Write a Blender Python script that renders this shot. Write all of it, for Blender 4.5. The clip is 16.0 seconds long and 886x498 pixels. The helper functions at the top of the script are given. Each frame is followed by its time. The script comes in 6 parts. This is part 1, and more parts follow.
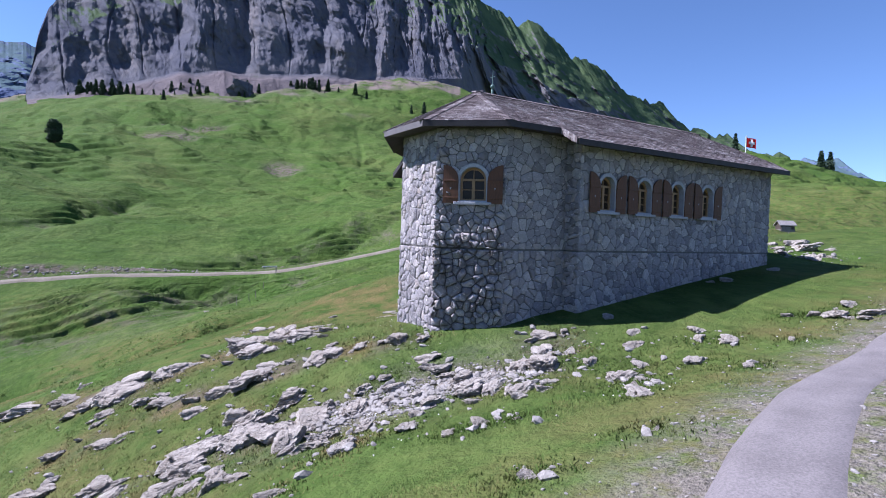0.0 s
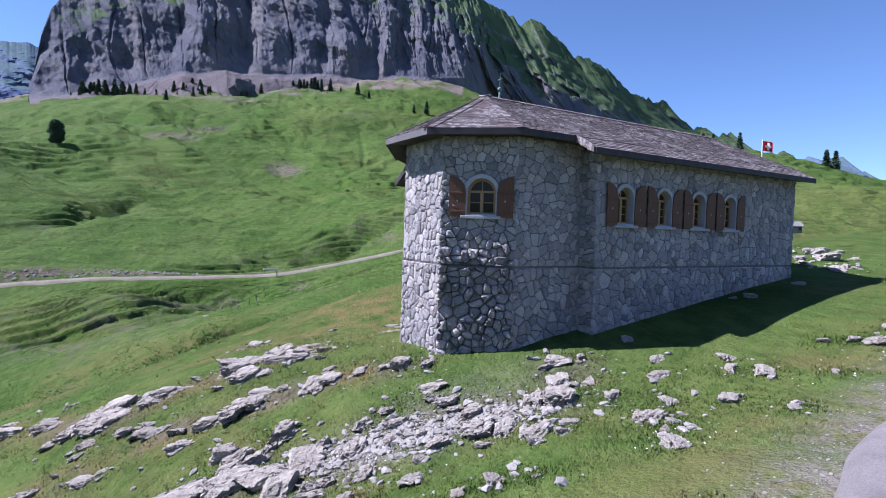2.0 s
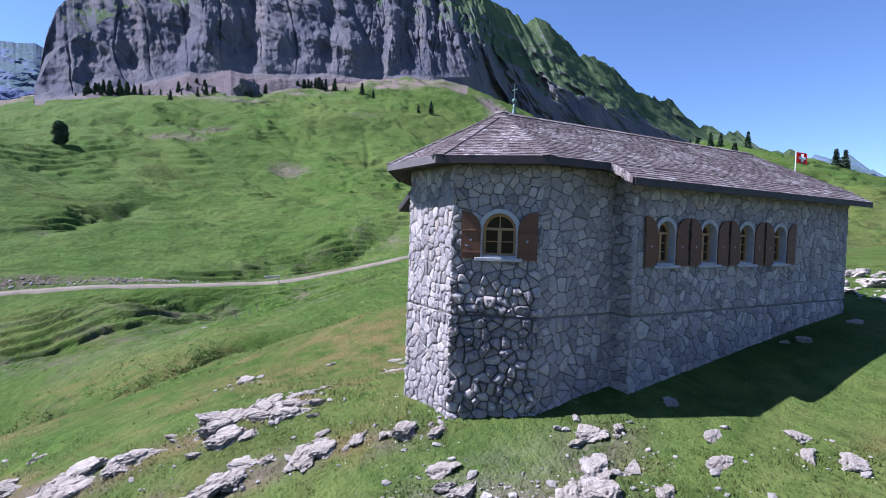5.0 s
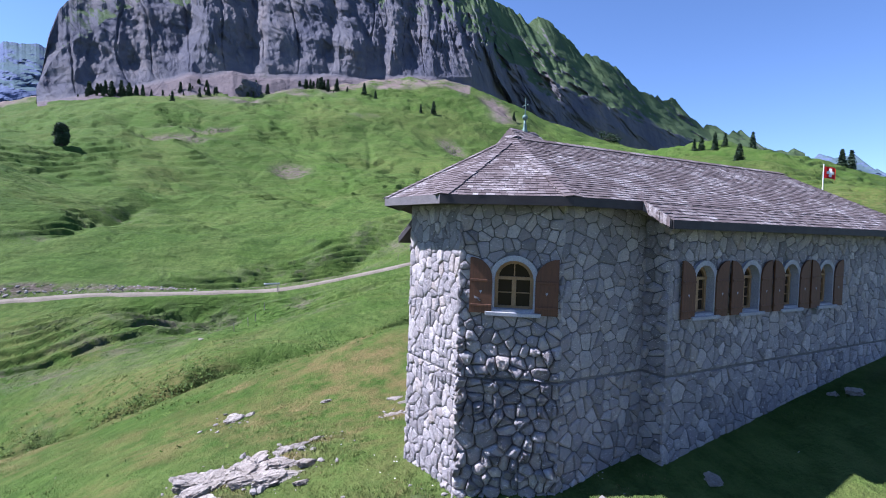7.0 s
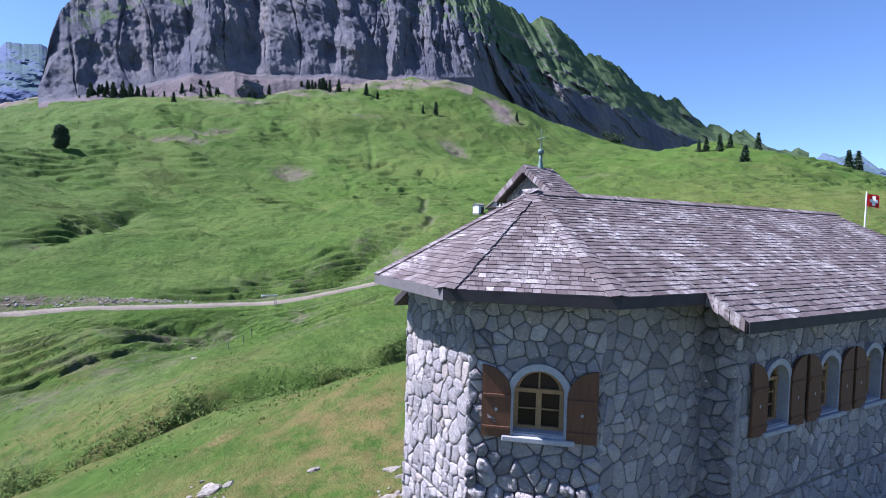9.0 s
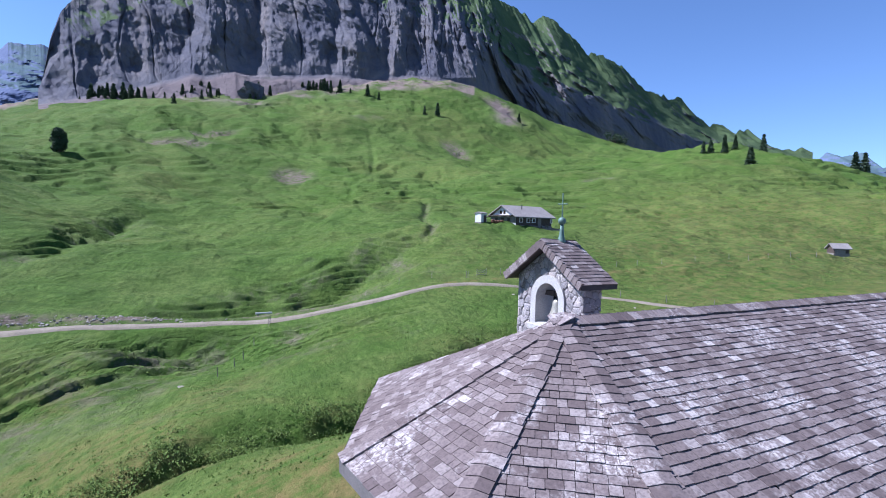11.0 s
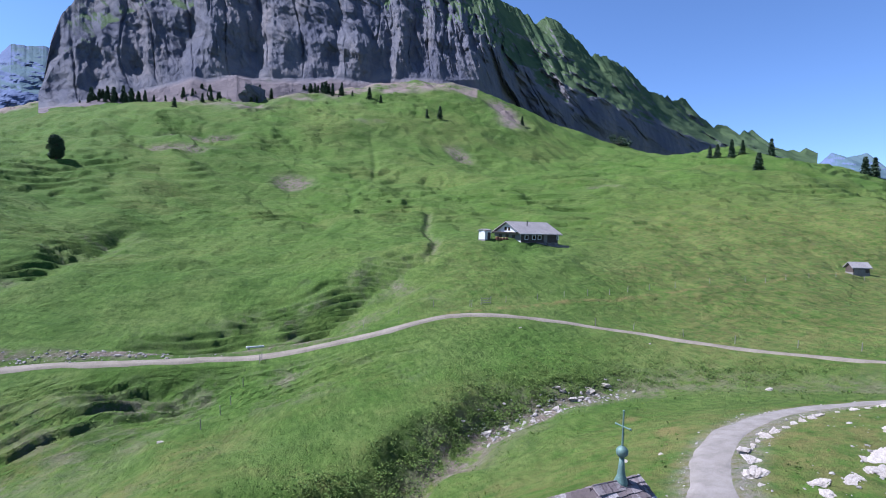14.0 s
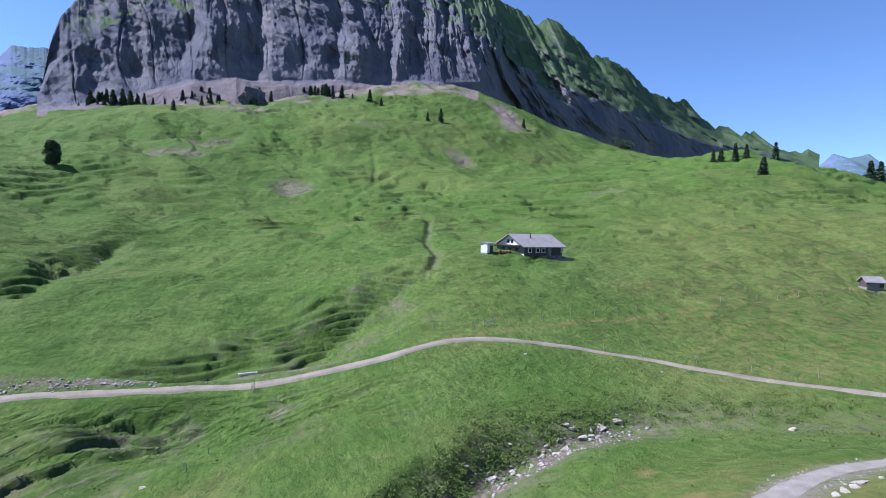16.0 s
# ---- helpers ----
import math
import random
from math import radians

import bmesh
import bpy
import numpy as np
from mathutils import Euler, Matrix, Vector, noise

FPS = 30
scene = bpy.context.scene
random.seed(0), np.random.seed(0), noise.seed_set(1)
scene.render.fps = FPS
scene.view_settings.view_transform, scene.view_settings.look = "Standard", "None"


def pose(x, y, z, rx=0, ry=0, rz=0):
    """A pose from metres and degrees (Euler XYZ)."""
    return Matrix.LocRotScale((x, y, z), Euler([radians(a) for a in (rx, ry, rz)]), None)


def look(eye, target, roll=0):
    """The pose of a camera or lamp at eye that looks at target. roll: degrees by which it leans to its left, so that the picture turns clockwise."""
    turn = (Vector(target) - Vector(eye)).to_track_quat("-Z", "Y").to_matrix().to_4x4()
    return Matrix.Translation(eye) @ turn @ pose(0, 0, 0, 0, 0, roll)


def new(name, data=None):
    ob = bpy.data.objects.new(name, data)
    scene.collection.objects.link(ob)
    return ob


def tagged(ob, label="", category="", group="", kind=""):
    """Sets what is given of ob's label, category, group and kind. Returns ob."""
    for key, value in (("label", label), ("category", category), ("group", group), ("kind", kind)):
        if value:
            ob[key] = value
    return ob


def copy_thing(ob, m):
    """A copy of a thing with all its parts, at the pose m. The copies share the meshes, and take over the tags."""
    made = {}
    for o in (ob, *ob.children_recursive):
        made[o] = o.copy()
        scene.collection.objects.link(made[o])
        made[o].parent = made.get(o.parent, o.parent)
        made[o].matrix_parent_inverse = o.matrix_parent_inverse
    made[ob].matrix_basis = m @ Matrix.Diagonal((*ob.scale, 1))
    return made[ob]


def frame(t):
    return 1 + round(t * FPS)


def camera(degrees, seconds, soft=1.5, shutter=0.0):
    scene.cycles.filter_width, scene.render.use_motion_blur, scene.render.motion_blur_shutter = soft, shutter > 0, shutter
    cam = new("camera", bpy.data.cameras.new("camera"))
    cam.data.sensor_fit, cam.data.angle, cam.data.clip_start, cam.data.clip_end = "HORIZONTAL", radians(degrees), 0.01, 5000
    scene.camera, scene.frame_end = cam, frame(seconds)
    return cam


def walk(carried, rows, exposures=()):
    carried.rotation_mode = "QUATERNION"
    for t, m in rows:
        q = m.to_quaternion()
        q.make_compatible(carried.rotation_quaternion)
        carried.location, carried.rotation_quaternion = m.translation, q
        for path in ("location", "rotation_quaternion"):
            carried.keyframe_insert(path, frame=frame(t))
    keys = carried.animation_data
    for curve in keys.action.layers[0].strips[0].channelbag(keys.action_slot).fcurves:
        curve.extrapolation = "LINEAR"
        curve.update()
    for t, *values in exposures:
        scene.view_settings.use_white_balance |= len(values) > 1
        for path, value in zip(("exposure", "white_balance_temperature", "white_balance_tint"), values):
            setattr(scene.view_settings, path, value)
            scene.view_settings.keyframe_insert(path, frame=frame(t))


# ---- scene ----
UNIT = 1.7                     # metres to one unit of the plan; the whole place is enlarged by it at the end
cam = camera(78.7, 16.0, soft=1.0)
PATH = [
    (0, (-9.584, -9.601, 0.409), (-8.5591, -7.8855, 0.3399), 1.84),
    (0.5, (-9.393, -9.324, 0.454), (-8.3698, -7.6076, 0.3847), 1.83),
    (1, (-9.307, -9.135, 0.539), (-8.2849, -7.4171, 0.4684), 1.82),
    (1.5, (-9.250, -8.959, 0.647), (-8.2308, -7.2400, 0.5762), 1.80),
    (2, (-9.186, -8.763, 0.770), (-8.1692, -7.0424, 0.6978), 1.79),
    (2.5, (-9.099, -8.537, 0.899), (-8.0851, -6.8150, 0.8264), 1.77),
    (3, (-8.989, -8.285, 1.032), (-7.9769, -6.5617, 0.9583), 1.76),
    (3.5, (-8.859, -8.016, 1.167), (-7.8496, -6.2911, 1.0926), 1.75),
    (4, (-8.717, -7.738, 1.305), (-7.7105, -6.0119, 1.2304), 1.74),
    (4.5, (-8.570, -7.457, 1.450), (-7.5657, -5.7294, 1.3741), 1.73),
    (5, (-8.421, -7.174, 1.604), (-7.4188, -5.4447, 1.5275), 1.71),
    (5.5, (-8.270, -6.885, 1.772), (-7.2703, -5.1548, 1.6948), 1.70),
    (6, (-8.116, -6.585, 1.958), (-7.1178, -4.8534, 1.8802), 1.69),
    (6.5, (-7.953, -6.265, 2.166), (-6.9568, -4.5323, 2.0879), 1.68),
    (7, (-7.776, -5.917, 2.400), (-6.7817, -4.1833, 2.3215), 1.67),
    (7.5, (-7.579, -5.534, 2.663), (-6.5869, -3.7995, 2.5838), 1.67),
    (8, (-7.358, -5.112, 2.957), (-6.3678, -3.3767, 2.8767), 1.66),
    (8.5, (-7.111, -4.651, 3.282), (-6.1220, -2.9139, 3.2012), 1.65),
    (9, (-6.836, -4.152, 3.638), (-5.8492, -2.4142, 3.5571), 1.64),
    (9.5, (-6.537, -3.623, 4.025), (-5.5522, -1.8839, 3.9431), 1.63),
    (10, (-6.219, -3.072, 4.440), (-5.2360, -1.3322, 4.3573), 1.63),
    (10.5, (-5.890, -2.510, 4.879), (-4.9080, -0.7698, 4.7967), 1.62),
    (11, (-5.557, -1.948, 5.341), (-4.5765, -0.2069, 5.2577), 1.61),
    (11.5, (-5.228, -1.395, 5.820), (-4.2500, 0.3477, 5.7364), 1.61),
    (12, (-4.913, -0.854, 6.313), (-3.9358, 0.8892, 6.2289), 1.60),
    (12.5, (-4.614, -0.327, 6.815), (-3.6388, 1.4174, 6.7311), 1.60),
    (13, (-4.334, 0.193, 7.323), (-3.3602, 1.9376, 7.2396), 1.59),
    (13.5, (-4.070, 0.715, 7.835), (-3.0970, 2.4601, 7.7513), 1.59),
    (14, (-3.814, 1.252, 8.348), (-2.8416, 2.9981, 8.2641), 1.59),
    (14.5, (-3.554, 1.817, 8.860), (-2.5826, 3.5633, 8.7767), 1.58),
    (15, (-3.277, 2.413, 9.372), (-2.3069, 4.1593, 9.2888), 1.58),
    (15.5, (-2.973, 3.024, 9.883), (-2.0028, 4.7713, 9.8008), 1.58),
    (16, (-2.635, 3.605, 10.396), (-1.6654, 5.3522, 10.3141), 1.57),
]
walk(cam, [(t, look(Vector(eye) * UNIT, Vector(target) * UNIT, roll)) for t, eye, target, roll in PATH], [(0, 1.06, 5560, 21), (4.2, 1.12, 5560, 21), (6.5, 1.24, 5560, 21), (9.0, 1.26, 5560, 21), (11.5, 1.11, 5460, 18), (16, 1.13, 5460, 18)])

# ---- world, sun ----
SUN_AZ = math.atan2(-0.828, 0.561)
SUN_EL = radians(50)
world = bpy.data.worlds.new("world")
scene.world = world
world.use_nodes = True
wn = world.node_tree.nodes
sky = wn.new("ShaderNodeTexSky")
sky.sky_type = 'NISHITA'
sky.sun_disc = False
sky.sun_elevation = SUN_EL
sky.sun_rotation = SUN_AZ % (2 * math.pi)
sky.altitude = 2500
sky.air_density = 1.0
sky.dust_density = 0.0
sky.ozone_density = 4.0
wn["Background"].inputs[1].default_value = 0.083
world.node_tree.links.new(sky.outputs[0], wn["Background"].inputs[0])
sun_data = bpy.data.lights.new("sun", 'SUN')
sun_data.energy, sun_data.angle, sun_data.color = 5.3, radians(0.53), (1.0, 0.95, 0.90)
sun = new("sun", sun_data)
sun.matrix_world = look((math.sin(SUN_AZ) * math.cos(SUN_EL) * 100, math.cos(SUN_AZ) * math.cos(SUN_EL) * 100, math.sin(SUN_EL) * 100), (0, 0, 0))


# ---- materials ----
class Nodes:
    """A small builder for node materials."""

    def __init__(self, name):
        self.m = bpy.data.materials.new(name)
        self.m.use_nodes = True
        self.t = self.m.node_tree
        self.bsdf = self.t.nodes["Principled BSDF"]
        self.coord = self.t.nodes.new("ShaderNodeTexCoord").outputs["Object"]

    def add(self, kind, **sets):
        n = self.t.nodes.new(kind)
        for key, v in sets.items():
            if key in n.inputs:
                n.inputs[key].default_value = v
        return n

    def link(self, a, b):
        self.t.links.new(a, b)
        return b

    def noise(self, scale, detail=5, rough=0.6, stretch=None, dist=0.0):
        n = self.add("ShaderNodeTexNoise", Scale=scale, Detail=detail, Roughness=rough, Distortion=dist)
        src = self.coord
        if stretch:
            mp = self.add("ShaderNodeMapping")
            mp.inputs["Scale"].default_value = stretch
            self.link(src, mp.inputs[0])
            src = mp.outputs[0]
        self.link(src, n.inputs["Vector"])
        return n.outputs[0]

    def ramp(self, fac, stops):
        r = self.add("ShaderNodeValToRGB")
        while len(r.color_ramp.elements) < len(stops):
            r.color_ramp.elements.new(0.5)
        for e, (p, c) in zip(r.color_ramp.elements, stops):
            e.position = p
            e.color = (*c, 1) if len(c) == 3 else c
        self.link(fac, r.inputs[0])
        return r.outputs[0]

    def grey(self, fac, lo, hi):
        """0 to 1 as fac goes from lo to hi."""
        n = self.add("ShaderNodeMapRange")
        n.inputs[1].default_value, n.inputs[2].default_value = lo, hi
        self.link(fac, n.inputs[0])
        return n.outputs[0]

    def mix(self, fac, a, b, mode="MIX"):
        n = self.add("ShaderNodeMix")
        n.data_type, n.blend_type = 'RGBA', mode
        for sock, v in ((n.inputs[0], fac), (n.inputs[6], a), (n.inputs[7], b)):
            if isinstance(v, (int, float)):
                sock.default_value = v
            elif isinstance(v, tuple):
                sock.default_value = (*v, 1)
            else:
                self.link(v, sock)
        return n.outputs[2]

    def math(self, op, a, b=0.0):
        n = self.add("ShaderNodeMath")
        n.operation = op
        for sock, v in ((n.inputs[0], a), (n.inputs[1], b)):
            if isinstance(v, (int, float)):
                sock.default_value = v
            else:
                self.link(v, sock)
        return n.outputs[0]

    def attr(self, name):
        n = self.add("ShaderNodeAttribute")
        n.attribute_name = name
        return n.outputs["Fac"]

    def rand(self, island=False):
        return self.add("ShaderNodeNewGeometry").outputs["Random Per Island"] if island else self.add("ShaderNodeObjectInfo").outputs["Random"]

    def done(self, color, rough=0.85, bump=None, strength=0.3, depth=0.02, metal=0.0, spec=0.3):
        for name, v in (("Base Color", color), ("Roughness", rough)):
            if isinstance(v, (int, float)):
                self.bsdf.inputs[name].default_value = v
            elif isinstance(v, tuple):
                self.bsdf.inputs[name].default_value = (*v, 1)
            else:
                self.link(v, self.bsdf.inputs[name])
        self.bsdf.inputs["Metallic"].default_value = metal
        self.bsdf.inputs["Specular IOR Level"].default_value = spec
        if bump is not None:
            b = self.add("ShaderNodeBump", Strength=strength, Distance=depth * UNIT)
            self.link(bump, b.inputs["Height"])
            self.link(b.outputs[0], self.bsdf.inputs["Normal"])
        return self.m


def simple(name, a, b, scale=8.0, rough=0.8, bump=0.2, depth=0.01, metal=0.0, stretch=None, fine=60.0, spec=0.3, obj_random=0.0):
    """Two colours over two scales of grain."""
    n = Nodes(name)
    big = n.noise(scale, 4, 0.6, stretch)
    small = n.noise(fine, 3, 0.7, stretch)
    c = n.mix(n.grey(big, 0.3, 0.7), a, b)
    c = n.mix(n.grey(small, 0.35, 0.75), c, n.mix(0.5, c, (0.02, 0.02, 0.02)), "MIX") if bump else c
    if obj_random:
        c = n.mix(n.math('MULTIPLY', n.rand(), obj_random), c, (0.03, 0.03, 0.03))
    return n.done(c, rough, small, bump, depth, metal, spec)


def meadow_material():
    n = Nodes("meadow")
    broad, mid, lump = n.noise(0.012, 4), n.noise(0.09, 5, 0.65), n.noise(0.24, 6, 0.68, (1, 1, 1.8))
    fine, tiny = n.noise(1.1, 7, 0.78), n.noise(14, 3, 0.7)
    tread = n.noise(0.13, 6, 0.68, (1, 1, 4.0), 0.5)
    tread2 = n.noise(0.42, 5, 0.7, (1, 1, 3.6), 0.4)
    green = n.mix(n.grey(broad, 0.35, 0.65), (0.049, 0.100, 0.015), (0.082, 0.134, 0.029))
    green = n.mix(n.grey(mid, 0.42, 0.70), green, (0.100, 0.136, 0.037))
    far = n.math('MULTIPLY', n.attr("far"), n.math('SUBTRACT', 1.0, n.math('MULTIPLY', n.attr("scrub"), 0.9)))
    tread, tread2 = n.math('MULTIPLY', tread, far), n.math('MULTIPLY', tread2, far)
    green = n.mix(n.math('MULTIPLY', n.grey(tread, 0.50, 0.62), 0.24), green, (0.026, 0.055, 0.010))
    green = n.mix(n.math('MULTIPLY', n.grey(tread2, 0.52, 0.66), 0.30), green, (0.030, 0.062, 0.011))
    green = n.mix(n.math('MULTIPLY', n.grey(lump, 0.50, 0.62), 0.30), green, (0.030, 0.064, 0.011))
    green = n.mix(n.math('MULTIPLY', n.grey(fine, 0.47, 0.62), 0.55), green, (0.028, 0.062, 0.009))
    turn, draw = n.add("ShaderNodeMapping"), n.add("ShaderNodeMapping")
    turn.inputs["Rotation"].default_value = (0, 0, radians(29.1 - 14))
    draw.inputs["Scale"].default_value = (1, 0.30, 1)
    runnel = n.add("ShaderNodeTexNoise", Scale=0.34, Detail=7, Roughness=0.72, Distortion=0.6)
    n.link(n.link(n.coord, turn.inputs[0]).node.outputs[0], draw.inputs[0])
    n.link(draw.outputs[0], runnel.inputs["Vector"])
    runnel = n.math('MULTIPLY', runnel.outputs[0], far)
    grit = n.add("ShaderNodeTexNoise", Scale=2.3, Detail=5, Roughness=0.75)
    n.link(draw.outputs[0], grit.inputs["Vector"])
    grit = grit.outputs[0]
    green = n.mix(n.math('MULTIPLY', n.grey(grit, 0.50, 0.62), 0.55), green, (0.026, 0.058, 0.010))
    green = n.mix(n.math('MULTIPLY', n.grey(grit, 0.46, 0.34), 0.40), green, (0.125, 0.165, 0.045))
    green = n.mix(n.math('MULTIPLY', n.grey(runnel, 0.50, 0.60), 0.28), green, (0.030, 0.064, 0.013))
    green = n.mix(n.math('MULTIPLY', n.grey(tiny, 0.5, 0.8), 0.5), green, (0.115, 0.142, 0.045))
    wave = n.add("ShaderNodeTexWave", Scale=0.36, Distortion=9.0, Detail=4.0)
    wave.wave_type, wave.bands_direction, wave.wave_profile = 'BANDS', 'Z', 'SAW'
    wave.inputs["Detail Scale"].default_value = 0.30
    n.link(n.coord, wave.inputs["Vector"])
    patchy = n.math('MULTIPLY', n.grey(n.noise(0.035, 4, 0.6), 0.42, 0.60), far)
    # Shade of the small terrace risers, painted in as darker green lines.
    riser_shade = n.math('MULTIPLY', n.grey(wave.outputs[1], 0.72, 0.92), patchy)
    green = n.mix(n.math('MULTIPLY', riser_shade, 0.40), green, (0.024, 0.050, 0.010))
    dry = n.math('MULTIPLY', n.attr("dry"), n.grey(n.noise(0.9, 5, 0.7), 0.38, 0.62))
    green = n.mix(n.math('MULTIPLY', dry, 0.75), green, (0.180, 0.130, 0.058))
    scrub = n.math('MULTIPLY', n.attr("scrub"), n.grey(n.noise(0.8, 5, 0.7), 0.40, 0.6))
    green = n.mix(n.math('MULTIPLY', scrub, 0.45), green, (0.024, 0.052, 0.011))
    soil = n.math('MULTIPLY', n.attr("soil"), n.grey(n.noise(0.7, 6, 0.75), 0.42, 0.54))
    earth = n.ramp(n.noise(2.2, 5, 0.7), [(0.3, (0.075, 0.060, 0.048)), (0.55, (0.150, 0.122, 0.100)), (0.75, (0.25, 0.215, 0.185))])
    col = n.mix(soil, green, earth)
    stony = n.math('MULTIPLY', n.attr("stony"), n.grey(n.noise(2.5, 5, 0.75), 0.36, 0.56))
    col = n.mix(stony, col, n.ramp(n.noise(30, 4, 0.75), [(0.3, (0.10, 0.088, 0.075)), (0.7, (0.27, 0.24, 0.21))]))
    scree = n.math('MULTIPLY', n.attr("scree"), n.grey(n.noise(0.05, 5, 0.7), 0.38, 0.55))
    col = n.mix(scree, col, (0.175, 0.140, 0.125))
    b = n.math('ADD', n.math('MULTIPLY', fine, 1.1), n.math('MULTIPLY', tiny, 0.3))
    b = n.math('SUBTRACT', b, n.math('MULTIPLY', n.grey(tread2, 0.45, 0.62), 0.5))
    b = n.math('ADD', b, n.math('ADD', n.math('MULTIPLY', lump, 2.0), n.math('MULTIPLY', runnel, 1.4)))
    b2 = n.math('SUBTRACT', b, n.math('MULTIPLY', n.grey(tread, 0.45, 0.60), 0.8))
    b2 = n.math('ADD', b2, n.math('MULTIPLY', n.math('MULTIPLY', wave.outputs[1], patchy), 1.2))
    return n.done(col, 0.95, b2, 0.75, 0.40, spec=0.08)


# The rock tones lean to blue: distance haze is put into the base colour.
def mountain_material(name="hazed mountain rock", lo=(0.072, 0.076, 0.104), mid=(0.108, 0.109, 0.129), hi=(0.162, 0.150, 0.155), green=((0.048, 0.078, 0.040), (0.080, 0.116, 0.054)), relief=5.0):
    n = Nodes(name)
    streak = n.noise(0.022, 8, 0.70, (1, 1, 0.30), 0.8)
    fine = n.noise(0.07, 6, 0.72, (1, 1, 0.55), 0.4)
    bed = n.noise(0.030, 5, 0.65, (0.35, 0.35, 2.4), 0.6)
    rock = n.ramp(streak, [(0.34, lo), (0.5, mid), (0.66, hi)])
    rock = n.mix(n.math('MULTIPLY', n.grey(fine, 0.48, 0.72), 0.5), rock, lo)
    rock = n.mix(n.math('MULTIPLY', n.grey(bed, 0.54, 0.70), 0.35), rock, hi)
    geo = n.add("ShaderNodeNewGeometry")
    sep = n.add("ShaderNodeSeparateXYZ")
    n.link(geo.outputs["True Normal"], sep.inputs[0])
    up = n.math('ADD', sep.outputs[2], n.math('MULTIPLY', n.math('SUBTRACT', n.noise(0.02, 6, 0.7), 0.5), 0.9))
    grass = n.mix(n.grey(n.noise(0.03, 5), 0.35, 0.65), *green)
    turf = n.grey(n.math('ADD', up, n.attr("turf")), 0.60, 0.74)
    col = n.mix(turf, rock, grass)
    scree = n.math('MULTIPLY', n.attr("scree"), n.grey(n.noise(0.03, 5, 0.7), 0.22, 0.40))
    col = n.mix(scree, col, n.mix(n.grey(n.noise(0.12, 6, 0.7), 0.3, 0.7), (0.118, 0.100, 0.108), (0.165, 0.140, 0.142)))
    h = n.math('ADD', n.math('ADD', streak, n.math('MULTIPLY', fine, 0.7)), n.math('MULTIPLY', bed, 0.35))
    return n.done(col, 0.95, h, 1.0, relief, spec=0.05)


def stone_wall_material(island):
    n = Nodes("wall stone")
    r = n.rand(island)
    base = n.ramp(r, [(0.0, (0.185, 0.170, 0.176)), (0.3, (0.36, 0.332, 0.336)), (0.6, (0.26, 0.240, 0.248)), (0.8, (0.50, 0.460, 0.455)), (1.0, (0.36, 0.310, 0.282))])
    vein = n.noise(9, 6, 0.75, (1, 1, 2.2), 1.6)
    base = n.mix(n.grey(vein, 0.585, 0.63), base, (0.68, 0.64, 0.625))
    base = n.mix(n.math('MULTIPLY', n.grey(n.noise(5, 5, 0.7), 0.45, 0.7), 0.5), base, (0.24, 0.24, 0.26))
    base = n.mix(n.grey(n.noise(26, 5, 0.75), 0.52, 0.74), base, (0.20, 0.195, 0.21))
    h = n.math('ADD', n.noise(11, 6, 0.7), n.math('MULTIPLY', n.noise(45, 4, 0.7), 0.4))
    return n.done(base, 0.9, h, 1.0, 0.05, spec=0.2)


def shingle_material(island):
    n = Nodes("roof shingle")
    r = n.rand(island)
    base = n.ramp(r, [(0.0, (0.098, 0.077, 0.077)), (0.35, (0.134, 0.108, 0.107)), (0.7, (0.166, 0.137, 0.136)), (0.93, (0.225, 0.194, 0.192)), (0.975, (0.29, 0.26, 0.257)), (1.0, (0.40, 0.37, 0.366))])
    lichen = n.math('MULTIPLY', n.grey(n.noise(1.1, 4, 0.7), 0.52, 0.64), n.grey(n.noise(19, 5, 0.75, (1, 1, 1), 0.5), 0.46, 0.55))
    base = n.mix(n.math('MULTIPLY', lichen, 0.75), base, (0.50, 0.47, 0.47))
    base = n.mix(n.grey(n.noise(30, 4, 0.7, (1, 1, 1)), 0.45, 0.8), base, (0.055, 0.045, 0.047))
    return n.done(base, 0.85, n.noise(35, 4, 0.7), 0.5, 0.01, spec=0.15)


def rock_material():
    n = Nodes("limestone")
    a = n.noise(1.3, 6, 0.7, None, 0.8)
    c = n.ramp(a, [(0.28, (0.27, 0.238, 0.208)), (0.5, (0.45, 0.405, 0.36)), (0.72, (0.645, 0.595, 0.545))])
    c = n.mix(n.math('MULTIPLY', n.grey(n.noise(9, 6, 0.75), 0.52, 0.70), 0.55), c, (0.13, 0.118, 0.105))
    c = n.mix(n.math('MULTIPLY', n.grey(n.noise(2.4, 5, 0.7, (1, 1, 5), 0.6), 0.54, 0.64), 0.7), c, (0.12, 0.11, 0.098))
    c = n.mix(n.math('MULTIPLY', n.rand(), 0.30), c, (0.30, 0.25, 0.20))
    h = n.math('ADD', n.noise(5, 6, 0.75), n.math('MULTIPLY', n.noise(28, 4, 0.7), 0.3))
    return n.done(c, 0.92, h, 0.9, 0.08, spec=0.15)


def leaf_material(name, dark, light):
    n = Nodes(name)
    c = n.mix(n.rand(True), dark, light)
    return n.done(c, 0.8, n.noise(20), 0.2, 0.02, spec=0.2)


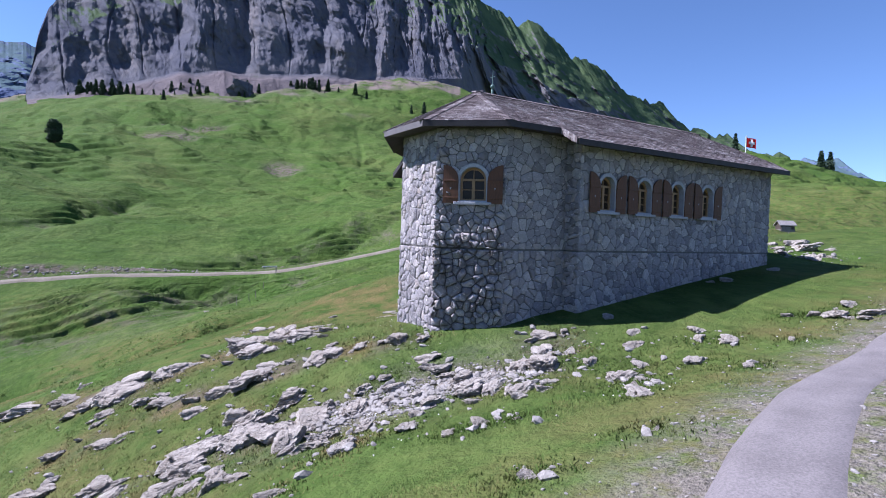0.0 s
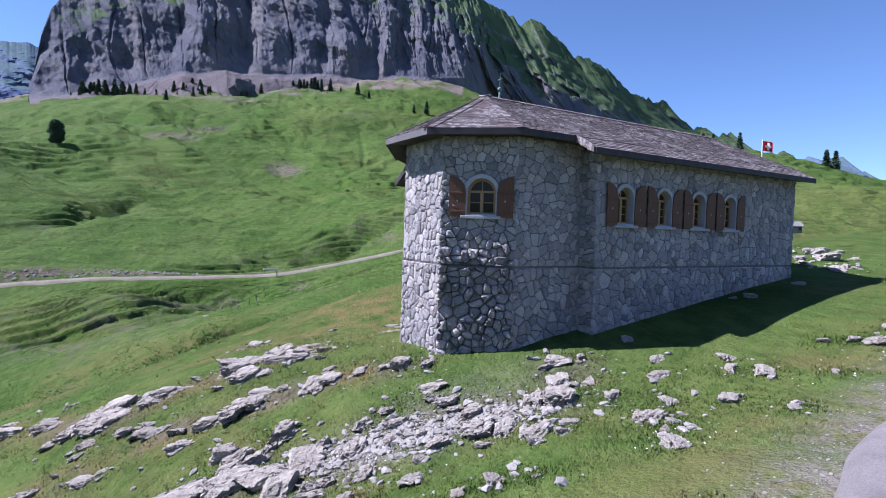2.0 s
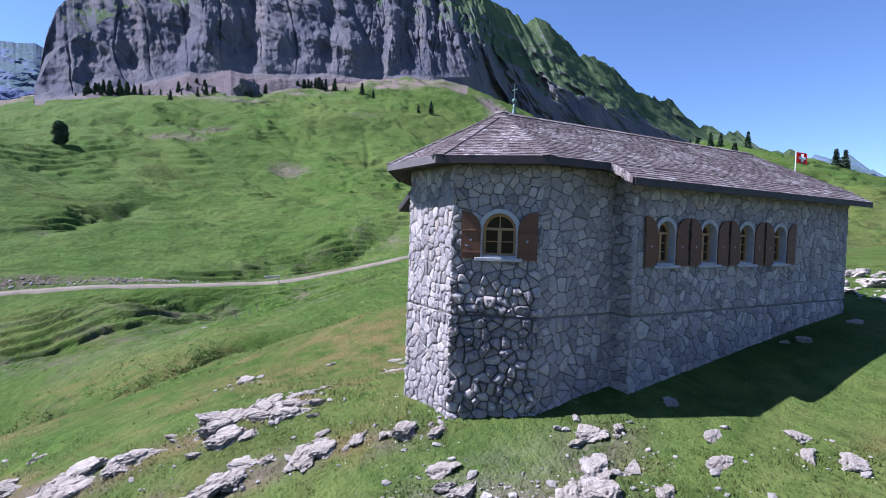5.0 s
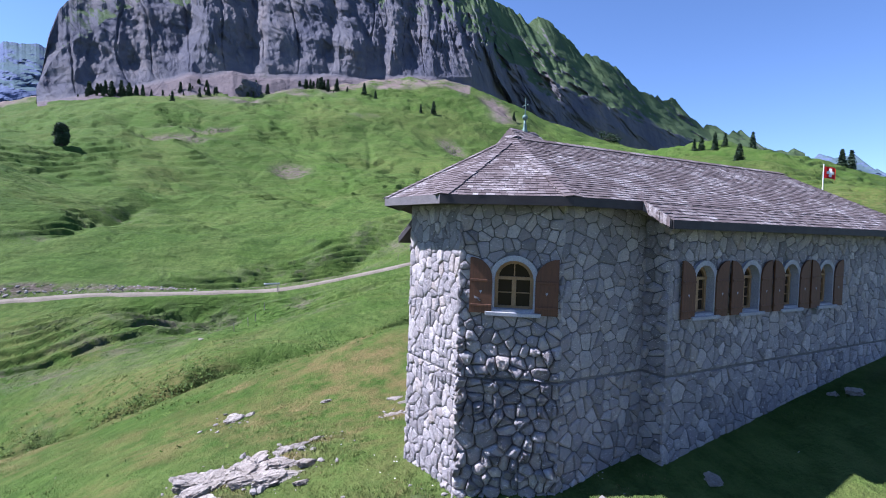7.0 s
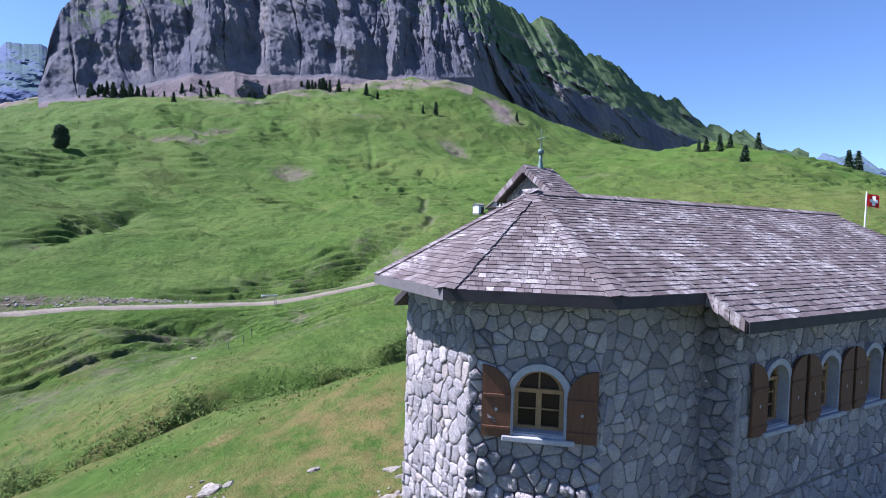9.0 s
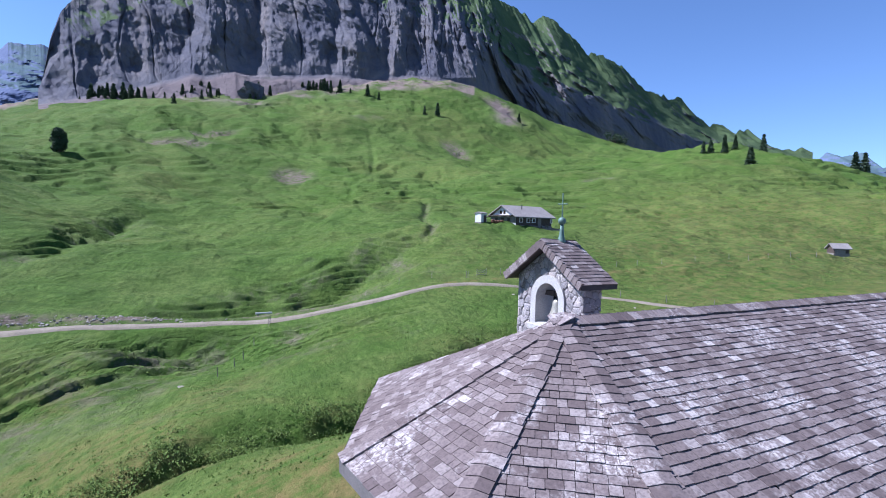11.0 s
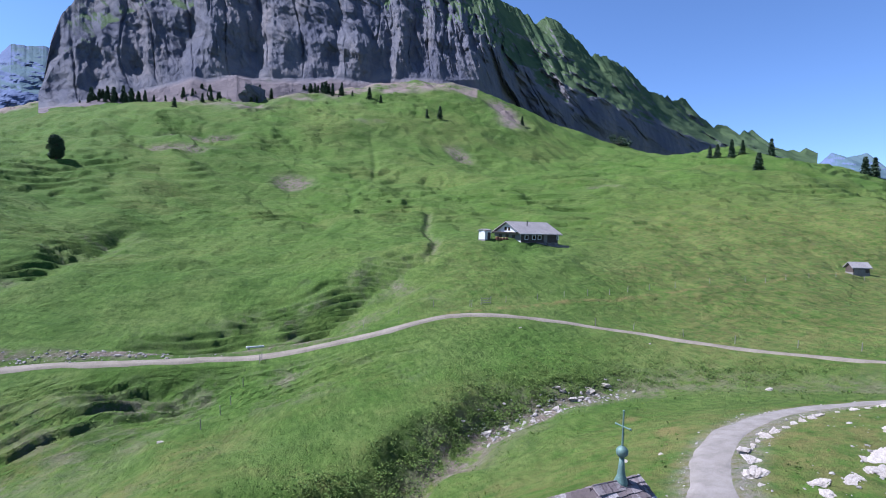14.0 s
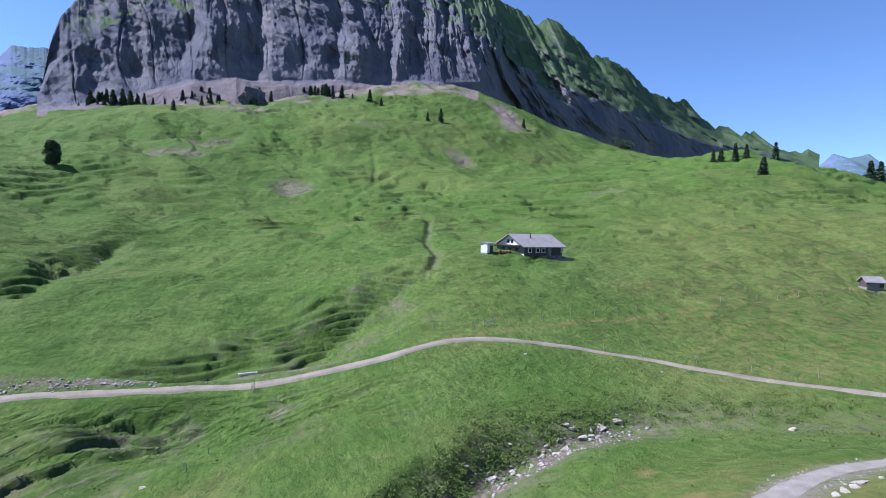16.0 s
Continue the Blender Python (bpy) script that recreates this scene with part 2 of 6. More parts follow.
def blade_material(dark, light):
    """Grass in patches: fresh, deep green, and withered brown."""
    n = Nodes("grass blades")
    c = n.mix(n.rand(True), dark, light)
    c = n.mix(n.math('MULTIPLY', n.grey(n.noise(0.9, 5, 0.7), 0.50, 0.66), 0.5), c, (0.038, 0.084, 0.013))
    c = n.mix(n.math('MULTIPLY', n.grey(n.noise(0.55, 5, 0.75, (1, 1, 1), 0.8), 0.56, 0.68), 0.6), c, (0.170, 0.130, 0.055))
    c = n.mix(n.math('MULTIPLY', n.attr("dry"), n.grey(n.noise(0.9, 5, 0.7), 0.36, 0.58)), c, (0.215, 0.160, 0.075))
    return n.done(c, 0.8, n.noise(20), 0.2, 0.02, spec=0.2)


MEADOW = meadow_material()
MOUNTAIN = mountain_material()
# Rock and turf bluer still, with the haze of the far hills coloured in.
FAR_ROCK = mountain_material("far hazed rock", (0.080, 0.105, 0.185), (0.095, 0.122, 0.205), (0.112, 0.138, 0.220), ((0.062, 0.100, 0.120), (0.075, 0.112, 0.125)), 1.5)
STONE, STONE_JOINED = stone_wall_material(False), stone_wall_material(True)
SHINGLE, SHINGLE_JOINED = shingle_material(False), shingle_material(True)
ROCK = rock_material()
RUBBLE = simple("limestone rubble", (0.20, 0.185, 0.17), (0.40, 0.37, 0.345), 3.5, 0.95, 0.5, 0.02, fine=40)
MORTAR = simple("mortar", (0.13, 0.122, 0.12), (0.20, 0.188, 0.182), 6, 0.95, 0.6, 0.02)
PLASTER = simple("grey window plaster", (0.36, 0.36, 0.39), (0.44, 0.44, 0.46), 5, 0.85, 0.15, 0.004)
PALE_PLASTER = simple("pale plaster", (0.40, 0.39, 0.385), (0.48, 0.47, 0.46), 5, 0.85, 0.15, 0.004)
SHUTTER = simple("brown stained wood", (0.095, 0.042, 0.022), (0.150, 0.066, 0.032), 6, 0.65, 0.3, 0.004, stretch=(6, 6, 0.6), fine=40)
FRAME_WOOD = simple("honey window wood", (0.32, 0.19, 0.085), (0.40, 0.25, 0.12), 8, 0.55, 0.2, 0.003)
FASCIA = simple("dark brown fascia", (0.030, 0.025, 0.027), (0.055, 0.046, 0.048), 4, 0.7, 0.3, 0.005)
# Paler copy of the fascia: sunlight on the apse end put into its colour.
FASCIA_SUNLIT = simple("sunlit weathered fascia board", (0.12, 0.11, 0.115), (0.17, 0.155, 0.16), 4, 0.75, 0.3, 0.005)
IRON = simple("black iron", (0.03, 0.03, 0.032), (0.05, 0.05, 0.052), 10, 0.5, 0.2, 0.002, 0.6)
VERDIGRIS = simple("green copper", (0.10, 0.17, 0.15), (0.16, 0.24, 0.21), 9, 0.6, 0.2, 0.003, 0.35)
COPPER = simple("brown copper flashing", (0.09, 0.070, 0.066), (0.15, 0.118, 0.112), 5, 0.5, 0.2, 0.003, 0.5)
BRONZE = simple("bell bronze", (0.34, 0.32, 0.27), (0.46, 0.43, 0.36), 8, 0.42, 0.15, 0.003, 0.5)
ASPHALT = simple("pale asphalt", (0.155, 0.138, 0.138), (0.215, 0.193, 0.193), 1.6, 0.9, 0.6, 0.008, fine=45)
GRAVEL = simple("gravel", (0.17, 0.15, 0.13), (0.26, 0.235, 0.21), 1.4, 0.95, 0.7, 0.03, fine=30)
TRACK = simple("farm track gravel", (0.150, 0.128, 0.098), (0.240, 0.208, 0.166), 0.5, 0.95, 0.5, 0.04, fine=8)
WHITE_WALL = simple("white render", (0.62, 0.62, 0.61), (0.72, 0.72, 0.70), 2, 0.8, 0.15, 0.005)
DARK_WOOD = simple("dark weathered timber", (0.050, 0.036, 0.030), (0.095, 0.070, 0.058), 3, 0.8, 0.4, 0.01, stretch=(4, 4, 0.7))
GREY_WOOD = simple("grey weathered timber", (0.17, 0.155, 0.14), (0.26, 0.24, 0.22), 3, 0.85, 0.4, 0.01, stretch=(4, 4, 0.7))
GREY_ROOF = simple("grey fibre roof", (0.20, 0.185, 0.18), (0.27, 0.25, 0.245), 0.8, 0.8, 0.3, 0.02, fine=6)
RED_CLOTH = simple("red cloth", (0.46, 0.016, 0.020), (0.56, 0.024, 0.028), 6, 0.8, 0.05, 0.002)
cloth_tree = RED_CLOTH.node_tree
thin, both = cloth_tree.nodes.new("ShaderNodeBsdfTranslucent"), cloth_tree.nodes.new("ShaderNodeMixShader")
thin.inputs[0].default_value = (0.60, 0.02, 0.02, 1)
cloth_tree.links.new(cloth_tree.nodes["Principled BSDF"].outputs[0], both.inputs[1])
cloth_tree.links.new(thin.outputs[0], both.inputs[2])
cloth_tree.links.new(both.outputs[0], cloth_tree.nodes["Material Output"].inputs[0])
WHITE_PAINT = simple("white paint", (0.75, 0.75, 0.75), (0.82, 0.82, 0.82), 6, 0.6, 0.05, 0.002)
BARK = simple("conifer bark", (0.06, 0.045, 0.035), (0.11, 0.085, 0.065), 3, 0.95, 0.6, 0.03)
NEEDLES = leaf_material("spruce needles", (0.024, 0.046, 0.028), (0.056, 0.086, 0.046))
SHRUB = leaf_material("shrub leaves", (0.036, 0.074, 0.012), (0.098, 0.140, 0.030))
BLADE = blade_material((0.040, 0.088, 0.012), (0.094, 0.138, 0.029))
TUSSOCK = leaf_material("tussock grass", (0.038, 0.080, 0.010), (0.092, 0.130, 0.024))
WATER = Nodes("stream water").done((0.25, 0.27, 0.26), 0.15, None, spec=0.5)
GLASS = Nodes("window glass").done((0.030, 0.021, 0.015), 0.10, None, spec=0.14)


# ---- small builders ----
def part(name, bm, material, parent=None, label="", smooth=False):
    """Links a bmesh as one mesh object, under parent if given."""
    me = bpy.data.meshes.new(name)
    bm.normal_update()
    bm.to_mesh(me)
    bm.free()
    me.materials.append(material)
    if smooth:
        me.shade_smooth()
    ob = new(name, me)
    if parent:
        ob.parent = parent
    return tagged(ob, label)


def mesh_from(name, verts, faces, material, parent=None, label="", smooth=False):
    me = bpy.data.meshes.new(name)
    me.from_pydata([tuple(v) for v in verts], [], [tuple(f) for f in faces])
    me.update()
    me.materials.append(material)
    if smooth:
        me.shade_smooth()
    ob = new(name, me)
    if parent:
        ob.parent = parent
    return tagged(ob, label)


def empty(name, label, category, at=(0, 0, 0), group="", kind=""):
    ob = new(name)
    ob.location = at
    return tagged(ob, label, category, group, kind)


def box(bm, x0, x1, y0, y1, z0, z1, m=None, bevel=0.0):
    made = bmesh.ops.create_cube(bm, size=1)["verts"]
    bmesh.ops.transform(bm, verts=made, matrix=Matrix.Translation(((x0 + x1) / 2, (y0 + y1) / 2, (z0 + z1) / 2)) @ Matrix.Diagonal((x1 - x0, y1 - y0, z1 - z0, 1)))
    if bevel:
        edges = list({e for v in made for e in v.link_edges})
        made = list({v for f in bmesh.ops.bevel(bm, geom=edges, offset=bevel, segments=1, affect='EDGES')["faces"] for v in f.verts} | {v for v in made if v.is_valid})
    if m is not None:
        bmesh.ops.transform(bm, verts=[v for v in made if v.is_valid], matrix=m)
    return bm


def tube(bm, pts, radii, sides=10):
    """A round bar through points, with a radius at each."""
    rings = []
    for k, p in enumerate(pts):
        a, b = Vector(pts[max(k - 1, 0)]), Vector(pts[min(k + 1, len(pts) - 1)])
        q = (b - a).to_track_quat('Z', 'Y')
        rings.append([bm.verts.new(Vector(p) + q @ Vector((radii[k] * math.cos(2 * math.pi * s / sides), radii[k] * math.sin(2 * math.pi * s / sides), 0))) for s in range(sides)])
    for r0, r1 in zip(rings, rings[1:]):
        for s in range(sides):
            bm.faces.new((r0[s], r0[(s + 1) % sides], r1[(s + 1) % sides], r1[s]))
    bm.faces.new(rings[0][::-1])
    bm.faces.new(rings[-1])
    return bm


def prism(bm, outline, m, depth):
    """A plate from an outline in the x, z plane, depth thick along y, placed by m."""
    front = [bm.verts.new(m @ Vector((x, 0, z))) for x, z in outline]
    back = [bm.verts.new(m @ Vector((x, depth, z))) for x, z in outline]
    bm.faces.new(front)
    bm.faces.new(back[::-1])
    n = len(outline)
    for k in range(n):
        bm.faces.new((front[(k + 1) % n], front[k], back[k], back[(k + 1) % n]))
    return bm


# ---- the lie of the land ----
OX, OY = -9.6, -9.6            # where the shot begins
AX, AY = 0.487, 0.8734         # the way the valley is looked across
HILL_V = [-25, -4, 4, 9, 14, 20, 28, 38, 50, 68, 95, 150, 230, 340, 480]
HILL_A = [-0.9, -0.55, -0.25, 0, 0.25, 0.55, 0.9]
HILL_Z = np.array([
    (3.6, 2.3, 1.1, -0.2, -1.4, -2.6, -3.8),
    (-4.2, -3.1, -2.2, -1.6, -1.4, -1.6, -1.7),
    (-7.2, -5.2, -3.4, -1.9, -1.1, -0.9, -0.8),
    (-8.5, -6.1, -4.1, -2.6, -1.6, -0.6, -0.4),
    (-9.9, -6.6, -3.5, -1.9, -1.1, -0.3, -0.3),
    (-11.3, -7.4, -4, -2.4, -0.3, 0.1, 0.7),
    (-11.7, -8.9, -4.6, -1.4, 0, 0.9, 1.8),
    (-11.6, -10.3, -5.3, -5, -1.2, 0.5, 2.2),
    (-10.5, -9, -7.3, -4, -3.3, -2, 2),
    (-4.4, -5, -5, -1.8, -2.3, -0.6, 2),
    (10.4, 1.2, -0.6, 3.6, 3.3, 2.3, 0.4),
    (24.1, 8.6, 5.7, 9, 9.5, 12.7, 14),
    (32.8, 31.1, 24.4, 25.1, 25.8, 29.9, 20.5),
    (53.6, 70.7, 66, 58.2, 45.8, 57.7, 52.3),
    (91.9, 109.7, 119.3, 127.7, 86, 60.1, 44.2)])


def spline_weights(nodes, x):
    g = np.interp(x, nodes, np.arange(len(nodes)))
    i = np.minimum(g.astype(int), len(nodes) - 2)
    f = g - i
    w = (-.5 * f + f * f - .5 * f**3, 1 - 2.5 * f * f + 1.5 * f**3, .5 * f + 2 * f * f - 1.5 * f**3, -.5 * f * f + .5 * f**3)
    return [(np.clip(i + k - 1, 0, len(nodes) - 1), w[k]) for k in range(4)]


def lattice(ix, iy, seed):
    h = (ix * 374761393 + iy * 668265263 + seed * 974711) & 0xFFFFFFFF
    h = ((h ^ (h >> 13)) * 1274126177) & 0xFFFFFFFF
    return ((h ^ (h >> 16)) & 0xFFFF) / 32767.5 - 1.0


def rough2(x, y, scale, octaves=4, seed=1, gain=0.5):
    """Fractal value noise over the plane, about -1 to 1; scale in metres."""
    total, amp = 0.0, 1.0
    x, y = np.asarray(x, float) / scale, np.asarray(y, float) / scale
    for o in range(octaves):
        ix, iy = np.floor(x).astype(np.int64), np.floor(y).astype(np.int64)
        fx, fy = x - ix, y - iy
        fx, fy = fx * fx * fx * (fx * (6 * fx - 15) + 10), fy * fy * fy * (fy * (6 * fy - 15) + 10)
        a, b = lattice(ix, iy, seed + o), lattice(ix + 1, iy, seed + o)
        c, d = lattice(ix, iy + 1, seed + o), lattice(ix + 1, iy + 1, seed + o)
        total = total + amp * ((a + (b - a) * fx) * (1 - fy) + (c + (d - c) * fx) * fy)
        amp *= gain
        x, y = x * 2.03 + 11.3, y * 2.03 + 7.7
    return total


def facets(x, y, scale, octaves=3, seed=1, gain=0.5):
    """Like rough2, but of flat triangular faces with sharp edges."""
    total, amp = 0.0, 1.0
    x, y = np.asarray(x, float) / scale, np.asarray(y, float) / scale
    for o in range(octaves):
        ix, iy = np.floor(x).astype(np.int64), np.floor(y).astype(np.int64)
        fx, fy = x - ix, y - iy
        a, b = lattice(ix, iy, seed + o), lattice(ix + 1, iy, seed + o)
        c, d = lattice(ix, iy + 1, seed + o), lattice(ix + 1, iy + 1, seed + o)
        total = total + amp * np.where(fx + fy < 1, a + (b - a) * fx + (c - a) * fy, d + (c - d) * (1 - fx) + (b - d) * (1 - fy))
        amp *= gain
        x, y = x * 1.93 + y * 0.35 + 11.3, y * 1.93 - x * 0.30 + 7.7
    return total


def off_line(x, y, line):
    """Distance from points to a polyline, and how far along it they lie (0 to 1)."""
    best, along = np.full(np.shape(x), 1e9), np.zeros(np.shape(x))
    n = len(line) - 1
    for k in range(n):
        (x0, y0), (x1, y1) = line[k], line[k + 1]
        dx, dy = x1 - x0, y1 - y0
        t = np.clip(((x - x0) * dx + (y - y0) * dy) / (dx * dx + dy * dy), 0, 1)
        d = np.hypot(x - x0 - t * dx, y - y0 - t * dy)
        near = d < best
        best, along = np.where(near, d, best), np.where(near, (k + t) / n, along)
    return best, along


def smooth_line(line, step):
    """A Catmull-Rom curve through the points, as points about step apart."""
    p = [Vector((*q, 0)) for q in line]
    p = [2 * p[0] - p[1]] + p + [2 * p[-1] - p[-2]]
    out = []
    for k in range(1, len(p) - 2):
        n = max(2, int((p[k + 1] - p[k]).length / step))
        for s in range(n):
            t = s / n
            q = 0.5 * (2 * p[k] + (p[k + 1] - p[k - 1]) * t + (2 * p[k - 1] - 5 * p[k] + 4 * p[k + 1] - p[k + 2]) * t * t + (3 * p[k] - p[k - 1] - 3 * p[k + 1] + p[k + 2]) * t**3)
            out.append((q.x, q.y))
    out.append(tuple(line[-1]))
    return out


ROAD = [(-22, -13.5), (-15, -11.5), (-9, -9.0), (-5.76, -7.7), (-4.55, -7.25), (-2.55, -6.65), (-0.2, -6.25), (1.9, -6.0), (6, -5.6), (14, -4.5)]
FARM_TRACK = [(-60, 74), (-30, 69), (-14, 65.2), (-7.4, 62.8), (-0.4, 60.2), (6.7, 56.9), (14, 53.7), (19.3, 52.2), (24.3, 51.9), (28.3, 50.6), (33.4, 47.7), (37.8, 44.1), (41.4, 40.0), (43.9, 35.6), (45.8, 31.4), (47.8, 27.6), (49.6, 23.6), (53, 16), (62, 2), (90, -20)]
CHAPEL_PATH = [(9.0, 8.6), (11.5, 11.0), (14.3, 13.1), (18.7, 15.5), (23.2, 16.6), (28, 16.6), (34, 15.0), (42, 10)]
STREAM = [(50, 12), (46.0, 18.0), (42.5, 23.0), (39.0, 27.3), (36.0, 30.3), (30.6, 32.7), (27.7, 33.0), (25, 33.0), (22.3, 33.0), (19.7, 33.0), (17, 32.2), (12, 30.2), (6, 27.8), (0, 26.6), (-5, 26.4), (-10, 27.6), (-18, 31.5), (-30, 38)]
GULLY = [(-12, 69), (-6, 67.3), (-0.9, 66.6), (2.9, 64.8), (7.6, 64.8), (11.9, 63.8), (15.3, 66.3), (19.6, 68.7), (22.9, 71.7), (27.8, 73.5), (30.9, 74.6), (35.7, 75.0), (40, 76)]
UPPER_GULLY = [(-3, 150), (-7.9, 141.2), (-10.7, 128.2), (-14.8, 108.9), (-16.1, 98.5), (-19.2, 93.8), (-26, 86)]
GORGE = [(-28, 45), (-18, 47.6), (-12, 49.2), (-6, 51.0), (0, 53.2), (4, 55)]
DITCH = [(68.8, 140.7), (62, 128), (56.5, 117.7), (53, 112), (47, 97), (40, 82), (36.4, 77.3)]
LOW_BANK = [(-14, 53.5), (-8.5, 54.4), (-4.8, 54.9), (-0.6, 54.3), (3.7, 53.4), (8.1, 51.5), (12.5, 49.2), (17, 47.5)]
LOWEST_BANK = [(-1, 47.5), (3.9, 48.1), (7.4, 48.3), (11.8, 47.0), (15.5, 46.1), (20, 45)]
CREASE = [(112, 300), (98.1, 256.2), (83.4, 222.1), (65.7, 196.8), (50.1, 157.1), (44, 120)]
FOOT_TRAIL = [(26, 52.4), (34.6, 51.3), (41.4, 50.4), (55.0, 48.1), (70.0, 46.6), (84.0, 46.8), (97.0, 45.2)]
DRY_SPOTS = [(-4.3, 15.6, 1.4, 0.9), (-2.2, 16.1, 1.4, 1.0), (-1.6, 9.5, 1.0, 0.8), (0.3, 15.6, 1.4, 1.0), (-2.3, 12.2, 1.0, 0.7), (-8.5, 8.2, 1.0, 0.9), (-1.7, 7.2, 0.7, 0.6), (6.2, 17.4, 1.0, 0.7), (2.1, 22.5, 1.6, 0.9), (22.4, 24.0, 1.3, 0.9), (19.2, 18.9, 1.2, 0.8)]
SCARS = [(51, 230, 8, 11), (160, 280, 7, 12), (22, 315, 18, 7), (10, 280, 14, 6), (145, 148, 5, 5), (238, 345, 9, 22)]


def steps(z, rise, shift, amount):
    """Turns a slope into terraces with worn treads."""
    t = z / rise + shift
    f = t - np.floor(t)
    tread = np.floor(t) + np.clip((f - 0.75) / 0.25, 0, 1)
    return z + amount * ((tread - shift) * rise - z)


def land(x, y, masks=False):
    """Height of the ground, and where the turf is broken, dry or overgrown."""
    x, y = np.asarray(x, float), np.asarray(y, float)
    v = (x - OX) * AX + (y - OY) * AY
    u = (x - OX) * AY - (y - OY) * AX
    a = u / (np.maximum(v, -5) + 12)
    z = 0.0
    for i, wi in spline_weights(HILL_V, v):
        for j, wj in spline_weights(HILL_A, a):
            z = z + wi * wj * HILL_Z[i, j]
    # the crest falls away to the east
    z = z - 3.2 * np.clip((a - 0.57) / 0.13, 0, 1.5) * np.clip((v - 150) / 120, 0, 1) - 0.25 * np.maximum(v - 272, 0) * np.clip((a - 0.5) / 0.1, 0, 1)
    far = np.clip(v / 100, 0, 1)
    chapel = np.clip(1.6 - np.hypot((x - 3) / 6.5, (y - 2.5) / 4.5), 0, 1)
    d_road, _ = off_line(x, y, ROAD)
    d_track, _ = off_line(x, y, FARM_TRACK)
    d_path, _ = off_line(x, y, CHAPEL_PATH)
    calm = np.clip((np.minimum(np.minimum(d_road, d_path), d_track / 2) - 1.2) / 2.5, 0, 1) * (1 - 0.8 * chapel)
    z = z + calm * (0.10 * rough2(x, y, 3.0, 3, 5) * (1 - far) + 0.30 * rough2(x, y, 14, 3, 9) * np.clip((v - 18) / 20, 0, 1))
    z = z + calm * far * (1.0 * rough2(x, y, 38, 4, 21) + 2.4 * np.clip((v - 110) / 150, 0, 1) * rough2(x, y, 90, 4, 33))
    # spurs and hollows running down the slope
    su, sv = u * 0.86 + v * 0.5, v * 0.86 - u * 0.5
    spur = 0.55 - np.abs(rough2(su + 12 * rough2(x, y, 50, 2, 37), sv * 0.42, 48, 3, 35, 0.5))
    z = z + calm * np.clip((v - 85) / 90, 0, 1) * 3.4 * spur
    z = z + calm * np.clip((v - 50) / 60, 0, 1) * 0.42 * rough2(u, v * 1.6, 11, 3, 39, 0.6)
    crease = np.abs(rough2(su + 9 * rough2(x, y, 40, 2, 36), sv * 0.38, 27, 4, 38, 0.55))
    z = z + calm * np.clip((v - 100) / 60, 0, 1) * 1.7 * (crease - 0.3)
    z = z + calm * np.clip((v - 60) / 40, 0, 1) * 0.55 * np.abs(rough2(u + 3 * rough2(x, y, 20, 2, 40), v * 0.6, 9, 4, 44, 0.6))
    # cattle terraces on the slopes
    slope = np.clip((v - 120) / 40, 0, 1) * np.clip(rough2(x, y, 34, 3, 51) * 1.8 + 0.1 - 0.5 * np.clip(a * 2, -0.5, 1), 0, 1)
    z = steps(z, 0.75 + 0.007 * np.maximum(v, 0), 1.6 * rough2(x, y, 40, 3, 61), 0.70 * calm * slope)
    soil = np.zeros(np.shape(z))
    scrub = np.zeros(np.shape(z))
    d, t = off_line(x, y, STREAM)
    w = 1 + 0.35 * rough2(x, y, 5, 3, 71)
    bed = np.exp(-(d / (2.6 * w))**2)
    cut = np.interp(x, [-25, -8, 8, 20, 28, 38], [0.8, 1.25, 1.25, 1, 0.5, 0.12])
    z = z - cut * (2.3 * bed + 0.7 * np.exp(-(d / 8)**2))
    soil = np.maximum(soil, np.clip(cut + 0.3, 0, 1) * np.clip((x - 6) / 8, 0, 1) * np.exp(-(d / (2.4 * w))**2))
    scrub = np.maximum(scrub, 0.4 * np.exp(-((d - 3.5) / 3.5)**2) * (v > 44))
    for line, wide, deep, rise, both, (hx, hy) in ((GULLY, 6.2, 2.9, 1.7, False, (AX, AY)), (UPPER_GULLY, 3.2, 2.0, 1.5, False, (-0.9, 0.4)), (GORGE, 7.5, 1.3, 2.0, False, (-0.35, 0.94)), (LOW_BANK, 4.0, 0.7, 1.3, True, (AX, AY)), (LOWEST_BANK, 3.4, 0.7, 1.3, True, (AX, AY))):
        d, t = off_line(x, y, line)
        far_side = off_line(x + 0.05 * hx, y + 0.05 * hy, line)[0] > d
        ends = np.clip(np.minimum(t, 1 - t) * 4, 0, 1) * np.clip((d_track - 1.4) / 2.2, 0, 1)
        w = wide * (1 + 0.45 * np.clip(rough2(x, y, 9, 3, 81), -1, 1))
        # gentle on the near side, a steep terraced bank on the far side
        g = np.where(far_side, np.clip(1 - d / w, 0, 1), np.exp(-(d / (1.3 * w))**2)) * ends
        z = z - g * deep * (0.9 + 0.2 * rough2(x, y, 8, 3, 91))
        worn = np.where(far_side | both, np.clip(1.5 - d / w, 0, 1) * 2, 0.5 * np.exp(-(d / (0.6 * w))**2))
        f = (d + 1.3 * rough2(x, y, 8, 2, 97) + 0.35 * rough2(x, y, 2.2, 2, 99)) / (rise * (1 + 0.3 * rough2(x, y, 17, 2, 98)))
        f = f - np.floor(f)
        rib = np.where(f < 0.22, -0.5 + 0.78 * f / 0.22, 0.5 - f)
        bare = np.clip(worn, 0, 1) * ends
        if line in (GULLY, UPPER_GULLY):
            z = steps(z, 0.95 * (1 + 0.25 * rough2(x, y, 22, 2, 98)), 1.7 * rough2(x, y, 11, 2, 97), 0.9 * bare)
        else:
            z = z + 0.42 * rise * rib * bare * np.clip(0.75 + 0.6 * rough2(x, y, 5, 2, 96), 0, 1)
